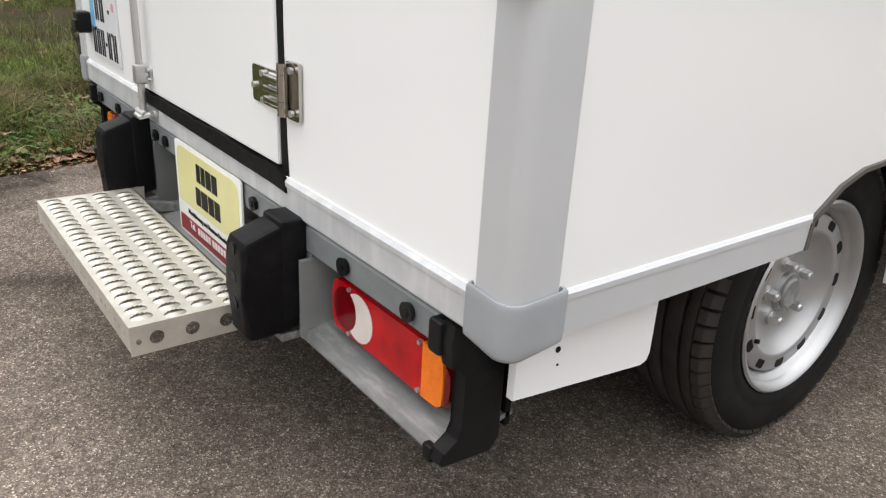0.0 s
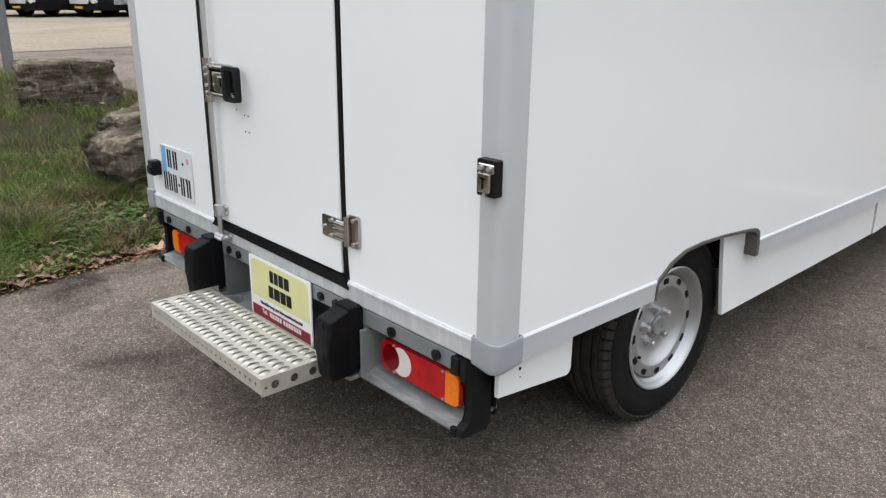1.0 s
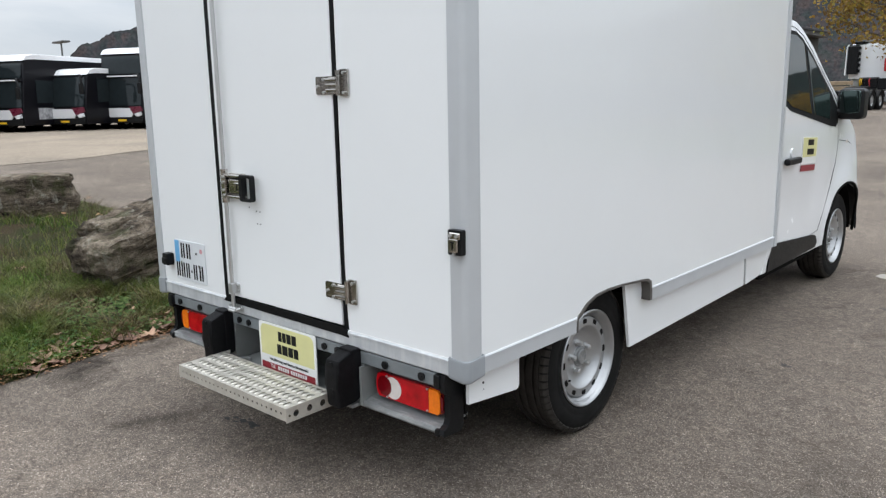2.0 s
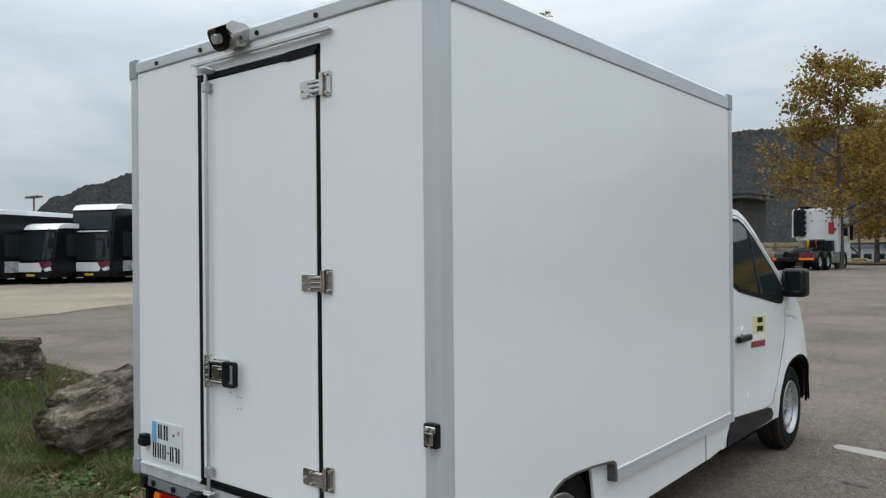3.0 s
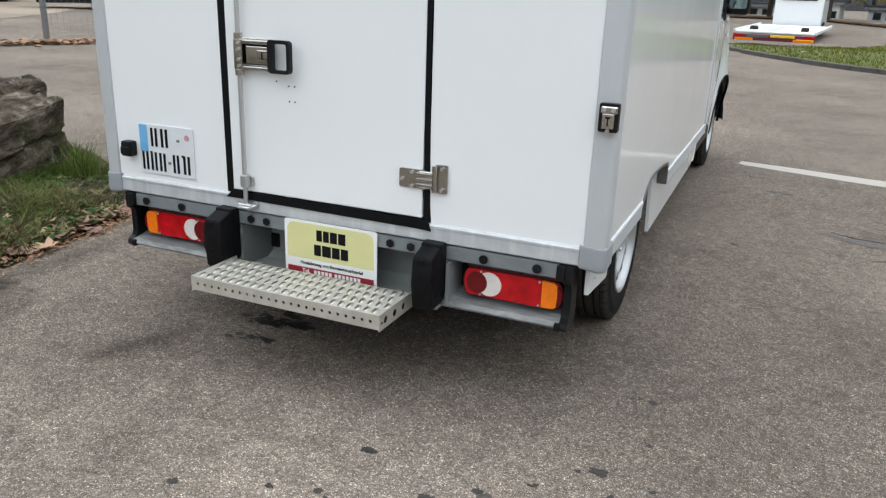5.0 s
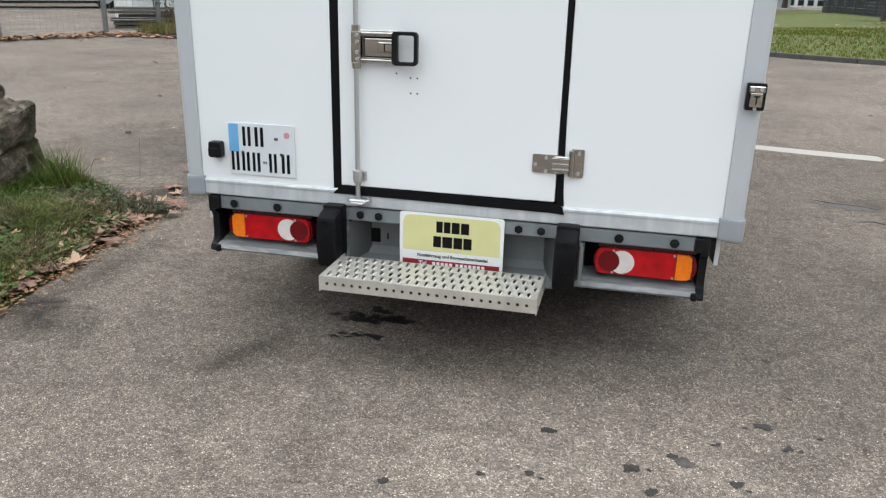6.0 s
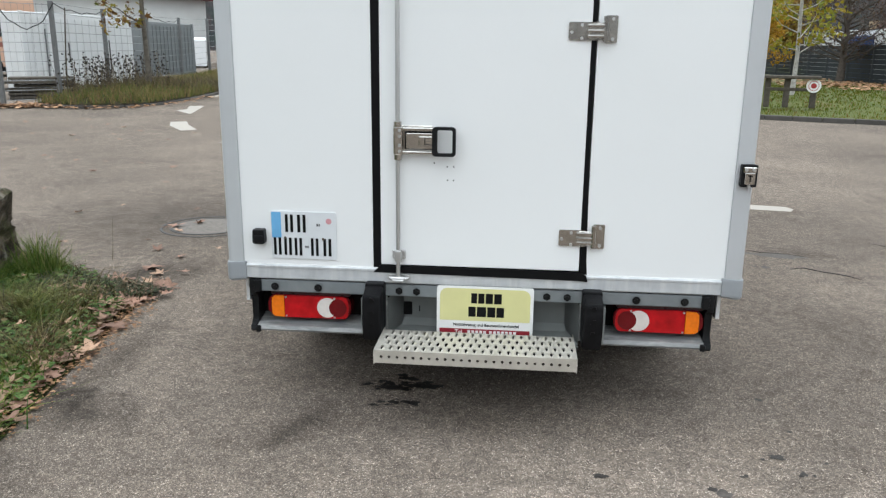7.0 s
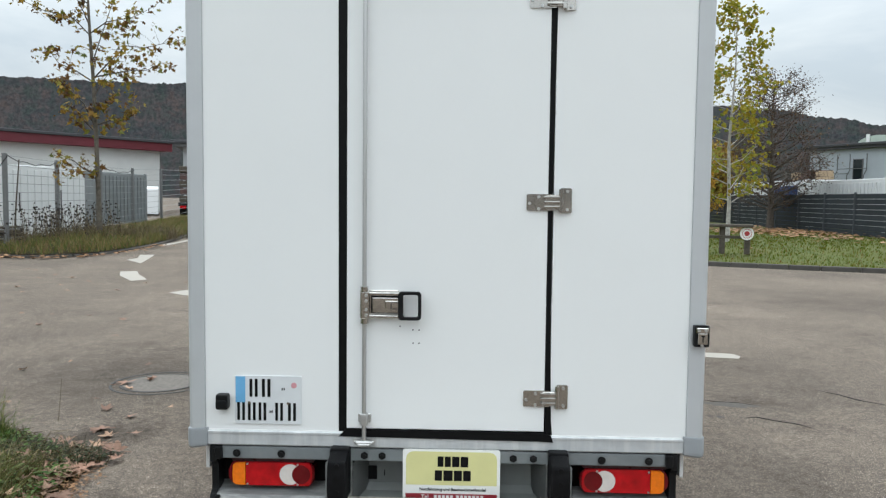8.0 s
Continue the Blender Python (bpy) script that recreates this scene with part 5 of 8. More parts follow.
# plate lamp, number plate as plain bars
bm = B()
prism(bm, rounded(0.050, 0.062, 0.008, 3, -0.897, 0.722), "y", -0.040, 0.0, 0.006)
box(bm, -0.920, -0.876, -0.046, -0.036, 0.698, 0.730, 0.004, 2)
part("plate_lamp", bm, BLACK_PLASTIC, lorry, "small black plate lamp")
bm = B()
PX, PZ = -0.714, 0.727
prism(bm, rounded(0.275, 0.200, 0.008, 3, PX, PZ), "y", -0.0055, -0.0005, 0.001)
plate = part("number_plate", bm, PLATE_WHITE, lorry, "white plate with plain black bars")
bm = B()
box(bm, PX - 0.134, PX - 0.094, -0.0066, -0.0050, PZ - 0.012, PZ + 0.096)
part("plate_stripe", bm, PLATE_BLUE, plate)
bm = B()
cyl(bm, (PX + 0.106, -0.0066, PZ + 0.062), (PX + 0.106, -0.005, PZ + 0.062), 0.012, 12)
part("plate_sticker", bm, PINK, plate)
for x0, z0, w in [(-0.060, 0.050, 0.036), (-0.008, 0.050, 0.038), (0.062, 0.046, 0.014), (-0.112, -0.048, 0.034), (-0.068, -0.048, 0.034), (-0.024, -0.048, 0.034), (0.012, -0.048, 0.014), (0.045, -0.048, 0.034), (0.098, -0.048, 0.036)]:
    bm = B()
    hh = 0.037 if w > 0.02 else 0.005
    for dx in (-1, 1):
        box(bm, PX + x0 + dx * w * 0.3 - w * 0.16, PX + x0 + dx * w * 0.3 + w * 0.16, -0.0070, -0.0052, PZ + z0 - hh, PZ + z0 + hh)
    part("plate_bar", bm, INK, plate)
for x, z in ((PX - 0.078, PZ - 0.012), (PX + 0.082, PZ - 0.013)):
    bm = B()
    cyl(bm, (x, -0.0085, z), (x, -0.005, z), 0.006, 10)
    part("plate_screw", bm, STAINLESS, plate)

# rear camera under a stainless hood
camera_pod = part("rear_camera_hood", prism(B(), [(-0.085, 2.667), (-0.05, 2.676), (0.004, 2.664), (0.004, 2.600), (-0.03, 2.574), (-0.066, 2.572)], "x", -0.163, -0.022, 0.010), STAINLESS, lorry, "steel-hooded reversing camera")
bm = B()
prism(bm, [(-0.124, 2.640), (-0.122, 2.656), (-0.100, 2.672), (-0.078, 2.674), (-0.062, 2.570), (-0.090, 2.576), (-0.112, 2.610)], "x", -0.167, -0.100, 0.008)
part("hood_face", bm, BLACK_PLASTIC, camera_pod)
bm = B()
cyl(bm, (-0.106, -0.126, 2.604), (-0.106, -0.098, 2.614), 0.022, 20)
part("camera_lens", bm, ROD_STEEL, camera_pod)
bm = B()
prism(bm, [(-0.122, 2.636), (-0.120, 2.660), (-0.098, 2.677), (-0.020, 2.672), (0.003, 2.664), (0.003, 2.600), (-0.040, 2.590), (-0.085, 2.612)], "x", -0.022, -0.016, 0.001)
prism(bm, [(-0.122, 2.656), (-0.120, 2.661), (-0.098, 2.678), (-0.020, 2.678), (-0.020, 2.672), (-0.098, 2.672)], "x", -0.170, -0.018, 0.001)
part("hood_cheek", bm, STAINLESS, camera_pod)

# ---------- rear under-run: beam, lamps, buffers ----------
bm = B()
prism(bm, [(0.004, 0.478), (0.0, 0.482), (0.0, 0.526), (0.004, 0.530), (0.10, 0.530), (0.10, 0.515), (0.016, 0.515), (0.016, 0.478)], "x", -0.93, 0.935)
beam = part("rear_beam", bm, BEAM, lorry, "grey painted rear beam")
for x in (-0.845, -0.66, -0.318, -0.245, 0.290, 0.372, 0.648, 0.838):
    bm = B()
    cyl(bm, (x, -0.009, 0.504), (x, 0.002, 0.504), 0.0165, 6 if abs(x) < 0.4 else 16, 0.013)
    cyl(bm, (x, -0.012, 0.504), (x, -0.008, 0.504), 0.007, 8)
    part("beam_bolt", bm, BLACK_PLASTIC, beam)
for s in (1, -1):
    bm = B()
    a, b = (0.500, 0.95) if s > 0 else (-0.95, -0.45)
    prism(bm, [(-0.012, 0.307), (-0.016, 0.315), (-0.010, 0.331), (0.12, 0.355), (0.12, 0.347), (0.0, 0.322), (0.0, 0.307)], "x", a, b)
    part("lower_shelf", bm, GALV, lorry, "scuffed galvanised under-run shelf")
    bm = B()
    box(bm, a, b, 0.105, 0.115, 0.33, 0.50)
    part("lamp_backing", bm, UNDERBODY, lorry)
    bm = B()
    e0 = 0.928 * s
    prism(bm, [(-0.016, 0.304), (-0.022, 0.313), (-0.016, 0.330), (0.012, 0.340), (0.020, 0.360), (0.020, 0.450), (0.010, 0.462), (-0.008, 0.466), (-0.012, 0.505), (-0.008, 0.533), (0.090, 0.533), (0.092, 0.32), (0.075, 0.298)], "x", e0, s * 0.956, 0.004)
    box(bm, s * 0.905, s * 0.935, -0.018, 0.02, 0.478, 0.531, 0.006, 2)
    box(bm, s * 0.912, s * 0.935, -0.024, 0.02, 0.300, 0.329, 0.006, 2)
    part("beam_end_cap", bm, BLACK_PLASTIC, lorry, "scuffed black plastic end cap")
    # inner upright beside the buffer
    u = 0.522 if s > 0 else -0.470
    bm = B()
    box(bm, u - 0.006, u + 0.006, -0.02, 0.11, 0.315, 0.47)
    part("upright", bm, TROUGH, lorry)
    # tail lamp: one rounded housing with its coloured lenses set in it
    lx0, lx1 = (0.566, 0.926) if s > 0 else (-0.888, -0.530)
    z0, z1 = 0.358, 0.460
    zc, zh = (z0 + z1) / 2, (z1 - z0) / 2

    def at(f):
        return lx0 + (lx1 - lx0) * f if s > 0 else lx1 - (lx1 - lx0) * f

    bm = B()
    prism(bm, rounded(lx1 - lx0, z1 - z0, 0.036, 6, (lx0 + lx1) / 2, zc), "y", 0.024, 0.10, 0.008)
    lamp = part("tail_lamp", bm, DARK_RED, lorry, "red, white and orange tail lamp")

    def lens(name, outline, material, lift=0.0):
        bmx = B()
        prism(bmx, outline, "y", 0.016 - lift, 0.030)
        return part(name, bmx, material, lamp, smooth=50)

    def disc_at(f, r, hgt):
        return [(at(f) + s * r * math.sin(radians(a)), zc + hgt * math.cos(radians(a))) for a in range(0, 360, 12)]

    bm = B()
    box(bm, lx0 + 0.012, lx1 - 0.004, 0.030, 0.10, z1 - 0.004, z1 + 0.0145, 0.003, 1)
    part("lamp_back", bm, TAIL_DARK, lamp)
    body = [(at(0.02 + 0.05 - 0.05 * math.sin(radians(a))), zc + zh * 0.93 * math.cos(radians(a))) for a in range(0, 181, 15)]
    lens("brake_lens", body + [(at(0.795), zc - zh * 0.95), (at(0.795), zc + zh * 0.95)], RED_LENS)
    lens("reversing_lens", disc_at(0.275, 0.045, zh * 0.86), WHITE_LENS, 0.001)
    lens("rear_fog_lens", disc_at(0.150, 0.038, zh * 0.78), DARK_RED, 0.0014)
    lens("indicator_lens", [(at(0.80), zc + zh * 0.93), (at(0.80), zc - zh * 0.93), (at(0.915), zc - zh * 0.90), (at(0.945), zc - zh * 0.72), (at(0.950), zc), (at(0.945), zc + zh * 0.72), (at(0.915), zc + zh * 0.90)], ORANGE_LENS, 0.002)
    lens("side_marker_lens", [(at(0.955), zc - zh * 0.66), (at(0.988), zc - zh * 0.40), (at(0.992), zc), (at(0.988), zc + zh * 0.40), (at(0.955), zc + zh * 0.66)], DARK_RED)
    for f, zz in ((0.19, z1 - 0.009), (0.775, z1 - 0.009), (0.19, z0 + 0.009), (0.775, z0 + 0.009)):
        bm = B()
        cyl(bm, (at(f), 0.012, zz), (at(f), 0.03, zz), 0.0042, 10)
        part("lamp_screw", bm, ROD_STEEL, lamp)
    # rubber buffers
    bx = 0.470 if s > 0 else -0.414
    bm = B()
    prism(bm, [(-0.119, 0.334), (-0.124, 0.412), (-0.123, 0.497), (-0.115, 0.514), (-0.056, 0.534), (-0.010, 0.541), (0.004, 0.534), (0.004, 0.338), (-0.040, 0.330), (-0.098, 0.321), (-0.113, 0.324)], "x", bx - 0.038, bx + 0.038, 0.011)
    buffer = part("rubber_buffer", bm, RUBBER, lorry, "worn black rubber bumper block")
    for zz in (0.407, 0.457, 0.511):
        bm = B()
        cyl(bm, (bx, -0.1245, zz - 0.015), (bx, -0.112, zz - 0.015), 0.011 if zz != 0.445 else 0.005, 14)
        part("buffer_hole", bm, INK, buffer)
    bm = B()
    box(bm, bx - 0.0400, bx + 0.0400, -0.050, 0.002, 0.346, 0.5440, 0.008, 2)
    part("buffer_joint", bm, RUBBER, buffer)
    bm = B()
    box(bm, bx - 0.047, bx + 0.047, 0.003, 0.012, 0.315, 0.476, 0.003, 1)
    box(bm, bx - 0.03, bx + 0.03, -0.05, 0.05, 0.302, 0.318, 0.003, 1)
    part("buffer_bracket", bm, GALV, buffer)

# recess behind the step
bm = B()
prism(bm, [(0.125, 0.50), (0.125, 0.345), (0.10, 0.318), (-0.02, 0.300), (-0.02, 0.292), (0.135, 0.305), (0.135, 0.50)], "x", -0.365, 0.425)
recess = part("bumper_recess", bm, TROUGH, lorry, "dusty grey bumper recess")
for s, xx in ((1, 0.425), (-1, -0.365)):
    bm = B()
    vs = [bm.verts.new(p) for p in ((xx, 0.0, 0.305), (xx, 0.0, 0.47), (xx - s * 0.05, 0.125, 0.50), (xx - s * 0.05, 0.125, 0.325))]
    bm.faces.new(vs)
    bmesh.ops.solidify(bm, geom=bm.faces[:], thickness=0.006)
    part("recess_cheek", bm, TROUGH, recess)
bm = B()
box(bm, -0.326, -0.280, 0.119, 0.127, 0.358, 0.416, 0.002, 1)
part("slot", bm, INK, recess)
bm = B()
box(bm, -0.250, -0.246, 0.119, 0.127, 0.375, 0.400)
part("slot", bm, INK, recess)

# ---------- step ----------
SX0, SX1, SY0, SY1, SZ = -0.375, 0.402, -0.292, -0.062, 0.354
HW = 0.0205
spots = []
for j in range(4):
    for i in range(23):
        x = SX0 + 0.030 + i * 0.0325 + (0.016 if j % 2 else 0.0)
        if x < SX1 - 0.012:
            spots.append((x, SY0 + 0.031 + j * 0.0555, j))
mouths = []
for x, y, j in spots:
    mouths.append([(x - 0.0068 * math.sin(math.pi * k / 8), y + HW * math.cos(math.pi * k / 8)) for k in range(16)])
bm = holed_plate([(SX0 + 0.003, SY0 + 0.003), (SX1 - 0.003, SY0 + 0.003), (SX1 - 0.003, SY1), (SX0 + 0.003, SY1)], mouths, lambda x, y: (x, y, SZ), (0, 0, -0.003))
tread = part("step_tread", bm, STEP_AL, lorry, "perforated non-slip aluminium step", 20)
# added black sheet, standing in for the shade seen through the tread's openings
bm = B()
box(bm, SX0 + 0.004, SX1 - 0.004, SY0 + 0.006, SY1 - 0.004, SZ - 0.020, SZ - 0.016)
part("tread_shade_sheet", bm, SEAL, tread)
bm = holed_plate([(SX0 + 0.003, SZ - 0.052), (SX1 - 0.003, SZ - 0.052), (SX1 - 0.003, SZ), (SX0 + 0.003, SZ)], [round_hole(SX0 + 0.03 + i * 0.031, SZ - 0.026, 0.0060, 10) for i in range(24)], lambda x, z: (x, SY0, z), (0, 0.003, 0))
part("step_front", bm, STEP_AL, lorry, "", 20)
for s in (SX0, SX1 - 0.003):
    bm = holed_plate([(SY0, SZ - 0.058), (SY1 + 0.03, SZ - 0.058), (SY1 + 0.03, SZ + 0.0005), (SY0, SZ + 0.0005)], [round_hole(yy, SZ - 0.030, 0.0135, 18) for yy in (-0.245, -0.180, -0.115)], lambda y, z: (s, y, z), (0.003, 0, 0))
    cheek = part("step_cheek", bm, STEP_AL, lorry, "", 20)
    bm = B()
    cyl(bm, (s - 0.003, SY0 + 0.014, SZ - 0.030), (s + 0.006, SY0 + 0.014, SZ - 0.030), 0.005, 10)
    part("bolt", bm, STAINLESS, cheek)
bm = B()
box(bm, SX0, SX1, SY1 - 0.003, SY1, SZ - 0.04, SZ)
part("step_back", bm, STEP_AL, lorry)
for xx in (SX0 + 0.08, SX1 - 0.08):
    bm = B()
    prism(bm, [(SY1, SZ - 0.040), (SY1, SZ - 0.012), (0.02, SZ - 0.030), (0.02, SZ - 0.050)], "x", xx - 0.014, xx + 0.014, 0.002)
    part("step_arm", bm, GALV, lorry)
# raised lips on both sides of each opening, cut into saw teeth along the top
bm = B()
TN = 16
arc = [(HW * math.cos(math.pi * k / TN), math.sin(math.pi * k / TN), k % 2) for k in range(TN + 1)]
for s in (1, -1):
    foot = [bm.verts.new((s * 0.0125 * w, u, -0.0002)) for u, w, q in arc]
    rise = [bm.verts.new((s * 0.0088 * w, u, 0.0034 * w)) for u, w, q in arc]
    crest = [bm.verts.new((s * (0.0058 if q else 0.0050) * w, u, (0.0068 if q else 0.0046) * w)) for u, w, q in arc]
    for r0, r1 in ((foot, rise), (rise, crest)):
        for k in range(TN):
            bm.faces.new((r0[k], r0[k + 1], r1[k + 1], r1[k]))
tooth_me = finish(bm, "tread_tooth", STEP_AL, 60)
for x, y, j in spots:
    worn = 0.3 if abs(x + 0.09) < 0.045 and j in (1, 2) else 1.0
    ob = new("tread_tooth", tooth_me)
    ob.parent = tread
    ob.location, ob.scale = (x, y, SZ), (1, 1, worn)

# ---------- sign board ----------
bm = B()
SGX = 0.039
prism(bm, rounded(0.398, 0.232, 0.010, 3, SGX, 0.420), "y", -0.009, -0.004, 0.0008)
board = solo("sign_board", bm, SIGN_WHITE, "white dealer sign with yellow field and maroon strip", "sign")
bm = B()
prism(bm, [(SGX - 0.186, 0.440)] + [(SGX - 0.186 + 0.03 - 0.03 * math.cos(radians(a)), 0.497 + 0.03 * math.sin(radians(a))) for a in (0, 30, 60, 90)] + [(SGX + 0.186 - 0.03 + 0.03 * math.sin(radians(a)), 0.497 + 0.03 * math.cos(radians(a))) for a in (0, 30, 60, 90)] + [(SGX + 0.186, 0.440), (SGX + 0.186, 0.388), (SGX - 0.186, 0.388)], "y", -0.0098, -0.0085)
part("yellow_field", bm, SIGN_YELLOW, board)
bm = B()
box(bm, SGX - 0.187, SGX + 0.187, -0.0098, -0.0085, 0.312, 0.352)
part("maroon_strip", bm, SIGN_RED, board)
for row_z, widths in ((0.486, (0.024, 0.025, 0.030, 0.031)), (0.428, (0.030, 0.038, 0.033, 0.031))):
    x = SGX + 0.006 - (sum(widths) + 0.005 * 3) / 2
    for w in widths:
        bm = B()
        box(bm, x, x + w, -0.0106, -0.0095, row_z - 0.0215, row_z + 0.0215)
        part("name_bar", bm, INK, board)
        x += w + 0.005
FACE = Matrix.Rotation(radians(90), 4, "X")
lettering("Nutzfahrzeug und Baumaschinenhandel", 0.0172, Matrix.Translation((SGX + 0.006, -0.0096, 0.370)) @ FACE, INK, board)
lettering("Tel.", 0.024, Matrix.Translation((SGX - 0.105, -0.0100, 0.338)) @ FACE, SIGN_WHITE, board)
x = SGX - 0.07
for k in range(12):
    if k == 5:
        x += 0.008
    bm = B()
    box(bm, x, x + 0.0115, -0.0106, -0.0095, 0.329, 0.346)
    part("number_bar", bm, SIGN_WHITE, board)
    x += 0.0165


# ---------- wheels ----------
def wheel(name, x, y, turn=0.0):
    """A steel wheel facing +x with tyre, slotted disc and nuts; x is the outer face of the tyre."""
    R, RR = 0.343, 0.212
    bm = B()
    prof = [(-0.20, 0.215), (-0.212, 0.25), (-0.216, 0.28), (-0.208, 0.312), (-0.196, 0.324), (-0.180, R - 0.011), (-0.03, R - 0.011), (-0.016, 0.324), (-0.004, 0.308), (0.0, 0.283), (-0.002, 0.262), (-0.004, 0.250), (-0.001, 0.240), (-0.006, 0.226), (-0.014, RR + 0.004), (-0.03, RR - 0.004)]
    lathe(bm, prof, (0, 0, 0), 96)
    root = part(name, bm, TYRE, lorry, "silver steel wheel with black tyre", 50)
    bm = B()
    for a, b in ((-0.178, -0.150), (-0.144, -0.112), (-0.106, -0.070), (-0.064, -0.040)):
        lathe(bm, [(a, R - 0.012), (a + 0.001, R - 0.001), (a + 0.003, R), (b - 0.003, R), (b - 0.001, R - 0.001), (b, R - 0.012)], (0, 0, 0), 96)
    part("tread_ribs", bm, TREAD, root)
    bm = B()
    blk = [(-0.036, R), (-0.020, R - 0.004), (-0.006, R - 0.022), (-0.010, R - 0.030), (-0.036, R - 0.012)]
    a0, a1 = -math.pi / 60 + 0.012, math.pi / 60 - 0.012
    lo = [bm.verts.new((u, r * math.cos(a0), r * math.sin(a0))) for u, r in blk]
    hi = [bm.verts.new((u, r * math.cos(a1), r * math.sin(a1))) for u, r in blk]
    bm.faces.new(lo)
    bm.faces.new(hi)
    for k in range(5):
        bm.faces.new((lo[k], lo[(k + 1) % 5], hi[(k + 1) % 5], hi[k]))
    block_me = finish(bm, "tread_block", TREAD, 0)
    for i in range(60):
        ob = new("tread_block", block_me)
        ob.parent = root
        ob.rotation_euler = (i * math.tau / 60, 0, 0)
    # rim
    bm = B()
    lathe(bm, [(-0.03, RR - 0.006), (-0.010, RR + 0.006), (-0.004, RR + 0.009), (0.0, RR + 0.004), (-0.004, RR - 0.004), (-0.018, RR - 0.012), (-0.026, RR - 0.014), (-0.030, RR - 0.022), (-0.042, RR - 0.026), (-0.055, RR - 0.030)], (0, 0, 0), 64)
    part("rim", bm, RIM, root, "silver steel rim", 60)
    rim = root
    bm = B()
    disc = [(-0.055, 0.186), (-0.036, 0.183), (-0.029, 0.179), (-0.026, 0.150), (-0.026, 0.144), (-0.029, 0.140), (-0.040, 0.130), (-0.053, 0.113), (-0.060, 0.092), (-0.061, 0.076), (-0.056, 0.052), (-0.050, 0.044), (-0.048, 0.040)]
    rg = lathe(bm, disc, (0, 0, 0), 64)
    bm.faces.new(rg[-1])
    part("disc", bm, RIM, rim, "", 60)
    for i in range(12):
        an = i * math.tau / 12 + turn
        bm = B()
        prism(bm, rounded(0.024, 0.031, 0.009, 4, 0.164, 0.0), "x", -0.0330, -0.0266)
        ob = part("vent_slot", bm, INK, rim)
        ob.rotation_euler = (an, 0, 0)
    bm = B()
    lathe(bm, [(-0.05, 0.037), (-0.040, 0.035), (-0.036, 0.030), (-0.036, 0.0005)], (0, 0, 0), 28)
    lathe(bm, [(-0.056, 0.050), (-0.048, 0.047), (-0.044, 0.042), (-0.044, 0.036)], (0, 0, 0), 28)
    part("hub", bm, GALV, rim)
    for i in range(5):
        an = i * math.tau / 5 + 0.5 + turn
        cy, cz = 0.064 * math.cos(an), 0.064 * math.sin(an)
        bm = B()
        cyl(bm, (-0.061, cy, cz), (-0.053, cy, cz), 0.0165, 16)
        cyl(bm, (-0.053, cy, cz), (-0.034, cy, cz), 0.0125, 6)
        cyl(bm, (-0.035, cy, cz), (-0.030, cy, cz), 0.0095, 12, 0.007)
        part("wheel_nut", bm, ROD_STEEL, rim)
    bm = B()
    cyl(bm, (-0.034, 0.0, 0.150), (-0.018, 0.0, 0.146), 0.005, 8)
    ob = part("valve", bm, RUBBER, rim)
    ob.rotation_euler = (2.1, 0, 0)
    bm = B()
    lathe(bm, [(-0.05, 0.20), (-0.18, 0.20), (-0.18, 0.02)], (0, 0, 0), 32)
    part("brake_drum", bm, UNDERBODY, rim)
    root.matrix_basis = Matrix.Translation((x, y, 0.343)) if x > 0 else Matrix.Translation((x, y, 0.343)) @ Matrix.Rotation(math.pi, 4, "Z")
    return root


wheel("rear_wheel", 0.968, 0.942)
wheel("rear_wheel", -0.950, 0.942, 0.3)
wheel("front_wheel", 0.958, 4.71, 0.2)
wheel("front_wheel", -0.958, 4.71, 0.5)
# ---------- cab ----------
AX, AZ, AR = 4.71, 0.335, 0.405


def cab_top(y):
    pts = [(3.03, 1.955), (3.45, 1.975), (3.72, 1.955), (3.85, 1.905), (4.03, 1.795), (4.21, 1.64), (4.36, 1.535), (4.50, 1.445), (4.66, 1.345), (4.90, 1.20), (5.12, 1.04), (5.32, 0.86), (5.42, 0.74)]
    for (a, u), (b, v) in zip(pts, pts[1:]):
        if y <= b:
            f = (y - a) / (b - a)
            return u + (v - u) * max(0, f)
    return pts[-1][1]


def cab_low(y):
    d = abs(y - AX)
    z = 0.335 if y < AX else 0.36
    if d < AR:
        z = max(z, AZ + 0.02 + math.sqrt(AR * AR - d * d) * 1.06)
    return z


def cab_x(y, z):
    x = 0.975
    x -= 0.018 * smooth_step(1.10, 0.72, z) * smooth_step(0.42, 0.72, z) * smooth_step(4.35, 3.9, y)
    if z > 1.22:
        x -= 0.17 * (z - 1.22) ** 1.25
    if y > 4.25:
        d = math.hypot(y - AX, z - AZ)
        x += 0.018 * smooth_step(0.62, 0.42, d) * smooth_step(4.25, 4.4, y)
    x += 0.038 * smooth_step(1.2, 0.85, z) * smooth_step(4.4, 4.8, y)
    if y > 4.92:
        x -= 0.46 * ((y - 4.92) / 0.6) ** 2.0
    if z < 0.42:
        x -= 0.25 * (0.42 - z) ** 1.5
    return x


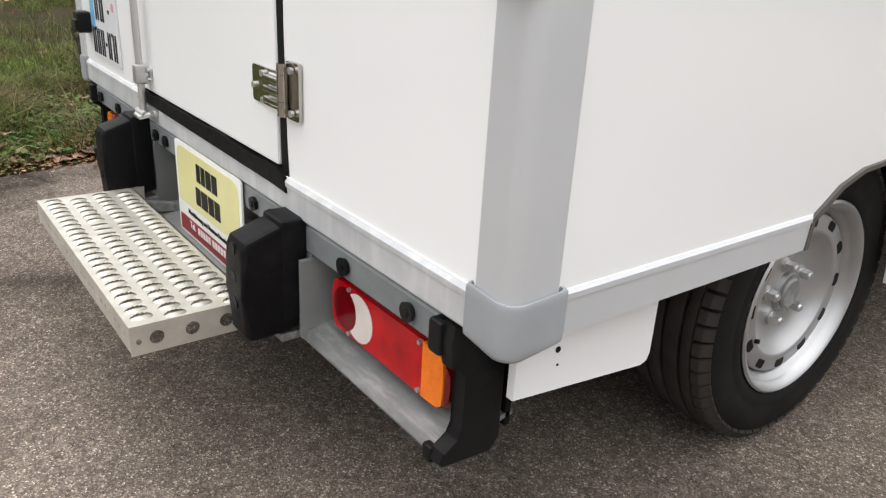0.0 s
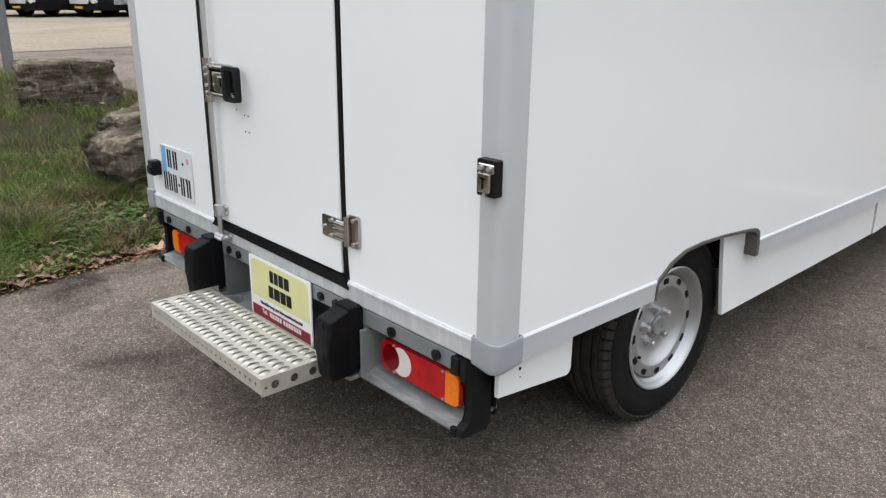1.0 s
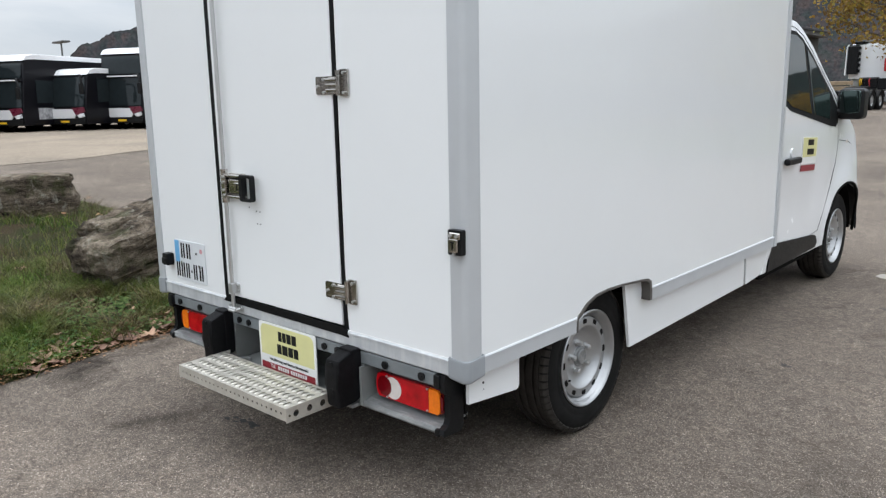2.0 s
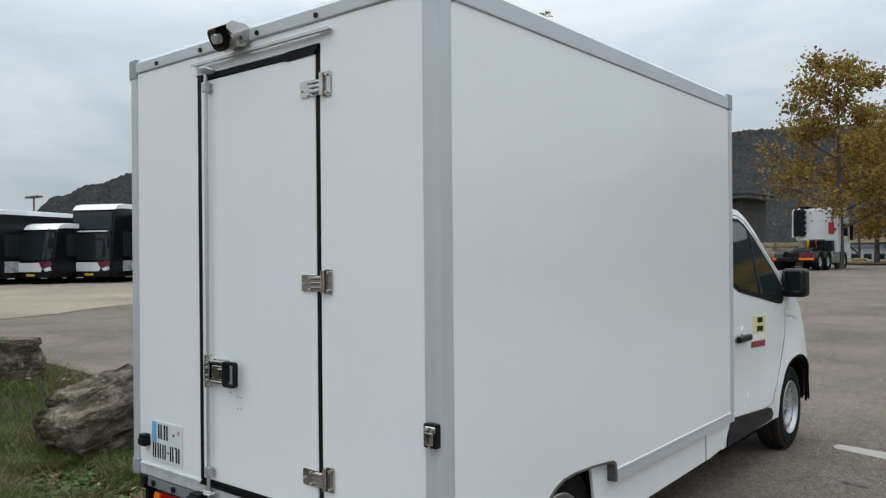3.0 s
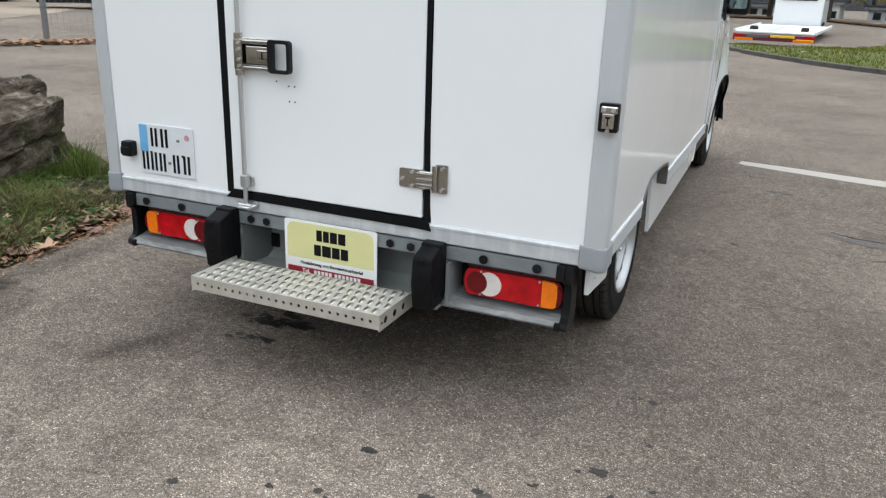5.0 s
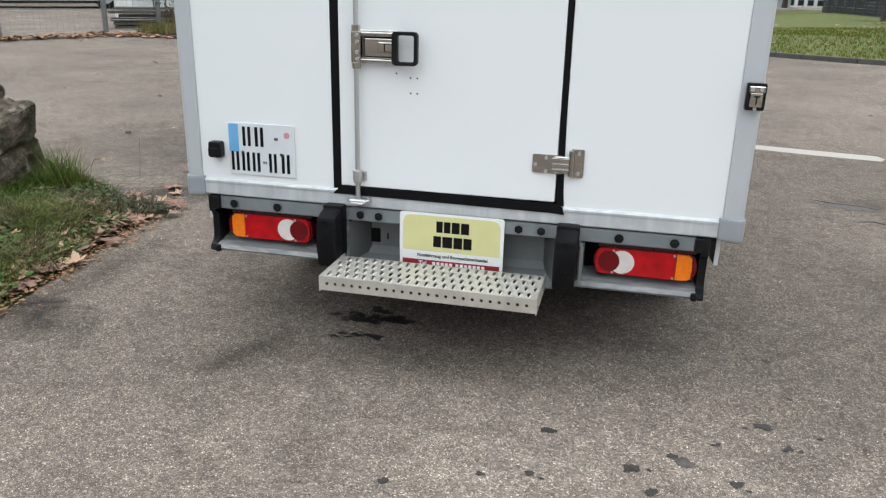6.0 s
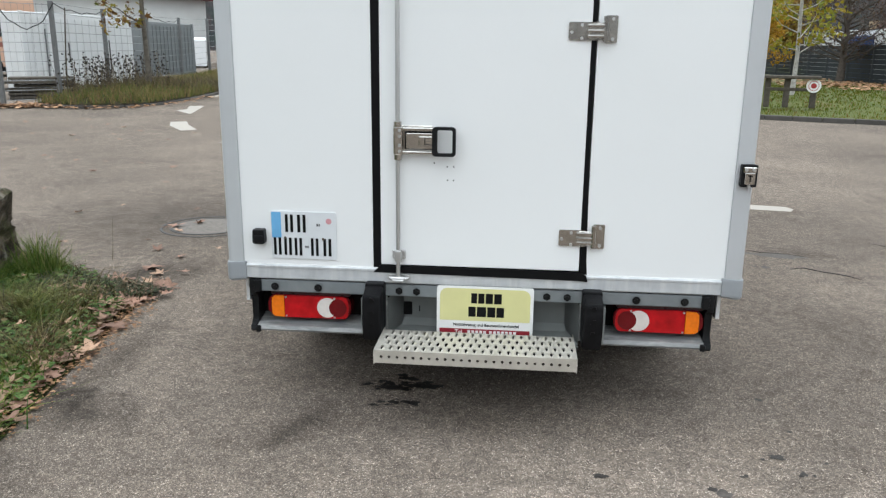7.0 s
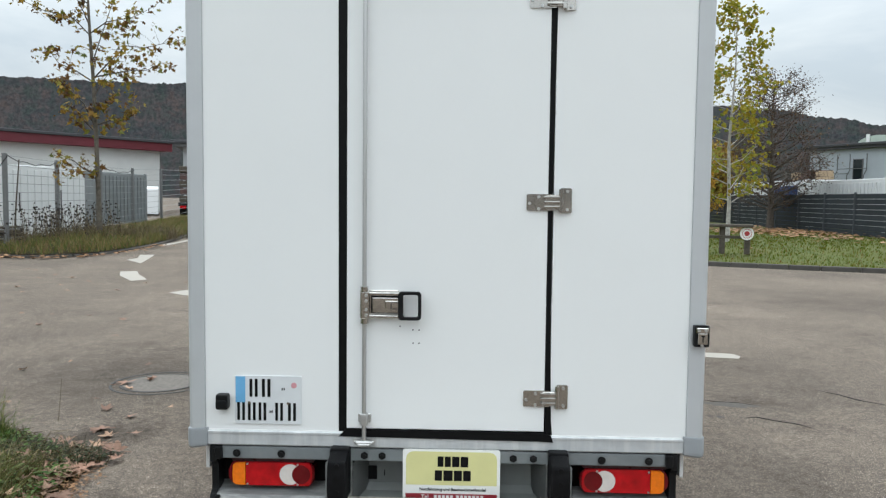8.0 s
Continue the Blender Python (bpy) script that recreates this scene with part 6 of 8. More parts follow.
ys = [3.03 + 0.05 * i for i in range(25)] + [AX - AR * math.cos(radians(a)) for a in range(0, 181, 6)] + [5.14, 5.20, 5.26, 5.32, 5.37, 5.42]
ys = sorted(y for y in ys if y < 4.28 or y >= AX - AR - 1e-6)
bm = B()
LV = 18
sides = []
for y in ys:
    lo, hi = cab_low(y), cab_top(y)
    row = []
    for k in range(LV + 1):
        z = lo + (hi - lo) * k / LV
        row.append((cab_x(y, z), y, z))
    # crown over to the middle
    xe, ze = row[-1][0], row[-1][2]
    row += [(xe - 0.03, y + 0.0, ze + 0.018), (xe - 0.10, y + 0.02, ze + 0.035), (xe * 0.5, y + 0.05, ze + 0.06), (0.0, y + 0.06, ze + 0.07)]
    full = row + [(-x, yy, z) for x, yy, z in reversed(row[:-1])]
    sides.append([bm.verts.new(p) for p in full])
for a, b in zip(sides, sides[1:]):
    for k in range(len(a) - 1):
        bm.faces.new((a[k], a[k + 1], b[k + 1], b[k]))
bm.faces.new(sides[-1])
bm.faces.new(sides[0])
part("cab_body", bm, CAR_WHITE, lorry, "white rounded van cab", 40)
bm = B()
for s in (1, -1):
    rows2 = [[bm.verts.new((s * w, AX + (AR + 0.01) * math.cos(radians(a)), AZ + 0.02 + (AR + 0.01) * 1.06 * math.sin(radians(a)))) for a in range(0, 181, 10)] for w in (0.95, 0.60)]
    for k in range(18):
        bm.faces.new((rows2[0][k], rows2[0][k + 1], rows2[1][k + 1], rows2[1][k]))
    bm.faces.new(rows2[1])
    tube(bm, [(s * (cab_x(AX + AR * math.cos(radians(a)), AZ + 0.02 + AR * 1.06 * math.sin(radians(a))) - 0.004), AX + (AR - 0.004) * math.cos(radians(a)), AZ + 0.02 + (AR - 0.004) * 1.06 * math.sin(radians(a))) for a in range(-2, 183, 8)], 0.012, 6)
box(bm, -0.9, 0.9, 3.2, 5.0, 0.26, 0.36)
part("wheel_arch_liner", bm, UNDERBODY, lorry)


def skin(name, outline, lift, material, s=1, step=0.05, label="", thick=0.004, parent=None):
    """A sheet that lies on the cab's flank; outline in y and z, filled by rows along y."""
    bmx = B()
    y0, y1 = min(p[0] for p in outline), max(p[0] for p in outline)
    n = max(2, round((y1 - y0) / step))
    rows = []
    for i in range(n + 1):
        y = y0 + (y1 - y0) * min(0.999, max(0.001, i / n))
        cuts = []
        for (a, u), (b, v) in zip(outline, outline[1:] + outline[:1]):
            if (a <= y < b) or (b <= y < a):
                cuts.append(u + (v - u) * (y - a) / (b - a))
        lo, hi = min(cuts), max(cuts)
        rows.append([bmx.verts.new((s * (cab_x(y, lo + (hi - lo) * k / 8) + lift), y, lo + (hi - lo) * k / 8)) for k in range(9)])
    for r0, r1 in zip(rows, rows[1:]):
        for k in range(8):
            bmx.faces.new((r0[k], r0[k + 1], r1[k + 1], r1[k]))
    made = bmesh.ops.extrude_face_region(bmx, geom=bmx.faces[:])["geom"]
    for v in made:
        if isinstance(v, bmesh.types.BMVert):
            v.co.x -= s * thick
    return part(name, bmx, material, parent or lorry, label, 50)


def groove(points, s, r=0.0022):
    bmx = B()
    tube(bmx, [(s * (cab_x(y, z) + 0.0), y, z) for y, z in points], r, 5)
    return part("door_gap", bmx, INK, lorry)


for s in (1, -1):
    surround = skin("window_surround", [(3.08, 1.90), (3.68, 1.89), (3.80, 1.85), (3.98, 1.74), (4.17, 1.595), (4.34, 1.475), (4.49, 1.335), (4.47, 1.26), (4.40, 1.225), (4.28, 1.235), (3.85, 1.30), (3.42, 1.365), (3.34, 1.40), (3.08, 1.42)], 0.004, SEAL, s, 0.03)
    skin("side_window", [(3.10, 1.872), (3.67, 1.862), (3.78, 1.825), (3.815, 1.80), (3.835, 1.335), (3.44, 1.392), (3.36, 1.43), (3.10, 1.445)], 0.008, DARK_GLASS, s, 0.02, "dark side window", parent=surround)
    skin("quarter_window", [(3.862, 1.775), (3.97, 1.705), (4.15, 1.565), (4.28, 1.47), (4.25, 1.285), (3.872, 1.335)], 0.008, DARK_GLASS, s, 0.02, "", parent=surround)
    groove([(3.26, 1.38), (3.245, 1.2), (3.24, 0.9), (3.245, 0.6), (3.27, 0.50), (3.4, 0.465), (3.9, 0.455), (4.15, 0.47), (4.26, 0.60), (4.34, 0.74), (4.47, 0.95), (4.50, 1.1), (4.47, 1.27)], s)
    groove([(3.10, 1.925), (3.68, 1.915), (3.83, 1.87), (4.0, 1.76), (4.19, 1.615), (4.37, 1.49), (4.52, 1.36)], s, 0.003)
    groove([(4.52, 1.12), (4.75, 1.10), (5.0, 1.0), (5.15, 0.9)], s, 0.003)
    skin("sill_trim", [(3.12, 0.50), (3.30, 0.505), (4.03, 0.455), (4.10, 0.435), (4.135, 0.385), (4.125, 0.35), (3.12, 0.335)], 0.010, BLACK_PLASTIC, s, 0.04, "black plastic sill trim", 0.012)
    skin("front_bumper", [(5.10, 0.68), (5.25, 0.72), (5.41, 0.68), (5.41, 0.37), (5.02, 0.37), (5.08, 0.5)], 0.010, BLACK_PLASTIC, s, 0.03, "", 0.012)
    bm = B()
    hx = cab_x(3.45, 1.03)
    box(bm, s * (hx + 0.004), s * (hx + 0.042), 3.30, 3.56, 1.015, 1.060, 0.014, 3)
    handle = part("door_handle", bm, BLACK_PLASTIC, lorry)
    bm = B()
    cyl(bm, (s * (hx - 0.002), 3.46, 1.085), (s * (hx + 0.010), 3.46, 1.085), 0.035, 20)
    part("handle_cup", bm, CAR_WHITE, handle)
    # side repeater
    bm = B()
    box(bm, s * (cab_x(4.72, 1.10) - 0.002), s * (cab_x(4.72, 1.10) + 0.006), 4.69, 4.74, 1.09, 1.112, 0.003, 1)
    part("side_repeater", bm, WHITE_LENS, lorry)
    # mirror
    bm = B()
    mx0, mx1 = s * 0.955, s * 1.140
    box(bm, mx0, mx1, 4.46, 4.62, 1.275, 1.505, 0.035, 4)
    mirror = part("door_mirror", bm, BLACK_PLASTIC, lorry, "black door mirror")
    bm = B()
    prism(bm, rounded(0.14, 0.165, 0.02, 3, s * 1.05, 1.405), "y", 4.452, 4.464, 0.002)
    part("mirror_glass", bm, MIRROR, mirror)
    bm = B()
    tube(bm, [(s * 0.93, 4.44, 1.34), (s * 0.98, 4.48, 1.33), (s * 1.02, 4.52, 1.32)], 0.028, 8)
    part("mirror_arm", bm, BLACK_PLASTIC, mirror)
    # dealer sticker
    st = skin("door_sticker", [(3.66, 1.185), (3.98, 1.17), (3.98, 0.985), (3.66, 0.995)], 0.004, SIGN_WHITE, s, 0.06, "small dealer sticker", 0.003)
    skin("sticker_yellow", [(3.67, 1.18), (3.97, 1.166), (3.97, 1.035), (3.67, 1.045)], 0.0055, SIGN_YELLOW, s, 0.06, "", 0.003, st)
    skin("sticker_bar", [(3.77, 1.162), (3.89, 1.156), (3.89, 1.117), (3.77, 1.122)], 0.0070, INK, s, 0.06, "", 0.003, st)
    skin("sticker_bar", [(3.76, 1.098), (3.90, 1.092), (3.90, 1.052), (3.76, 1.058)], 0.0070, INK, s, 0.06, "", 0.003, st)
    skin("sticker_strip", [(3.66, 0.990), (3.97, 0.975), (3.97, 0.935), (3.66, 0.948)], 0.0060, SIGN_RED, s, 0.06, "", 0.003, st)


# ---------- stones on the verge ----------
def boulder(name, m, size, seed, material, label, flat=0.35, cuts=7):
    bm = B()
    bmesh.ops.create_cube(bm, size=2.0)
    bmesh.ops.subdivide_edges(bm, edges=bm.edges[:], cuts=cuts, use_grid_fill=True)
    for v in bm.verts:
        p = v.co.copy()
        n = p.normalized()
        v.co = p.lerp(n * 1.25, 0.16)
        big = noise.noise(p * 0.9 + Vector((seed, 0, 0)))
        mid = noise.noise(p * 2.6 + Vector((0, seed, 0)))
        fine = noise.noise(p * 7.5 + Vector((0, 0, seed)))
        # bedding: each layer is set in or out by its own amount
        layer = math.floor((p.z + 0.22 * big + 0.10 * mid) * 3.1)
        shelf = noise.noise(Vector((layer * 3.7, seed, 2.0)))
        v.co += n * (0.16 * big + 0.12 * mid + 0.06 * fine)
        side = Vector((p.x, p.y, 0)).normalized() if abs(p.z) < 0.98 else Vector((0, 0, 0))
        v.co += side * flat * 0.26 * shelf
        v.co = Vector((v.co.x * size[0] / 2, v.co.y * size[1] / 2, v.co.z * size[2] / 2))
    return solo(name, bm, material, label, "boulder", m, "boulders on the verge", smooth=28)


boulder("boulder", pose(-3.24, 1.04, 0.21, 3, -10, 98), (0.90, 0.50, 0.68), 3.1, STONE, "weathered layered brown boulder in the verge grass", 0.9, 26)
boulder("boulder", pose(-3.56, 1.22, 0.28, -3, -8, 101), (0.98, 0.42, 0.70), 8.4, STONE, "dark upper slab of broken stone in the grass", 0.8, 24)
boulder("boulder", pose(-6.92, 1.50, 0.44, 0, 0, 70), (0.92, 0.52, 0.50), 6.2, STONE, "squared weathered stone block on the verge", 0.5, 18)
boulder("small_stone", pose(-3.16, 0.72, 0.37, 14, 0, 40), (0.14, 0.09, 0.05), 1.2, STONE_PALE, "pale broken stone lying on a boulder", 0.2, 6)
bm = B()
box(bm, -0.15, 0.15, -0.045, 0.045, 0, 0.03, 0.008, 2)
box(bm, -0.13, 0.13, -0.02, 0.03, 0.03, 0.045, 0.006, 1)
solo("plastic_strip", bm, ORANGE_TAPE, "orange plastic strip lying on the boulder", "strip", pose(-3.17, 1.36, 0.535, 3, -4, 60))


# ---------- fallen leaves ----------
def leaf_mesh(seed, material):
    rl = random.Random(seed)
    bm = B()
    tips = []
    lobes = [(-150, 0.30), (-132, 0.62), (-112, 0.50), (-98, 0.40), (-80, 0.72), (-62, 0.92), (-50, 0.66), (-30, 0.44), (-14, 0.80), (0, 1.08), (14, 0.80), (30, 0.44), (50, 0.66), (62, 0.92), (80, 0.72), (98, 0.40), (112, 0.50), (132, 0.62), (150, 0.30)]
    for a, r in lobes:
        r *= rl.uniform(0.86, 1.12)
        tips.append((r * math.cos(radians(a)), r * math.sin(radians(a))))
    mid = bm.verts.new((0, 0, 0.02))
    curl = rl.uniform(-0.1, 0.55)
    fold = rl.uniform(-0.3, 0.3)
    ring = [bm.verts.new((x, y, curl * (x * x * 0.5 + y * y) + fold * x * y + rl.uniform(-0.07, 0.08))) for x, y in tips]
    for a, b in zip(ring, ring[1:]):
        bm.faces.new((mid, a, b))
    tube(bm, [(0, 0, 0.02), (-0.5, 0.03, 0.03), (-0.95, 0.10, 0.10)], 0.02, 3)
    return finish(bm, "fallen_leaf", material, 50)


leaf_meshes = [leaf_mesh(i, DEAD_LEAF if i % 3 else DEAD_LEAF_PALE) for i in range(12)]
rl = random.Random(77)


def drop_leaf(x, y, r, z):
    ob = new("fallen_leaf", rl.choice(leaf_meshes))
    ob.location = (x, y, z + 0.012)
    ob.rotation_euler = (rl.uniform(-0.22, 0.22), rl.uniform(-0.22, 0.22), rl.uniform(0, math.tau))
    s = r * rl.choice((0.45, 0.6, 0.75, 0.9, 1.0, 1.2))
    ob.scale = (s, s * rl.uniform(0.65, 1.0), s)
    tagged(ob, "dry brown fallen leaf lying on the ground", "leaf", "fallen leaves")


far_leaves = []


def far_leaf(x, y, r, z):
    """A leaf too far off to be told apart; all of them go into one litter."""
    far_leaves.append((x, y, r * rl.uniform(0.6, 1.2), z + 0.01, rl.uniform(0, math.tau)))


edge_line = [(-1.80, -0.9), (-1.86, -0.4), (-1.92, 0.0), (-1.93, 0.35), (-1.98, 0.65), (-2.02, 1.0), (-2.12, 1.3)]
for i in range(135):
    t = rl.uniform(0, len(edge_line) - 1.001)
    if noise.noise(Vector((t * 2.3, 4.0, 0))) < -0.12 and rl.random() < 0.7:
        continue
    k = int(t)
    x = edge_line[k][0] + (edge_line[k + 1][0] - edge_line[k][0]) * (t - k) + rl.gauss(-0.11, 0.08)
    y = edge_line[k][1] + (edge_line[k + 1][1] - edge_line[k][1]) * (t - k) + rl.gauss(0, 0.08)
    drop_leaf(x, y, 0.088, verge_lie(x, y) + 0.006)
for i in range(64):
    x, y = rl.gauss(-2.24, 0.15), rl.gauss(1.22, 0.14)
    drop_leaf(x, y, 0.082, verge_lie(x, y) + 0.008)
for i in range(70):
    x, y = rl.uniform(-4.8, -2.1), rl.uniform(-1.6, 1.3)
    drop_leaf(x, y, 0.062, verge_lie(x, y) + 0.035)
for i in range(28):
    x, y = rl.uniform(-9.0, -2.3), rl.uniform(3.4, 12.0)
    drop_leaf(x, y, 0.060, lie(x, y))
for i in range(60):
    x, y = rl.uniform(-9.5, -4.5), rl.uniform(-1.5, 3.2)
    far_leaf(x, y, 0.06, verge_lie(x, y) + 0.05)
for x, y in [(-2.57, 3.26), (-2.55, 3.20), (-2.81, 3.80), (-2.60, 2.92), (-2.33, 1.82), (-2.20, 1.71), (-3.30, 2.43), (-2.07, 2.40), (-4.74, 6.54), (-8.7, 12.24), (-10.57, 11.56), (-9.04, 9.95), (-8.21, 9.58), (-6.16, 6.84), (-9.6, 11.5), (-9.04, 12.58), (-2.71, 2.58), (-3.58, 3.85), (3.45, 7.42), (-2.5, 2.3), (-2.25, 2.15), (-5.6, 9.2), (-4.2, 6.3), (-2.1, -0.55), (2.6, 14), (-6.4, 4.8), (-7.4, 5.6), (-8.3, 5.2), (-10.5, 6.6)]:
    drop_leaf(x, y, 0.055, lie(x, y))
for x, y, r in ((-2.56, 3.22, 0.12), (-2.72, 3.06, 0.09), (-2.30, 1.84, 0.08), (-3.32, 2.41, 0.08)):
    drop_leaf(x, y, r, lie(x, y) + 0.004)
kerb_foot = [(-11.9, 15.0), (-10.6, 14.8), (-9.5, 15.3), (-9.0, 16.6), (-9.2, 20.0)]
fence_foot = [(-14.0, 8.0), (-13.5, 10.4), (-13.1, 12.6), (-12.3, 15.0), (-11.6, 15.5)]
for line, count, wide, big in ((kerb_foot, 130, 0.16, 0.10), (fence_foot, 750, 0.20, 0.12), (fence_foot, 40, 0.7, 0.10)):
    for i in range(count):
        t = rl.uniform(0, len(line) - 1.001)
        k = int(t)
        x = line[k][0] + (line[k + 1][0] - line[k][0]) * (t - k) + rl.gauss(0.15 if wide > 0.5 else 0.0, wide)
        y = line[k][1] + (line[k + 1][1] - line[k][1]) * (t - k) + rl.gauss(0, wide)
        far_leaf(x, y, big, lie(x, y) + rl.uniform(0.0, 0.06))
for i in range(22):
    far_leaf(rl.uniform(-1, 9), rl.uniform(17.5, 22), 0.09, 0.20)
scatter = B()
for x, y, r, z, a in far_leaves:
    vs = [scatter.verts.new((x + r * math.cos(a + b) * q, y + r * math.sin(a + b) * q, z + rl.uniform(0, 0.4) * r)) for b, q in ((0, 1.0), (0.7, 0.5), (1.3, 0.9), (2.3, 0.45), (3.1, 0.7), (4.0, 0.45), (5.0, 0.9), (5.6, 0.5))]
    scatter.faces.new(vs)
rv = random.Random(41)
for _ in range(420):
    x, y = rv.uniform(-10.5, -3.4), rv.uniform(-3.0, 3.4)
    if inside(verge_loop, x, y) and noise.noise(Vector((x * 1.1, y * 1.1, 4.0))) > -0.15:
        far_leaf(x, y, rv.uniform(0.045, 0.085), verge_lie(x, y) + rv.uniform(0.03, 0.07))
rv = random.Random(43)
crumbs = B()
for _ in range(1500):
    t = rv.uniform(0, len(edge_line) - 1.001)
    k = int(t)
    x = edge_line[k][0] + (edge_line[k + 1][0] - edge_line[k][0]) * (t - k) + rv.gauss(-0.03, 0.07)
    y = edge_line[k][1] + (edge_line[k + 1][1] - edge_line[k][1]) * (t - k) + rv.gauss(0, 0.05)
    z = verge_lie(x, y) + rv.uniform(0.002, 0.012)
    r, a = rv.uniform(0.004, 0.018), rv.uniform(0, math.tau)
    vs = [crumbs.verts.new((x + r * q * math.cos(a + b), y + r * q * math.sin(a + b), z + rv.uniform(0, 0.4) * r)) for b, q in ((0, 1.0), (1.2, 0.45), (2.6, 0.8), (3.6, 0.5), (5.0, 0.7))]
    crumbs.faces.new(vs)
solo("leaf_crumbs", crumbs, LEAF_LITTER, "crumbled dry leaves along the verge edge", "leaf litter", kind="stuff")
solo("far_leaf_litter", scatter, LEAF_LITTER, "scattered dry leaves along the far kerbs", "leaf litter", kind="stuff")
leaf_carpet = B()
for i in range(900):
    x, y = rl.gauss(12.6, 1.2), rl.gauss(29.0, 3.2)
    z = lawn_lie(x, y) + 0.08 if inside(lawn_loop, x, y) else 0.2
    a = rl.uniform(0, math.tau)
    vs = [leaf_carpet.verts.new((x + 0.10 * math.cos(a + k * math.tau / 4), y + 0.10 * math.sin(a + k * math.tau / 4), z + rl.uniform(0, 0.05))) for k in range(4)]
    leaf_carpet.faces.new(vs)
solo("leaf_litter", leaf_carpet, LEAF_LITTER, "orange-brown leaf litter under the far tree", "leaf litter", kind="stuff")


# ---------- trees ----------
def tree(m, height, trunk_r, crown_r, crown_low, leaf_count, leaf_size, bark, leaves, label, seed, limbs=13, spread=1.0, lean=(0, 0), twigs=5, pointed=0.5):
    rt = random.Random(seed)
    root = thing("tree", label, "tree", m)
    bm = B()
    top = Vector((lean[0], lean[1], height))
    path = [Vector((0, 0, -0.05)), Vector((0.03, 0.02, height * 0.15)), Vector((lean[0] * 0.3 + rt.gauss(0, 0.06), lean[1] * 0.3, height * 0.4)), Vector((lean[0] * 0.6, lean[1] * 0.6 + rt.gauss(0, 0.08), height * 0.7)), top]
    tube(bm, path, [trunk_r * 1.35, trunk_r, trunk_r * 0.75, trunk_r * 0.42, trunk_r * 0.10], 9)
    part("trunk", bm, bark, root, smooth=60)
    tips = []
    bm = B()

    def along(t):
        f = t * (len(path) - 1)
        k = min(len(path) - 2, int(f))
        return path[k].lerp(path[k + 1], f - k)

    for i in range(limbs):
        f = crown_low / height + (0.97 - crown_low / height) * (i + rt.random() * 0.6) / limbs
        a = i * 2.399 + rt.uniform(-0.4, 0.4)
        base = along(f)
        g = (f - crown_low / height) / (1 - crown_low / height)
        reach = crown_r * spread * ((1 - g) ** pointed) * (0.55 + 0.45 * min(1, g * 4 + 0.3)) * rt.uniform(0.75, 1.15)
        rise = reach * rt.uniform(0.25, 0.75)
        mid = base + Vector((math.cos(a) * reach * 0.5, math.sin(a) * reach * 0.5, rise * 0.35 + rt.gauss(0, 0.05)))
        end = base + Vector((math.cos(a) * reach, math.sin(a) * reach, rise))
        r0 = trunk_r * 0.38 * (1 - 0.6 * g)
        tube(bm, [base, mid, end], [r0, r0 * 0.6, r0 * 0.15], 5)
        tips += [mid.lerp(end, u) for u in (0.15, 0.35, 0.55, 0.75, 0.9, 1.0)]
        if twigs:
            for q in range(twigs):
                u = rt.uniform(0.2, 1.0)
                p = mid.lerp(end, u)
                d = Vector((rt.gauss(0, 1), rt.gauss(0, 1), rt.gauss(0.4, 0.6))).normalized() * reach * rt.uniform(0.18, 0.42)
                tube(bm, [p, p + d * 0.55 + Vector((0, 0, 0.02)), p + d], [r0 * 0.28, r0 * 0.2, r0 * 0.06], 3)
                tips += [p + d * 0.5, p + d * 0.8, p + d]
    part("branchwork", bm, bark, root, smooth=60)
    vs, fs = [], []
    for i in range(leaf_count):
        p = rt.choice(tips) + Vector((rt.gauss(0, 1), rt.gauss(0, 1), rt.gauss(-0.15, 0.8))) * crown_r * 0.085
        d = Vector((rt.gauss(0, 1), rt.gauss(0, 1), rt.gauss(-0.2, 0.8))).normalized()
        s = d.orthogonal().normalized()
        s = Matrix.Rotation(rt.uniform(0, math.tau), 3, d) @ s
        ls = leaf_size * rt.uniform(0.6, 1.3)
        k = len(vs)
        up_ = d.cross(s) * ls * rt.uniform(0.05, 0.25)
        vs += [p, p + d * ls * 0.25 + s * ls * 0.40 + up_, p + d * ls * 0.70 + s * ls * 0.30 + up_, p + d * ls, p + d * ls * 0.62 - s * ls * 0.36 + up_, p + d * ls * 0.22 - s * ls * 0.34 + up_]
        fs += [(k, k + 1, k + 2, k + 3), (k, k + 3, k + 4, k + 5)]
    me = bpy.data.meshes.new("crown")
    me.from_pydata(vs, [], fs)
    me.materials.append(leaves)
    crown = new("crown", me)
    crown.parent = root
    return root


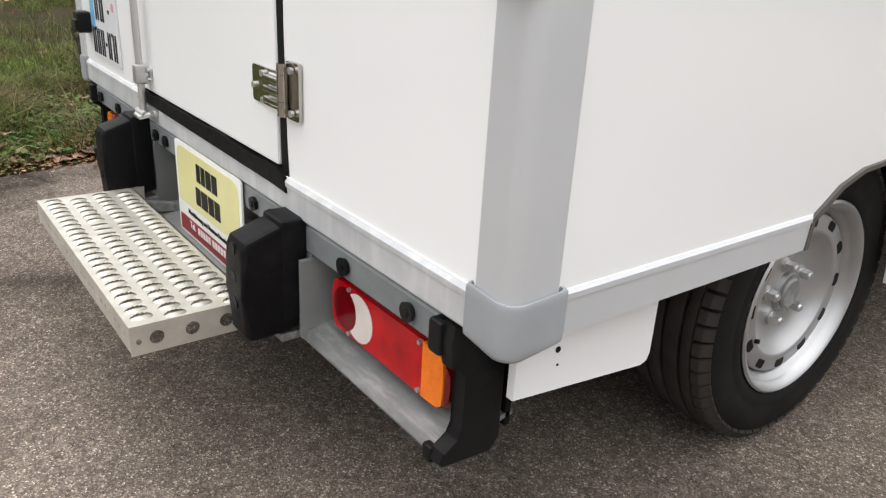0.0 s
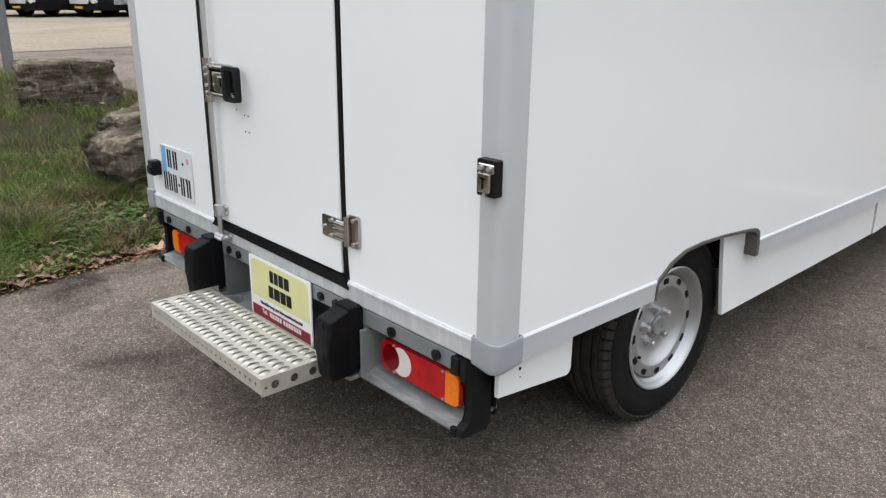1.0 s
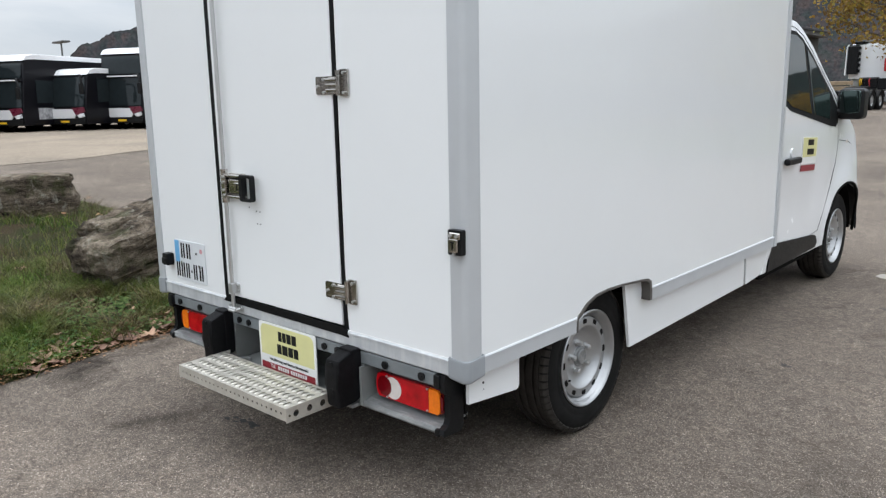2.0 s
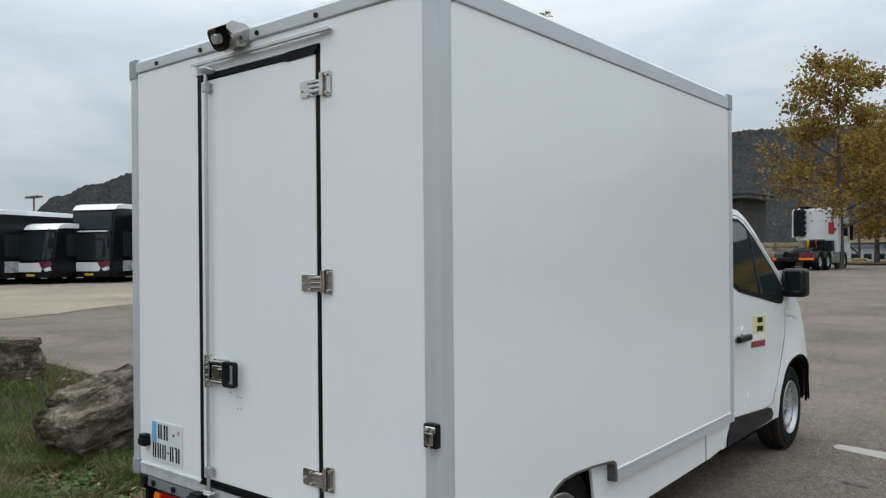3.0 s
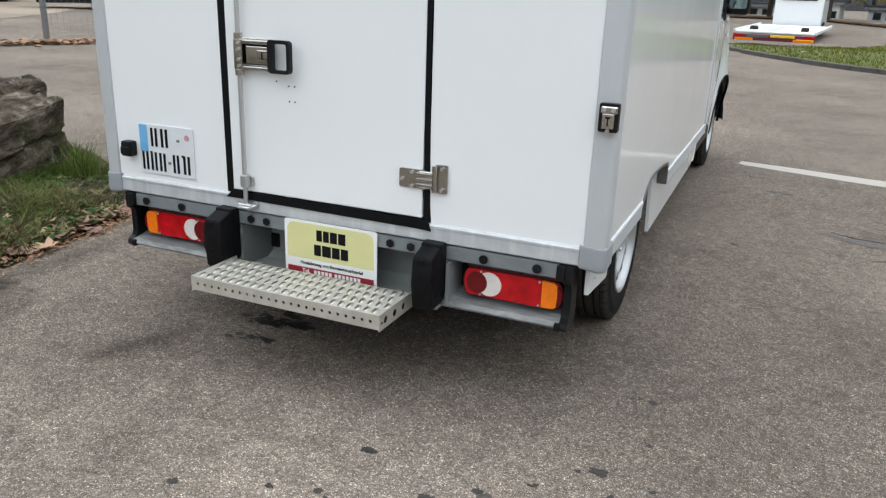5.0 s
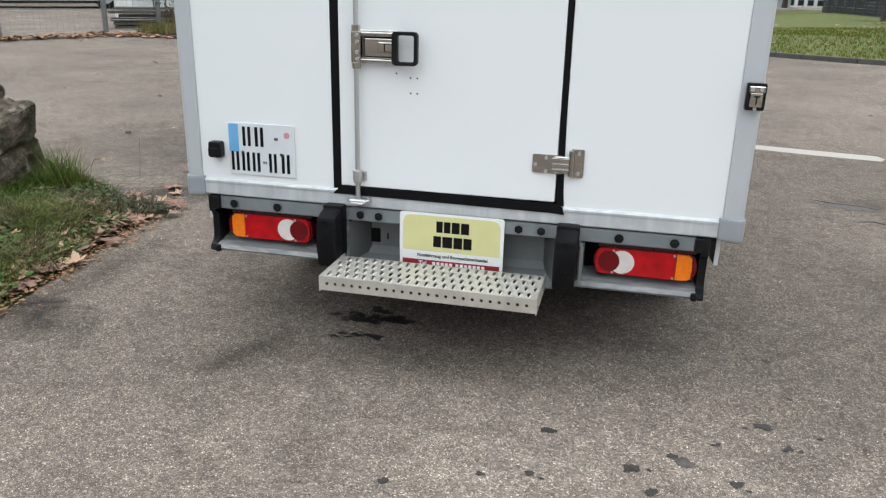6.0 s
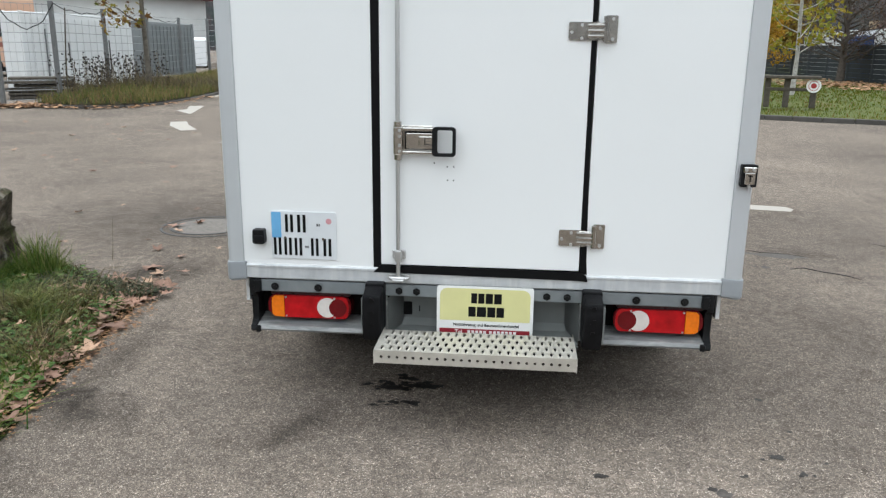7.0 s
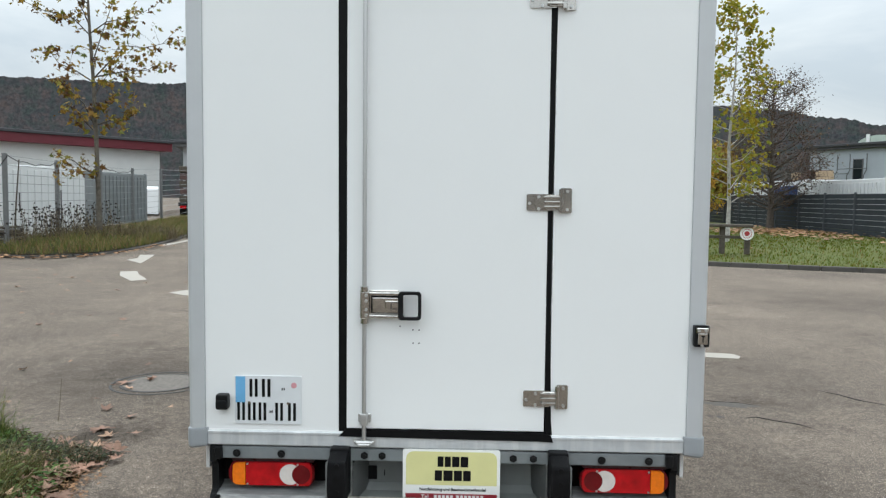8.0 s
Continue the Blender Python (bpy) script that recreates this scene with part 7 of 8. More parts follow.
def plane_tree(m, label, seed):
    """A young plane: a slightly bent mottled stem, long rising limbs, few lobed leaves in loose tufts.
    Its own x runs along the fence, z is up."""
    rt = random.Random(seed)
    root = thing("tree", label, "tree", m)
    stem = [Vector(p) for p in ((0, 0, -0.05), (0.0, 0.02, 1.2), (-0.03, 0.0, 2.9), (-0.08, 0.05, 4.6), (-0.15, 0.02, 6.0), (-0.19, 0.06, 7.1), (-0.14, 0.0, 8.3), (-0.2, 0.05, 9.3))]
    bm = B()
    tube(bm, stem, [0.092, 0.070, 0.060, 0.052, 0.042, 0.033, 0.022, 0.006], 10)
    trunk = part("trunk", bm, PLANE_BARK, root, "mottled grey-brown trunk", smooth=60)
    limbs = [
        [(-0.08, 4.65), (0.45, 5.25), (0.85, 5.65), (1.30, 5.62), (1.80, 5.75), (2.25, 5.90)],
        [(-0.06, 4.70), (0.45, 4.85), (0.95, 4.95), (1.35, 5.0), (1.70, 5.2)],
        [(-0.14, 5.90), (-0.55, 6.35), (-1.35, 6.50), (-2.00, 6.75)],
        [(-0.07, 4.55), (-0.50, 4.85), (-1.00, 5.05), (-1.25, 5.45)],
        [(-0.05, 3.25), (-0.35, 3.90), (-0.75, 4.35), (-0.95, 4.55)],
        [(-0.05, 3.10), (-0.45, 3.55), (-0.95, 3.75)],
        [(-0.05, 3.30), (0.35, 3.45), (0.75, 3.60), (0.98, 3.95)],
        [(-0.02, 1.85), (-0.35, 2.02), (-0.60, 2.25), (-0.85, 2.30)],
        [(-0.10, 5.10), (0.15, 5.90), (0.45, 6.80), (0.60, 7.30)],
        [(-0.15, 5.95), (0.30, 6.30), (1.00, 6.50), (1.62, 6.85)],
        [(-0.16, 6.20), (-0.45, 6.80), (-0.70, 7.40)],
        [(-0.18, 6.80), (-0.80, 7.20), (-1.40, 7.60)],
        [(-0.18, 7.00), (0.45, 7.50), (1.00, 8.10)],
        [(-0.16, 7.60), (-0.50, 8.20), (-0.70, 8.80)],
        [(-0.15, 8.00), (0.20, 8.60), (0.35, 9.20)],
        [(-0.08, 4.10), (0.10, 4.55), (0.42, 4.95)],
        [(-0.06, 3.60), (0.18, 4.00), (0.50, 4.25)],
    ]
    spots = []
    for k, line in enumerate(limbs):
        deep = rt.uniform(-0.45, 0.45)
        n = len(line) - 1
        pts = [Vector((x + (rt.gauss(0, 0.03) if q else 0), deep * abs(x - line[0][0]) + rt.gauss(0, 0.03) * (q > 0), z)) for q, (x, z) in enumerate(line)]
        r0 = 0.036 - 0.0026 * min(line[0][1], 8)
        bm = B()
        tube(bm, pts, [r0 * (1 - 0.80 * q / n) for q in range(n + 1)], 6)
        limb = part("limb", bm, BARK, root, smooth=60)
        for q in range(n):
            for _ in range(3):
                u = rt.random()
                if q == 0 and u < 0.5:
                    continue
                p = pts[q].lerp(pts[q + 1], u)
                d = Vector((rt.gauss(0, 0.25), rt.gauss(0, 0.2), rt.gauss(0.05, 0.24)))
                bm = B()
                tube(bm, [p, p + d * 0.5 + Vector((0, 0, 0.03)), p + d], [0.007, 0.005, 0.002], 4)
                part("twig", bm, BARK, limb)
                spots += [p, p + d * 0.6, p + d, p + d, p + d]
        spots += [pts[-1]] * 3
    vs, fs = [], []
    lobes = [(0.0, 0.0), (-0.42, 0.10), (-0.22, 0.30), (-0.55, 0.50), (-0.20, 0.55), (0.0, 1.0), (0.20, 0.55), (0.55, 0.50), (0.22, 0.30), (0.42, 0.10)]
    for i in range(1750):
        p = rt.choice(spots) + Vector((rt.gauss(0, 0.09), rt.gauss(0, 0.09), rt.gauss(-0.05, 0.08)))
        d = Vector((rt.gauss(0, 1), rt.gauss(0, 1), rt.gauss(-0.5, 0.7))).normalized()
        s = Matrix.Rotation(rt.uniform(0, math.tau), 3, d) @ d.orthogonal().normalized()
        up = d.cross(s)
        ls = rt.choice((0.08, 0.11, 0.13, 0.16, 0.19, 0.23))
        wide, curl = rt.uniform(0.5, 1.0), rt.uniform(-0.3, 0.5)
        k = len(vs)
        vs.append(p + d * ls * 0.4)
        vs += [p + d * ls * b + s * ls * a * wide + up * ls * curl * a * a for a, b in lobes]
        fs += [(k, k + 1 + q, k + 1 + (q + 1) % len(lobes)) for q in range(len(lobes))]
    me = bpy.data.meshes.new("crown")
    me.from_pydata(vs, [], fs)
    me.materials.append(LEAVES_PLANE)
    crown = new("crown", me)
    crown.parent = root
    return root


plane_tree(pose(-10.85, 19.4, 0.30, 0, 0, 26), "young plane tree with sparse yellow and brown lobed leaves", 3)
tree(pose(8.39, 21.57, 0.27), 7.7, 0.060, 1.55, 1.9, 2300, 0.135, BIRCH, LEAVES_BIRCH, "slim birch tree with yellow-green leaves", 5, 34, 1.0, (0.15, 0.2), twigs=7, pointed=0.45)
tree(pose(13.9, 32.3, 0.24), 7.0, 0.14, 2.5, 1.5, 6500, 0.07, BARK, LEAVES_BROWN, "nearly bare round-headed tree with brown leaves", 8, 84, 1.0, twigs=20, pointed=0.35)
tree(pose(12.9, 42.4, 0.2), 4.2, 0.10, 2.2, 1.0, 3600, 0.13, BARK, LEAVES_ORANGE, "low tree with bright orange autumn leaves", 15, 18, 1.0, pointed=0.4)
tree(pose(-8.0, 48.8, 0.3), 12.7, 0.22, 4.3, 3.6, 11000, 0.20, BARK, LEAVES_GOLD, "broad tree with golden-brown autumn leaves", 21, 26, 1.0, twigs=8, pointed=0.45)
for i, (x, y, h, r, s, ln) in enumerate([(-8.9, 65.5, 12.0, 4.4, 22, 0.3), (-4.1, 64.0, 12.5, 4.8, 23, 0.2), (-0.6, 67.0, 11.5, 4.6, 24, -0.3), (3.6, 64.5, 12.0, 4.6, 25, 0.2), (8.2, 68.0, 11.0, 4.6, 26, 0.0)]):
    tree(pose(x, y, 0.3), h, 0.17, r, 2.7, 9500, 0.25, BARK, LEAVES_GOLD, "tall roadside plane tree with golden-brown leaves", s, 22, 1.0, (ln, 0), twigs=6, pointed=0.4)
for i, (x, y, h, r, s) in enumerate([(15, 84, 7.0, 5.0, 32), (24, 80, 6.5, 5.0, 33), (9, 98, 9.0, 4.5, 34), (30, 96, 8.0, 5.5, 35)]):
    tree(pose(x, y, 0.3), h, 0.22, r, 1.4, 4200, 0.42, BARK, LEAVES_GOLD if i != 2 else LEAVES_BIRCH, "spreading lawn tree with rusty autumn leaves", s, 18, 1.0, pointed=0.4)

# ---------- wooded hills ----------
RIDGE = [(-180, 3.5), (-120, 4.0), (-95, 2.6), (-80, 0.9), (-72, 0.9), (-70, 1.2), (-68, 2.6), (-66, 3.9), (-64, 4.75), (-61, 5.7), (-55, 6.8), (-45, 7.3), (-34, 7.45), (-28, 7.6), (-22, 7.75), (-17, 8.2), (-11, 8.1), (-4, 7.6), (4, 7.2), (12, 6.9), (17, 6.7), (21, 6.3), (25, 5.6), (28, 5.0), (36, 4.0), (60, 3.2), (100, 4.0), (140, 4.5), (180, 3.5)]


def ridge(a):
    for (p, u), (q, v) in zip(RIDGE, RIDGE[1:]):
        if a <= q:
            f = (a - p) / (q - p)
            f = f * f * (3 - 2 * f)
            return u + (v - u) * f
    return RIDGE[-1][1]


HN, HR = 2400, 18
rh = random.Random(77)
vs, fs = [], []
for j in range(HR + 1):
    f = j / HR
    dist = 420 + 620 * f
    for i in range(HN):
        a = -180 + 360 * i / HN
        el = ridge(a) * (f ** 0.8)
        z = math.tan(radians(el)) * dist + 1.5 * min(1, f * 4)
        rough = noise.noise(Vector((math.radians(a) * 60, f * 9, 0))) * 3 + noise.noise(Vector((math.radians(a) * 300, f * 60, 5))) * 2.5
        z += rough * min(1, f * 3) * (0.10 if j < HR else 0.6)
        z += rh.uniform(-1, 1) * (0.9 if j == HR else 0.25) * min(1, f * 3)
        vs.append((math.sin(radians(a)) * dist, math.cos(radians(a)) * dist, z - (2 if j == 0 else 0)))
for j in range(HR):
    for i in range(HN):
        i2 = (i + 1) % HN
        fs.append((j * HN + i, j * HN + i2, (j + 1) * HN + i2, (j + 1) * HN + i))
me = bpy.data.meshes.new("hills")
me.from_pydata(vs, [], fs)
me.materials.append(FOREST)
me.polygons.foreach_set("use_smooth", [True] * len(me.polygons))
tagged(new("hills", me), "far wooded hills in dull autumn colours", "hills", kind="structure")


# ---------- coaches ----------
def coach(m, height, label, length=11.5, glass_low=1.15, double=False):
    """A coach facing -y at its own origin, 2.5 m wide, its front at y = 0."""
    root = thing("coach", label, "coach", m, "parked coaches")
    w = 1.26
    bm = B()
    prof = [(0.0, 0.32), (-0.03, 0.9), (0.02, glass_low), (0.28, height - 0.45), (0.55, height - 0.12), (0.9, height - 0.02), (length, height - 0.06), (length, 0.32)]
    prism(bm, prof, "x", -w, w, 0.05)
    part("body", bm, BUS_DARK, root, "black coach body")
    bm = B()
    prism(bm, [(0.26, height - 0.30), (0.50, height - 0.06), (0.9, height + 0.03), (length - 0.1, height), (length - 0.1, height - 0.22), (0.95, height - 0.22), (0.6, height - 0.24)], "x", -w - 0.012, w + 0.012, 0.03)
    part("roof", bm, BUS_WHITE, root, "white coach roof")

    def pane(name, x0, x1, za, zb, material, lift=0.03):
        bmx = B()
        def fy(z):
            for (a, u), (b, v) in zip(prof[1:4], prof[2:5]):
                if u <= z <= v:
                    return a + (b - a) * (z - u) / (v - u)
            return prof[0][0]
        rows = []
        for k in range(7):
            z = za + (zb - za) * k / 6
            rows.append([bmx.verts.new((x0 + (x1 - x0) * q / 6, fy(z) - lift - 0.05 * (1 - (2 * q / 6 - 1) ** 2), z)) for q in range(7)])
        for r0, r1 in zip(rows, rows[1:]):
            for q in range(6):
                bmx.faces.new((r0[q], r0[q + 1], r1[q + 1], r1[q]))
        return part(name, bmx, material, root)

    split = glass_low + (height - glass_low) * 0.52
    if double:
        pane("windscreen", -1.14, 1.14, glass_low + 0.05, split - 0.1, BUS_GLASS)
        pane("upper_windscreen", -1.14, 1.14, split + 0.12, height - 0.42, BUS_GLASS)
        bm = B()
        box(bm, -1.05, 1.05, -0.02, 0.06, split - 0.04, split + 0.03, 0.02, 2)
        part("screen_bar", bm, BUS_WHITE, root)
    else:
        pane("windscreen", -1.14, 1.14, glass_low + 0.05, height - 0.42, BUS_GLASS)
    bm = B()
    prism(bm, [(-1.2, 1.08), (-1.2, 0.84), (-0.8, 0.72), (-0.75, 0.62), (0.55, 0.62), (0.62, 0.74), (0.75, 1.08)], "y", -0.09, -0.02, 0.015)
    part("front_panel", bm, BUS_WHITE, root)
    bm = B()
    prism(bm, [(0.45, 1.14), (1.15, 1.16), (1.22, 0.95), (0.80, 0.80), (0.64, 0.80)], "y", -0.097, -0.02, 0.01)
    part("front_swoosh", bm, BUS_MAROON, root)
    bm = B()
    prism(bm, [(-1.2, 0.62), (-1.15, 0.34), (1.15, 0.34), (1.2, 0.62)], "y", -0.10, 0.05, 0.03)
    bumper = part("bumper", bm, BLACK_PLASTIC, root)
    bm = B()
    box(bm, -0.25, 0.25, -0.115, -0.095, 0.41, 0.51)
    part("plate", bm, PLATE_YELLOW, bumper)
    for s in (1, -1):
        bm = B()
        prism(bm, [(s * 0.72, 0.78), (s * 1.14, 0.88), (s * 1.18, 0.70), (s * 0.85, 0.64)], "y", -0.105, -0.04, 0.01)
        part("headlight", bm, HEADLAMP, root)
        head = split - 0.05 if double else height - 0.42
        bm = B()
        tube(bm, [(s * 1.06, 0.16, head), (s * 1.22, -0.20, head + 0.10), (s * 1.42, -0.42, head + 0.06), (s * 1.52, -0.48, head - 0.18), (s * 1.50, -0.48, head - 0.4)], 0.055, 8)
        box(bm, s * 1.50 - 0.10, s * 1.50 + 0.10, -0.56, -0.40, head - 0.85, head - 0.30, 0.05, 2)
        part("mirror", bm, BLACK_PLASTIC, root)
        bm = B()
        box(bm, s * (w + 0.004), s * (w + 0.018), 0.9, length - 0.4, glass_low + 0.25, height - 0.5 if not double else split, 0.003, 1)
        part("side_glass", bm, BUS_GLASS, root)
        if double:
            bm = B()
            box(bm, s * (w + 0.004), s * (w + 0.014), 0.9, 3.4, 0.60, 1.15, 0.003, 1)
            part("side_lettering_patch", bm, COACH_GREY, root)
        bm = B()
        cyl(bm, (s * 0.98, -0.125, 0.75), (s * 0.98, -0.09, 0.75), 0.10, 16)
        part("lamp_lens", bm, BUS_WHITE, root)
        for yy in (2.9, length - 3.0):
            bm = B()
            lathe(bm, [(-0.25, 0.3), (-0.25, 0.48), (0.0, 0.50), (0.02, 0.46), (0.02, 0.30)], (0, 0, 0), 24)
            wh = part("wheel", bm, TYRE, root)
            wh.matrix_basis = Matrix.Translation((s * (w - 0.02), yy, 0.50)) @ (Matrix.Identity(4) if s > 0 else Matrix.Rotation(math.pi, 4, "Z"))
            bm = B()
            cyl(bm, (0.0, 0, 0), (0.012, 0, 0), 0.30, 20)
            part("wheel_disc", bm, RIM, wh)
    return root


def park(az, d, turn):
    x, y = 2.8 + d * math.sin(radians(az)), -2.05 + d * math.cos(radians(az))
    return Matrix.Translation((x, y, lie(x, y))) @ Matrix.Rotation(radians(turn), 4, "Z")


coach(park(-60.2, 43.5, 26), 3.95, "black and white coach with maroon front")
coach(park(-64.1, 43.5, 26), 4.10, "tall black and white double-deck coach", double=True)
coach(park(-67.6, 43.5, 26), 3.05, "smaller black and white coach with maroon front")
coach(park(-71.2, 43.5, 26), 3.70, "black and white coach with maroon front", double=True)
coach(park(-74.7, 43.5, 26), 3.6, "black and white coach with maroon front")
coach(park(-78.2, 43.5, 26), 3.6, "black and white coach with maroon front")

# lighting mast in the coach park
mast = thing("lighting_mast", "tall grey lighting mast with lamps", "lamp mast", pose(-51.5, 20.5, lie(-51, 20)))
bm = B()
cyl(bm, (0, 0, 0), (0, 0, 5.25), 0.09, 8, 0.06)
part("pole", bm, FENCE_GALV, mast)
bm = B()
box(bm, -0.9, 0.9, -0.25, 0.25, 5.25, 5.38, 0.04, 1)
part("lamp_head", bm, WALL_DARK, mast)


# ---------- wire fence with posts ----------
def wire_fence(points, height, label, close_mesh=False, end=0.05):
    root = thing("wire_fence", label, "fence", kind="structure")
    for i, (x, y) in enumerate(points):
        z = lie(x, y) + 0.1
        r = end if i == 0 else 0.05
        if r:
            bm = B()
            box(bm, x - r, x + r, y - r, y + r, z - 0.15, z + height, 0.006, 1)
            part("post", bm, FENCE_GALV, root)
        if i + 1 == len(points):
            break
        x1, y1 = points[i + 1]
        a, b = Vector((x, y, z)), Vector((x1, y1, lie(x1, y1) + 0.1))
        bm = B()
        n = 10
        for k in range(n + 1):
            h = Vector((0, 0, 0.05 + (height - 0.1) * k / n))
            tube(bm, [a + h, b + h], 0.0085, 3)
        m = int((b - a).length / 0.14)
        for k in range(1, m if close_mesh else 1):
            p = a.lerp(b, k / m)
            tube(bm, [p + Vector((0, 0, 0.03)), p + Vector((0, 0, height - 0.02))], 0.0032, 3)
        part("mesh_panel", bm, FENCE_WIRE, root)
    return root


wire_fence([(-14.6, 38.0), (-14.13, 32.2), (-13.96, 28.8), (-13.3, 24.6), (-12.67, 20.47), (-11.86, 16.45)], 2.50, "galvanised wire mesh fence on steel posts")
wire_fence([(-11.89, 16.39), (-12.6, 15.2), (-13.5, 12.6), (-13.86, 10.4)], 2.45, "galvanised wire mesh fence on steel posts", True, 0)
wire_fence([(-13.5, 2.5), (-13.8, 0.0), (-14.1, -2.6)], 2.40, "end of a wire mesh fence with a thick steel post", True, 0.08)
# cable strung along the fence tops, with a loop hanging down
bm = B()
FENCE_TOPS = [(-13.96, 28.8), (-13.3, 24.6), (-12.67, 20.47), (-11.86, 16.45), (-12.6, 15.2)]
for (xa, ya), (xb, yb), sag in zip(FENCE_TOPS, FENCE_TOPS[1:], (0.16, 0.22, 0.14, 0.62)):
    tube(bm, [(xa + (xb - xa) * k / 10 + 0.07, ya + (yb - ya) * k / 10, 2.52 + lie(xa, ya) - sag * 4 * (k / 10) * (1 - k / 10) + 0.03 * math.sin(k * 2.1)) for k in range(11)], 0.013, 5)
solo("fence_cable", bm, BLACK_PLASTIC, "dark cable sagging from post to post of the wire fence", "cable")
bm = B()
tube(bm, [(-11.70, 16.52, 0.1), (-11.66, 16.56, 1.2), (-11.58, 16.62, 2.45)], [0.022, 0.02, 0.016], 6)
solo("leaning_stake", bm, WOOD_GREY, "thin weathered stake leaning on a fence post", "stake")


# ---------- containers and building behind it ----------
def container(m, size, material, label):
    root = thing("container", label, "container", m)
    lx, ly, lz = size
    bm = B()
    box(bm, -lx / 2, lx / 2, -ly / 2, ly / 2, 0.1, lz, 0.02, 1)
    part("body", bm, material, root)
    n = int(ly / 0.28)
    for s in (1, -1):
        for k in range(n):
            y = -ly / 2 + 0.14 + k * ly / n
            bm = B()
            box(bm, s * lx / 2 - 0.0, s * (lx / 2 + 0.035), y - 0.07, y + 0.07, 0.25, lz - 0.15, 0.012, 1)
            part("rib", bm, material, root)
    for s in (1, -1):
        for q in (1, -1):
            bm = B()
            box(bm, s * lx / 2 - 0.06 * s, s * (lx / 2 + 0.045), q * ly / 2 - 0.12 * q, q * (ly / 2 + 0.01), 0.0, lz + 0.02, 0.01, 1)
            part("corner_post", bm, material, root)
    return root


white_box = container(pose(-14.4, 21.6, 0.10, 0, 0, -13), (0.7, 4.7, 2.38), CONTAINER_WHITE, "narrow white corrugated steel container behind the wire fence")
for yy, za, zb in ((-1.5, 0.45, 1.9), (-0.6, 0.9, 1.5), (1.2, 0.5, 1.6)):
    bm = B()
    cyl(bm, (0.40, yy, za), (0.40, yy, zb), 0.022, 6)
    part("lock_rod", bm, WALL_DARK, white_box, "dark steel lock rod")
container(pose(-15.85, 29.3, 0.24, 0, 0, -4), (2.4, 4.4, 2.25), CONTAINER_GREY, "grey ribbed steel skip container behind the fence")
stack = thing("plank_stack", "stack of weathered grey boards beside the fence", "timber stack", pose(-13.5, 18.3, lie(-13.5, 18.3) + 0.02, 0, 0, 33))
rp = random.Random(9)
for k in range(6):
    bm = B()
    o = rp.uniform(-0.16, 0.16)
    box(bm, -0.85 + o, 0.85 + o * 0.3, -0.38 + o * 0.4, 0.38, 0.105 * k, 0.105 * k + 0.07, 0.008, 1)
    part("board", bm, WOOD_GREY, stack)


def hall(m, size, wall, fascia, label, roof_over=0.6, windows=(), fascia_h=0.75):
    """A flat-roofed hall; its front runs along its own x at y = 0."""
    root = thing("hall", label, "building", m)
    lx, ly, lz = size
    bm = B()
    box(bm, 0, lx, 0, ly, 0, lz)
    part("wall", bm, wall, root)
    bm = B()
    box(bm, -roof_over, lx + roof_over, -roof_over, ly, lz - fascia_h, lz, 0.02, 1)
    part("fascia", bm, fascia, root)
    bm = B()
    box(bm, -roof_over - 0.1, lx + roof_over + 0.1, -roof_over - 0.1, ly, lz, lz + 0.18, 0.02, 1)
    part("roof", bm, ROOF_DARK, root)
    for wx, wz, ww, wh in windows:
        bm = B()
        box(bm, wx, wx + ww, -0.05, 0.05, wz, wz + wh, 0.01, 1)
        win = part("window", bm, WALL_DARK, root)
        bm = B()
        box(bm, wx + 0.07, wx + ww - 0.07, -0.06, -0.04, wz + 0.07, wz + wh - 0.07)
        part("pane", bm, BUS_GLASS, win)
    return root


hd = math.degrees(math.atan2(17.6, 11.1))
hall(Matrix.Translation((-31.5, 32.4, 0.35)) @ Matrix.Rotation(radians(hd), 4, "Z"), (19.7, 16, 4.75), WALL_WHITE, MAROON_FASCIA, "long white industrial hall with a maroon roof edge", windows=((3, 1.6, 2.4, 1.2),), fascia_h=0.55)
hall(Matrix.Translation((-19.9, 50.5, 0.3)) @ Matrix.Rotation(radians(15), 4, "Z"), (2.1, 9, 4.9), WALL_GREY, WALL_DARK, "grey annexe with an overhanging dark roof", 0.5, ((0.5, 2.6, 1.0, 0.9),), 0.25)

load = thing("parked_lorry", "dark lorry with a rusty stacked load behind the fence", "lorry", pose(-15.25, 40.6, 0.2, 0, 0, 14))
bm = B()
box(bm, -1.2, 1.2, 0, 7.0, 0.75, 0.98, 0.03, 1)
part("chassis", bm, BLACK_PLASTIC, load)
for k in range(5):
    bm = B()
    box(bm, -1.15 + 0.04 * (k % 2), 1.15, 0.1, 6.0, 1.0 + 0.42 * k, 1.36 + 0.42 * k, 0.03, 1)
    part("load_layer", bm, RUST_POST if k % 2 else WOOD_GREY, load)
for s in (1, -1):
    bm = B()
    box(bm, s * 0.75, s * 1.1, -0.08, 0.0, 0.62, 0.78, 0.01, 1)
    part("tail_lamp", bm, RED_LENS, load)
    for yy in (1.0, 5.6):
        bm = B()
        cyl(bm, (s * 0.85, yy, 0.48), (s * 1.18, yy, 0.48), 0.48, 22)
        part("wheel", bm, TYRE, load)
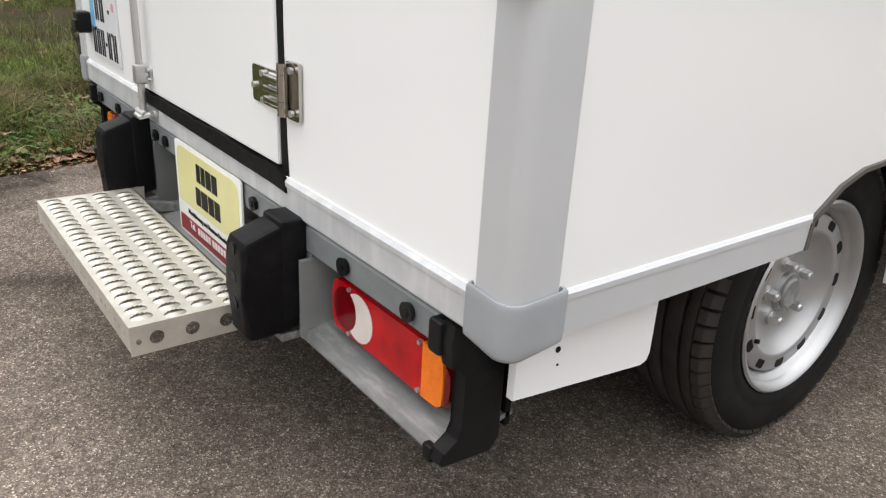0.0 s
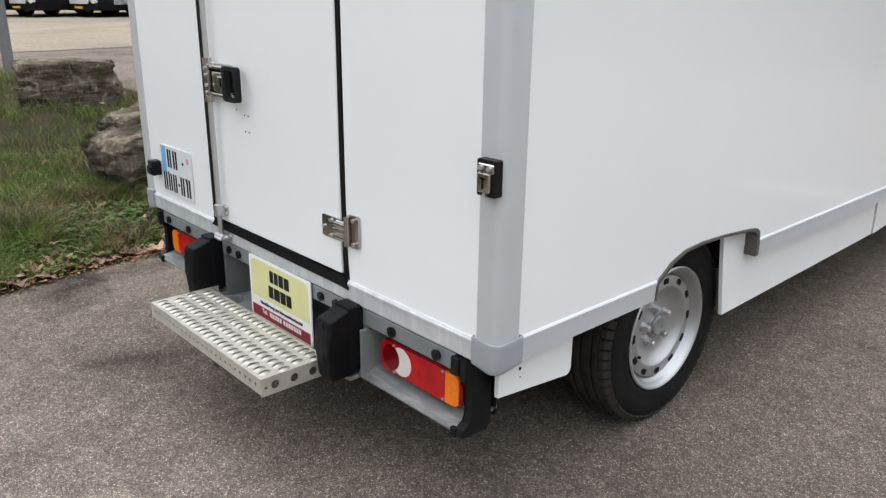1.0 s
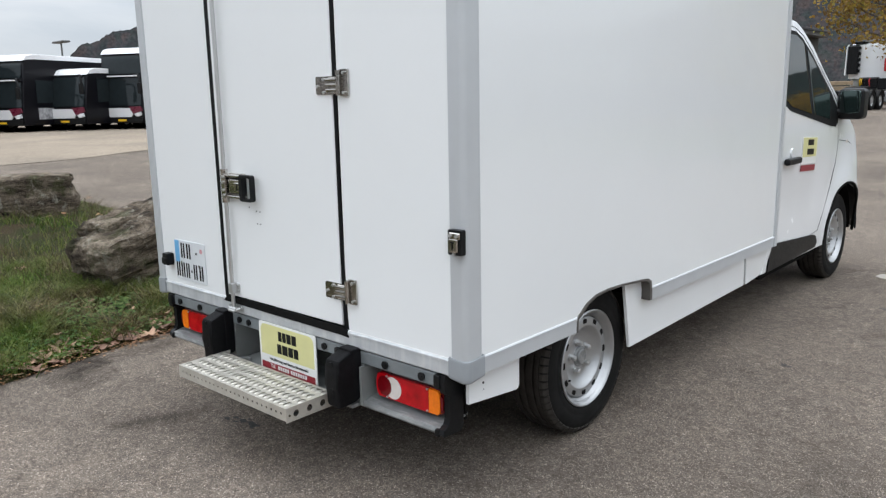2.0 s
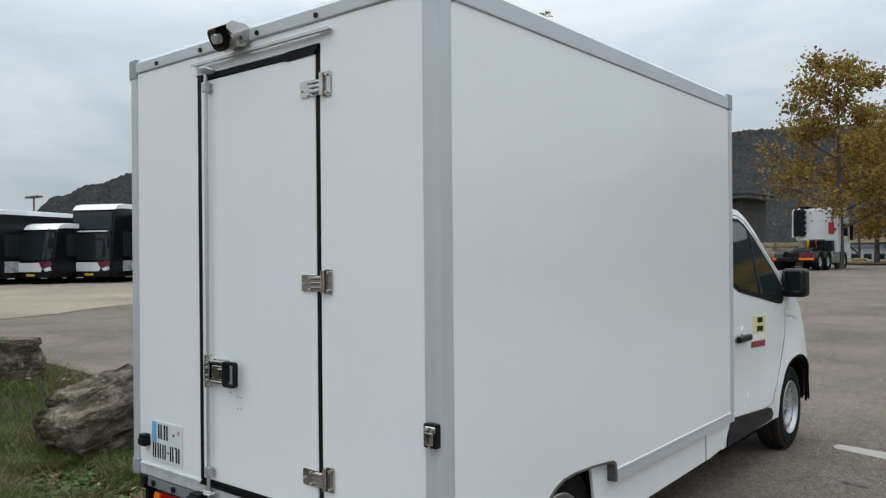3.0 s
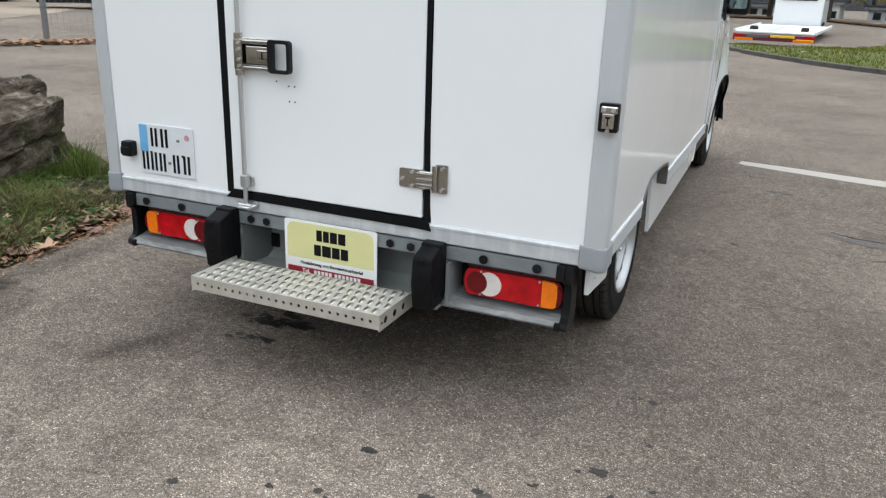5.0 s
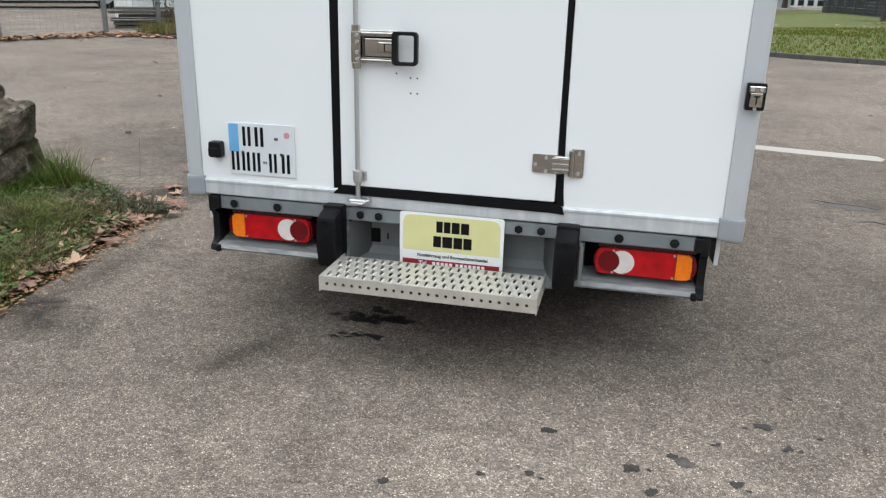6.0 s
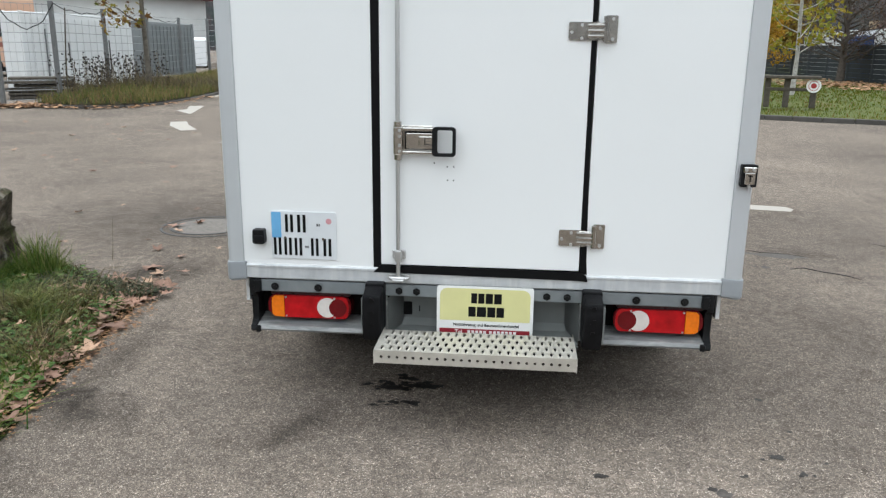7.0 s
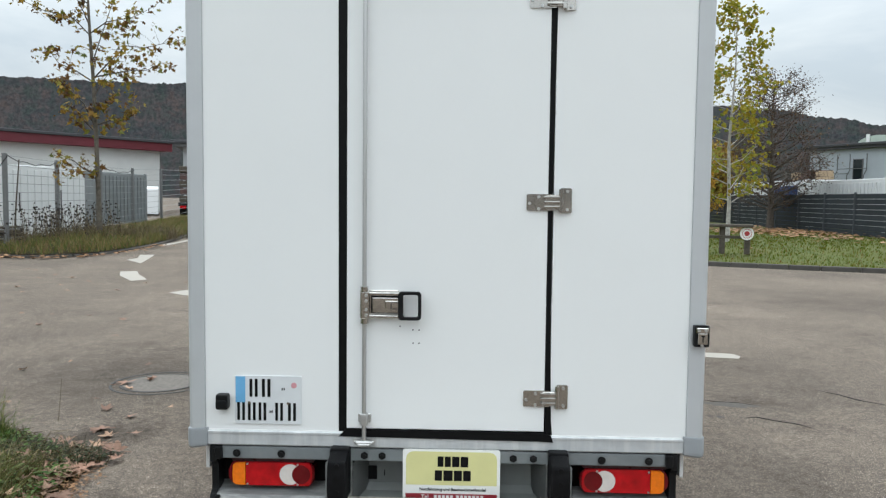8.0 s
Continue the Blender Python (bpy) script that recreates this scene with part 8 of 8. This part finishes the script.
# white van beyond the fence
van = thing("white_van", "small white van parked beyond the fence", "van", pose(-18.9, 41.3, 0.15, 0, 0, 113))
bm = B()
prism(bm, [(-2.0, 0.35), (-2.0, 1.75), (-1.8, 1.9), (0.6, 1.9), (1.35, 1.15), (2.1, 0.98), (2.2, 0.35)], "y", -0.85, 0.85, 0.06)
van_body = part("body", bm, CAR_WHITE, van)
bm = B()
prism(bm, [(0.70, 1.74), (1.28, 1.20), (0.0, 1.20), (0.0, 1.74)], "y", -0.862, 0.862)
part("side_window", bm, BUS_GLASS, van_body)
for xx in (-1.3, 1.4):
    for s in (1, -1):
        bm = B()
        cyl(bm, (xx, s * 0.66, 0.31), (xx, s * 0.88, 0.31), 0.31, 20)
        part("wheel", bm, TYRE, van)

# peach-coloured coach behind the fence
root = thing("parked_coach", "peach-coloured coach parked behind the wire fence", "coach", Matrix.Translation((-22.2, 31.75, 0.12)) @ Matrix.Rotation(radians(217), 4, "Z"))
bm = B()
box(bm, 0, 11.5, -1.25, 1.25, 0.42, 3.4, 0.12, 3)
part("body", bm, PEACH, root)
bm = B()
box(bm, 0.4, 11.2, -1.27, 1.27, 1.75, 2.75, 0.03, 1)
part("side_glass", bm, BUS_GLASS, root)
bm = B()
box(bm, 0.1, 11.4, -1.22, 1.22, 0.25, 0.5, 0.02, 1)
part("skirt", bm, BLACK_PLASTIC, root)
for x0, x1, z0 in ((0.9, 2.6, 1.32), (3.1, 3.5, 1.30)):
    bm = B()
    box(bm, x0, x1, 1.25, 1.262, z0, z0 + 0.22)
    part("lettering_bar", bm, mat("red_brown_print", (0.25, 0.09, 0.06), 0.5), root)
for yy in (2.0, 8.6):
    for s in (1, -1):
        bm = B()
        cyl(bm, (yy, s * 1.02, 0.50), (yy, s * 1.28, 0.50), 0.50, 24)
        wh = part("wheel", bm, TYRE, root)
        bm = B()
        cyl(bm, (yy, s * 1.27, 0.50), (yy, s * 1.295, 0.50), 0.27, 20)
        part("wheel_disc", bm, RIM, wh)

# ---------- right side: panel fence, rustic bench, building ----------
fence = thing("panel_fence", "anthracite slatted privacy fence with steel posts", "fence", kind="structure")
FX = 15.05
slat_me = None
for i in range(22):
    y0 = 12.0 + 2.5 * i
    bm = B()
    box(bm, FX - 0.05, FX + 0.05, y0 - 0.025, y0 + 0.025, 0.02, 1.96, 0.006, 1)
    part("fence_post", bm, FENCE_POST, fence)
    for k in range(9):
        if slat_me is None:
            bm = B()
            box(bm, -0.02, 0.02, 0.05, 2.45, 0.004, 0.192, 0.006, 1)
            slat_me = finish(bm, "fence_slat", FENCE_DARK)
        ob = new("fence_slat", slat_me)
        ob.parent = fence
        ob.location = (FX, y0, 0.10 + 0.2 * k)

bench = thing("trestle_bench", "rustic weathered wooden trestle with a round disc", "bench", pose(6.87, 17.45, 0.22, 0, 0, -14))
for x in (-0.45, 0.0, 0.62):
    bm = B()
    box(bm, x - 0.07, x + 0.07, -0.08, 0.08, -0.05, 0.66, 0.012, 1)
    part("post", bm, WOOD_GREY, bench)
bm = B()
box(bm, -0.65, 0.75, -0.20, 0.16, 0.66, 0.74, 0.015, 1)
part("top_board", bm, WOOD_GREY, bench)
bm = B()
box(bm, -0.5, 0.7, -0.09, -0.04, 0.36, 0.44, 0.012, 1)
part("cross_board", bm, WOOD_GREY, bench)
bm = B()
cyl(bm, (0.60, -0.13, 0.50), (0.60, -0.08, 0.50), 0.17, 28)
disc = part("disc", bm, SIGN_WHITE, bench, "round white disc with a red middle")
bm = B()
cyl(bm, (0.60, -0.137, 0.50), (0.60, -0.12, 0.50), 0.065, 20)
part("disc_centre", bm, TARGET_RED, disc)
bm = B()
tube(bm, [(0.60 + 0.115 * math.cos(k * math.tau / 24), -0.131, 0.50 + 0.115 * math.sin(k * math.tau / 24)) for k in range(25)], 0.008, 4)
part("disc_ring", bm, TARGET_RED, disc)

works = hall(Matrix.Translation((26.3, 56.7, 0.3)) @ Matrix.Rotation(radians(-62), 4, "Z"), (24, 18, 5.35), WALL_BLUE, ROOF_DARK, "pale blue-grey flat-roofed works building with an outside ladder", 0.3, ((3.6, 2.6, 0.8, 1.8), (12, 2.4, 1.6, 1.4)), 0.22)
for s in (2.3, 3.3, 4.6):
    bm = B()
    tube(bm, [(s, -0.25, 2.5), (s, -0.25, 3.2), (s + 0.22, -0.25, 3.6), (s + 0.22, -0.25, 4.75)], 0.035, 6)
    part("ladder_post", bm, WALL_DARK, works)
for s0, s1, z in ((2.5, 3.5, 3.7), (2.5, 3.5, 3.35), (3.5, 4.8, 3.7), (0.9, 2.0, 3.5)):
    bm = B()
    tube(bm, [(s0, -0.25, z), (s1, -0.25, z)], 0.03, 6)
    part("rail", bm, WALL_DARK, works)
bm = B()
prism(bm, [(3.4 + 1.6 * (1 - math.cos(radians(a))), 5.45 + 0.62 * math.sin(radians(a))) for a in range(0, 181, 12)], "y", 0.6, 9.0, 0.0)
part("roof_light", bm, mat("pale_green_sheet", (0.45, 0.52, 0.45), 0.5, 0, 0.06, 2), works, "pale green arched roof light")
bm = B()
cyl(bm, (4.3, 0.5, 5.3), (4.3, 0.5, 6.15), 0.13, 12)
part("flue", bm, SIGN_WHITE, works, "white flue pipe")
scrap = thing("scrap_pile", "rusty steel frames piled on a container roof", "scrap metal", pose(17.5, 36.3, 2.67, 0, 0, 3))
rq = random.Random(5)
for q in range(7):
    bm = B()
    o = rq.uniform(-0.2, 0.2)
    box(bm, -0.4 + o, 0.35 + o, -1.3 + 0.36 * q, -1.05 + 0.36 * q + rq.uniform(0, 0.15), 0.0, rq.uniform(0.12, 0.5), 0.02, 1)
    part("frame", bm, RUST_POST if q % 3 else WOOD_TAN, scrap)
container(pose(17.6, 39.2, 0.3, 0, 0, 3), (2.4, 9.0, 2.35), CONTAINER_WHITE, "white steel container beyond the privacy fence")
container(pose(17.8, 31.0, 0.3, 0, 0, 2), (2.4, 6.0, 2.25), CONTAINER_WHITE, "white steel container beyond the privacy fence")
container(pose(16.6, 36.8, 0.3, 0, 0, 6), (1.2, 2.0, 2.05), BLUE_TARP, "dark blue steel box beyond the fence")

# ---------- ahead: tractor unit, office, flatbed ----------
unit = thing("tractor_unit", "white three-axle tractor unit parked on the asphalt", "lorry", pose(-9.40, 44.9, 0.37, 0, 0, -4.6))
bm = B()
prism(bm, [(3.35, 1.75), (3.35, 3.50), (3.45, 3.66), (3.7, 3.74), (5.0, 3.72), (5.45, 3.2), (5.75, 1.9), (5.75, 0.6), (5.05, 0.6), (4.95, 0.98), (4.6, 1.14), (4.25, 0.98), (4.15, 0.75), (3.85, 0.75), (3.85, 1.75)], "x", -1.22, 1.22, 0.07)
cab = part("cab", bm, CAR_WHITE, unit, "white high-roof cab")
for z in (2.25, 2.95, 3.3):
    bm = B()
    box(bm, -0.60, 1.15, 3.335, 3.352, z, z + 0.025, 0.004, 1)
    part("back_rib", bm, CAR_WHITE, cab)
bm = B()
prism(bm, [(3.85, 1.02), (3.85, 1.75), (3.4, 1.75), (3.4, 1.05)], "x", 0.86, 1.21, 0.03)
part("cab_step", bm, CAR_WHITE, cab)
bm = B()
prism(bm, [(2.95, 1.95), (3.05, 3.55), (3.30, 3.70), (3.34, 3.70), (3.34, 1.95)], "x", -1.30, -1.24, 0.01)
part("side_fairing", bm, CAR_WHITE, unit)
bm = B()
prism(bm, [(3.10, 2.0), (3.10, 3.55), (3.34, 3.66), (3.34, 2.0)], "x", -1.235, -0.68, 0.02)
for q in range(5):
    box(bm, -0.70, -0.58, 3.16, 3.34, 2.1 + 0.32 * q, 2.28 + 0.32 * q, 0.02, 1)
part("intake_stack", bm, BLACK_PLASTIC, unit, "black air intake stack")
bm = B()
box(bm, -0.65, 0.95, 3.45, 3.60, 3.82, 3.92, 0.03, 2)
rail = part("roof_lamp_bar", bm, GALV, unit)
for x in (-0.5, 0.05, 0.6, 0.85):
    bm = B()
    cyl(bm, (x, 3.5, 3.70), (x, 3.5, 3.84), 0.03, 8)
    part("bar_foot", bm, BLACK_PLASTIC, rail)
bm = B()
box(bm, -1.0, -0.45, 3.4, 4.2, 3.70, 3.86, 0.06, 2)
part("roof_unit", bm, BLACK_PLASTIC, unit)
bm = B()
box(bm, 0.70, 1.02, 3.22, 3.34, 2.12, 2.84, 0.05, 2)
part("storage_box", bm, TRUCK_RED, unit, "red plastic extinguisher box")
bm = B()
cyl(bm, (1.05, 3.26, 2.40), (1.12, 3.26, 2.40), 0.06, 10)
part("work_lamp", bm, BLACK_PLASTIC, unit)
bm = B()
box(bm, -0.45, 0.45, -0.5, 5.0, 0.75, 1.02, 0.02, 1)
box(bm, -1.15, 0.5, 2.3, 3.3, 1.02, 1.12, 0.03, 1)
part("chassis", bm, BLACK_PLASTIC, unit)
bm = B()
prism(bm, [(3.0, 1.15), (3.0, 1.70), (3.15, 1.80), (3.36, 1.80), (3.36, 1.15)], "x", -0.48, 0.50, 0.03)
part("hose_carrier", bm, BLACK_PLASTIC, unit)
bm = B()
box(bm, 0.58, 1.02, 2.8, 3.36, 1.10, 1.72, 0.05, 2)
part("exhaust_box", bm, BLACK_PLASTIC, unit, "dark exhaust silencer box")
bm = B()
prism(bm, [(0.9, 1.10), (1.05, 1.26), (1.75, 1.30), (1.95, 1.10)], "x", -0.55, 0.55, 0.03)
part("coupling_plate", bm, BLACK_PLASTIC, unit)
for x, z0, material in ((-0.38, 1.30, PLATE_YELLOW), (-0.30, 1.40, PLATE_YELLOW), (0.12, 1.28, TRUCK_RED), (-0.10, 1.30, BLACK_PLASTIC)):
    bm = B()
    tube(bm, [(x, 2.98, 1.74), (x - 0.02, 2.88, 1.62), (x + 0.03, 2.86, z0 + 0.1), (x + 0.01, 2.92, z0)], 0.030, 6)
    part("air_hose", bm, material, unit)
bm = B()
box(bm, -1.22, 1.22, -0.62, -0.50, 0.52, 0.74, 0.02, 1)
part("rear_bar", bm, BLACK_PLASTIC, unit)
for s in (1, -1):
    lo, hi = (0.34, 1.14) if s > 0 else (-1.14, -0.92)
    bm = B()
    box(bm, lo, hi, -0.66, -0.60, 0.60, 0.73, 0.01, 1)
    part("tail_lamp", bm, ORANGE_LENS, unit)
    if s > 0:
        bm = B()
        box(bm, lo + 0.02, hi - 0.02, -0.64, -0.54, 0.78, 1.02, 0.01, 1)
        part("marker_board", bm, BUS_MAROON, unit)
    for yy in (0.3, 1.65, 4.6):
        bm = B()
        lathe(bm, [(-0.34, 0.30), (-0.36, 0.46), (-0.30, 0.52), (0.0, 0.52), (0.05, 0.47), (0.04, 0.33), (-0.02, 0.30)], (0, 0, 0), 28)
        wh = part("wheel", bm, TYRE, unit)
        wh.matrix_basis = Matrix.Translation((s * 1.16, yy, 0.52)) @ (Matrix.Identity(4) if s > 0 else Matrix.Rotation(math.pi, 4, "Z"))
        bm = B()
        lathe(bm, [(0.02, 0.33), (-0.03, 0.29), (-0.06, 0.20), (0.0, 0.14), (0.01, 0.02)], (0, 0, 0), 24)
        part("wheel_disc", bm, RIM, wh)
    for yy in (0.3, 1.65):
        bm = B()
        arc = [(yy - 0.60 * math.cos(radians(a)), 0.52 + 0.58 * math.sin(radians(a))) for a in range(20, 161, 14)]
        arc += [(yy - 0.56 * math.cos(radians(a)), 0.52 + 0.54 * math.sin(radians(a))) for a in range(160, 19, -14)]
        prism(bm, arc, "x", *sorted((s * 0.70, s * 1.22)))
        part("mudguard", bm, BLACK_PLASTIC, unit)
    lo, hi = sorted((s * 0.80, s * 1.21))
    bm = B()
    box(bm, lo, hi, 2.45, 3.75, 0.38, 1.04, 0.10, 3)
    tank = part("fuel_tank", bm, GALV, unit, "pale metal fuel tank")
    bm = B()
    box(bm, lo - 0.008, hi + 0.008, 2.75, 2.80, 0.37, 1.05, 0.01, 1)
    part("tank_strap", bm, BLACK_PLASTIC, tank)
    lo, hi = sorted((s * 1.215, s * 1.232))
    bm = B()
    box(bm, lo, hi, 4.35, 5.15, 2.0, 2.75, 0.006, 1)
    part("side_glass", bm, BUS_GLASS, cab)
    lo, hi = sorted((s * 1.30, s * 1.50))
    bm = B()
    box(bm, lo, hi, 5.2, 5.35, 1.75, 2.75, 0.05, 2)
    tube(bm, [(s * 1.2, 5.3, 2.70), (s * 1.36, 5.28, 2.72)], 0.03, 6)
    part("mirror", bm, BLACK_PLASTIC, cab)

stay = thing("steel_post", "thin brown steel post with a slanting stay", "post", pose(-11.7, 73.9, 0.35))
bm = B()
cyl(bm, (0, 0, 0), (0, 0, 4.9), 0.11, 10, 0.08)
part("post", bm, RUST_POST, stay)
bm = B()
cyl(bm, (-0.05, 0, 0.75), (-1.6, 0, 2.2), 0.07, 8)
part("stay", bm, BLACK_PLASTIC, stay)
bm = B()
box(bm, -0.6, 0.6, -0.3, 0.3, 0.0, 0.35, 0.05, 2)
part("foot_block", bm, WOOD_TAN, stay)

hall(Matrix.Translation((-22.6, 58, 0.3)), (5.9, 6, 5.5), OFFICE, WALL_DARK, "low grey office building with an overhanging roof", 0.7, ((0.5, 1.0, 1.3, 2.2), (2.2, 1.0, 1.0, 2.2), (3.6, 1.0, 1.0, 2.2)), 0.3)
for k, (x, y, a) in enumerate([(-12.5, 46.0, 10), (-11.4, 47.5, 20)]):
    st = thing("timber_stack", "stack of pale timber and stone slabs", "timber stack", pose(x, y, 0.25, 0, 0, a))
    for q in range(6):
        bm = B()
        o = rp.uniform(-0.15, 0.15)
        box(bm, -1.6 + o, 1.6 + o, -0.6, 0.6, 0.30 * q, 0.30 * q + 0.24, 0.02, 1)
        part("slab", bm, WOOD_TAN, st)
for x, y, lx, h, wall in ((-18.5, 90, 6.5, 2.75, WALL_GREY), (-11.6, 88, 6.2, 2.45, WALL_WHITE), (-5.0, 90, 5.5, 2.2, WALL_GREY), (1.5, 93, 4, 2.7, WALL_WHITE), (8.5, 96, 9, 2.3, WALL_GREY), (-21.5, 112, 8, 4.3, WALL_TAN), (18, 118, 14, 4.2, WALL_WHITE)):
    hall(Matrix.Translation((x, y, -0.75)) @ Matrix.Rotation(radians(-6), 4, "Z"), (lx, 9, h), wall, ROOF_GREY, "far low building with a grey roof", 0.4, tuple((0.5 + 1.25 * k, 0.95, 0.8, 0.8) for k in range(int(lx / 1.3))), 0.3)
dish = thing("roof_dish", "round pale dish on a far low roof", "dish", pose(-9.3, 90.5, 1.85))
bm = B()
lathe(bm, [(-0.35, 0.05), (-0.2, 0.55), (0.05, 0.85), (0.02, 0.85), (-0.25, 0.5), (-0.4, 0.05)], (0, 0, 0.55), 20)
part("bowl", bm, WALL_WHITE, dish)
bm = B()
cyl(bm, (0, 0, -0.2), (0, 0, 0.4), 0.08, 8)
part("stand", bm, FENCE_GALV, dish)

flat = thing("recovery_truck", "low white flatbed truck with red and yellow rear board", "truck", pose(0.80, 29.7, -0.02, 1.6, 0, -7))
bm = B()
box(bm, -1.45, 1.45, 0, 5.6, 0.36, 0.44, 0.02, 1)
for s in (1, -1):
    box(bm, s * 1.37, s * 1.45, 0, 5.6, 0.40, 0.50, 0.02, 1)
deck = part("deck", bm, WALL_WHITE, flat, "pale aluminium loading deck")
for k in range(9):
    bm = B()
    box(bm, -1.25, 0.2, 0.35 + 0.42 * k, 0.55 + 0.42 * k, 0.441, 0.447)
    part("deck_grip", bm, TRIM, deck)
bm = B()
box(bm, -1.43, 1.43, -0.05, 0.05, 0.10, 0.35, 0.02, 1)
board_ = part("rear_board", bm, BUS_MAROON, flat, "maroon rear board with yellow blocks")
for x0, x1, z0, z1, material in ((-0.95, -0.15, 0.22, 0.33, WALL_DARK), (-0.10, 0.75, 0.24, 0.33, PLATE_YELLOW), (0.80, 1.40, 0.12, 0.22, PLATE_YELLOW)):
    bm = B()
    box(bm, x0, x1, -0.064, -0.048, z0, z1, 0.004, 1)
    part("marker", bm, material, board_)
for s in (1, -1):
    bm = B()
    box(bm, s * 0.70, s * 1.36, -0.068, -0.04, 0.10, 0.20, 0.01, 1)
    part("indicator", bm, ORANGE_LENS, flat)
    bm = B()
    box(bm, s * 1.05, s * 1.42, -0.068, -0.04, 0.23, 0.34, 0.01, 1)
    part("tail_lamp", bm, RED_LENS, flat)
    for yy in (1.2, 6.4):
        bm = B()
        cyl(bm, (s * 0.80, yy, 0.29), (s * 1.04, yy, 0.29), 0.29, 24)
        wh = part("wheel", bm, TYRE, flat)
        bm = B()
        cyl(bm, (s * 1.03, yy, 0.29), (s * 1.05, yy, 0.29), 0.17, 18)
        part("wheel_disc", bm, RIM, wh)
bm = B()
prism(bm, [(5.75, 0.35), (5.75, 2.45), (5.95, 2.66), (6.9, 2.62), (7.55, 1.75), (7.8, 1.35), (7.85, 0.35)], "x", -0.98, 0.98, 0.06)
cab_ = part("cab", bm, CAR_WHITE, flat, "white truck cab")
bm = B()
box(bm, -0.70, 0.70, 5.70, 5.76, 1.45, 2.20, 0.02, 1)
part("rear_window", bm, BUS_GLASS, cab_)
for s in (1, -1):
    bm = B()
    box(bm, s * 0.975, s * 0.99, 6.05, 7.05, 1.45, 2.25, 0.006, 1)
    part("side_window", bm, BUS_GLASS, cab_)

# lawn sign far off
sg = thing("lawn_board", "small white notice board on the far lawn", "notice board", pose(9.2, 72.0, 0.3))
bm = B()
box(bm, -0.9, 0.9, -0.03, 0.03, 0.4, 2.0, 0.01, 1)
part("board", bm, SIGN_WHITE, sg)
for x in (-0.8, 0.8):
    bm = B()
    box(bm, x - 0.05, x + 0.05, 0.03, 0.12, 0, 1.9, 0.01, 1)
    part("post", bm, FENCE_GALV, sg)
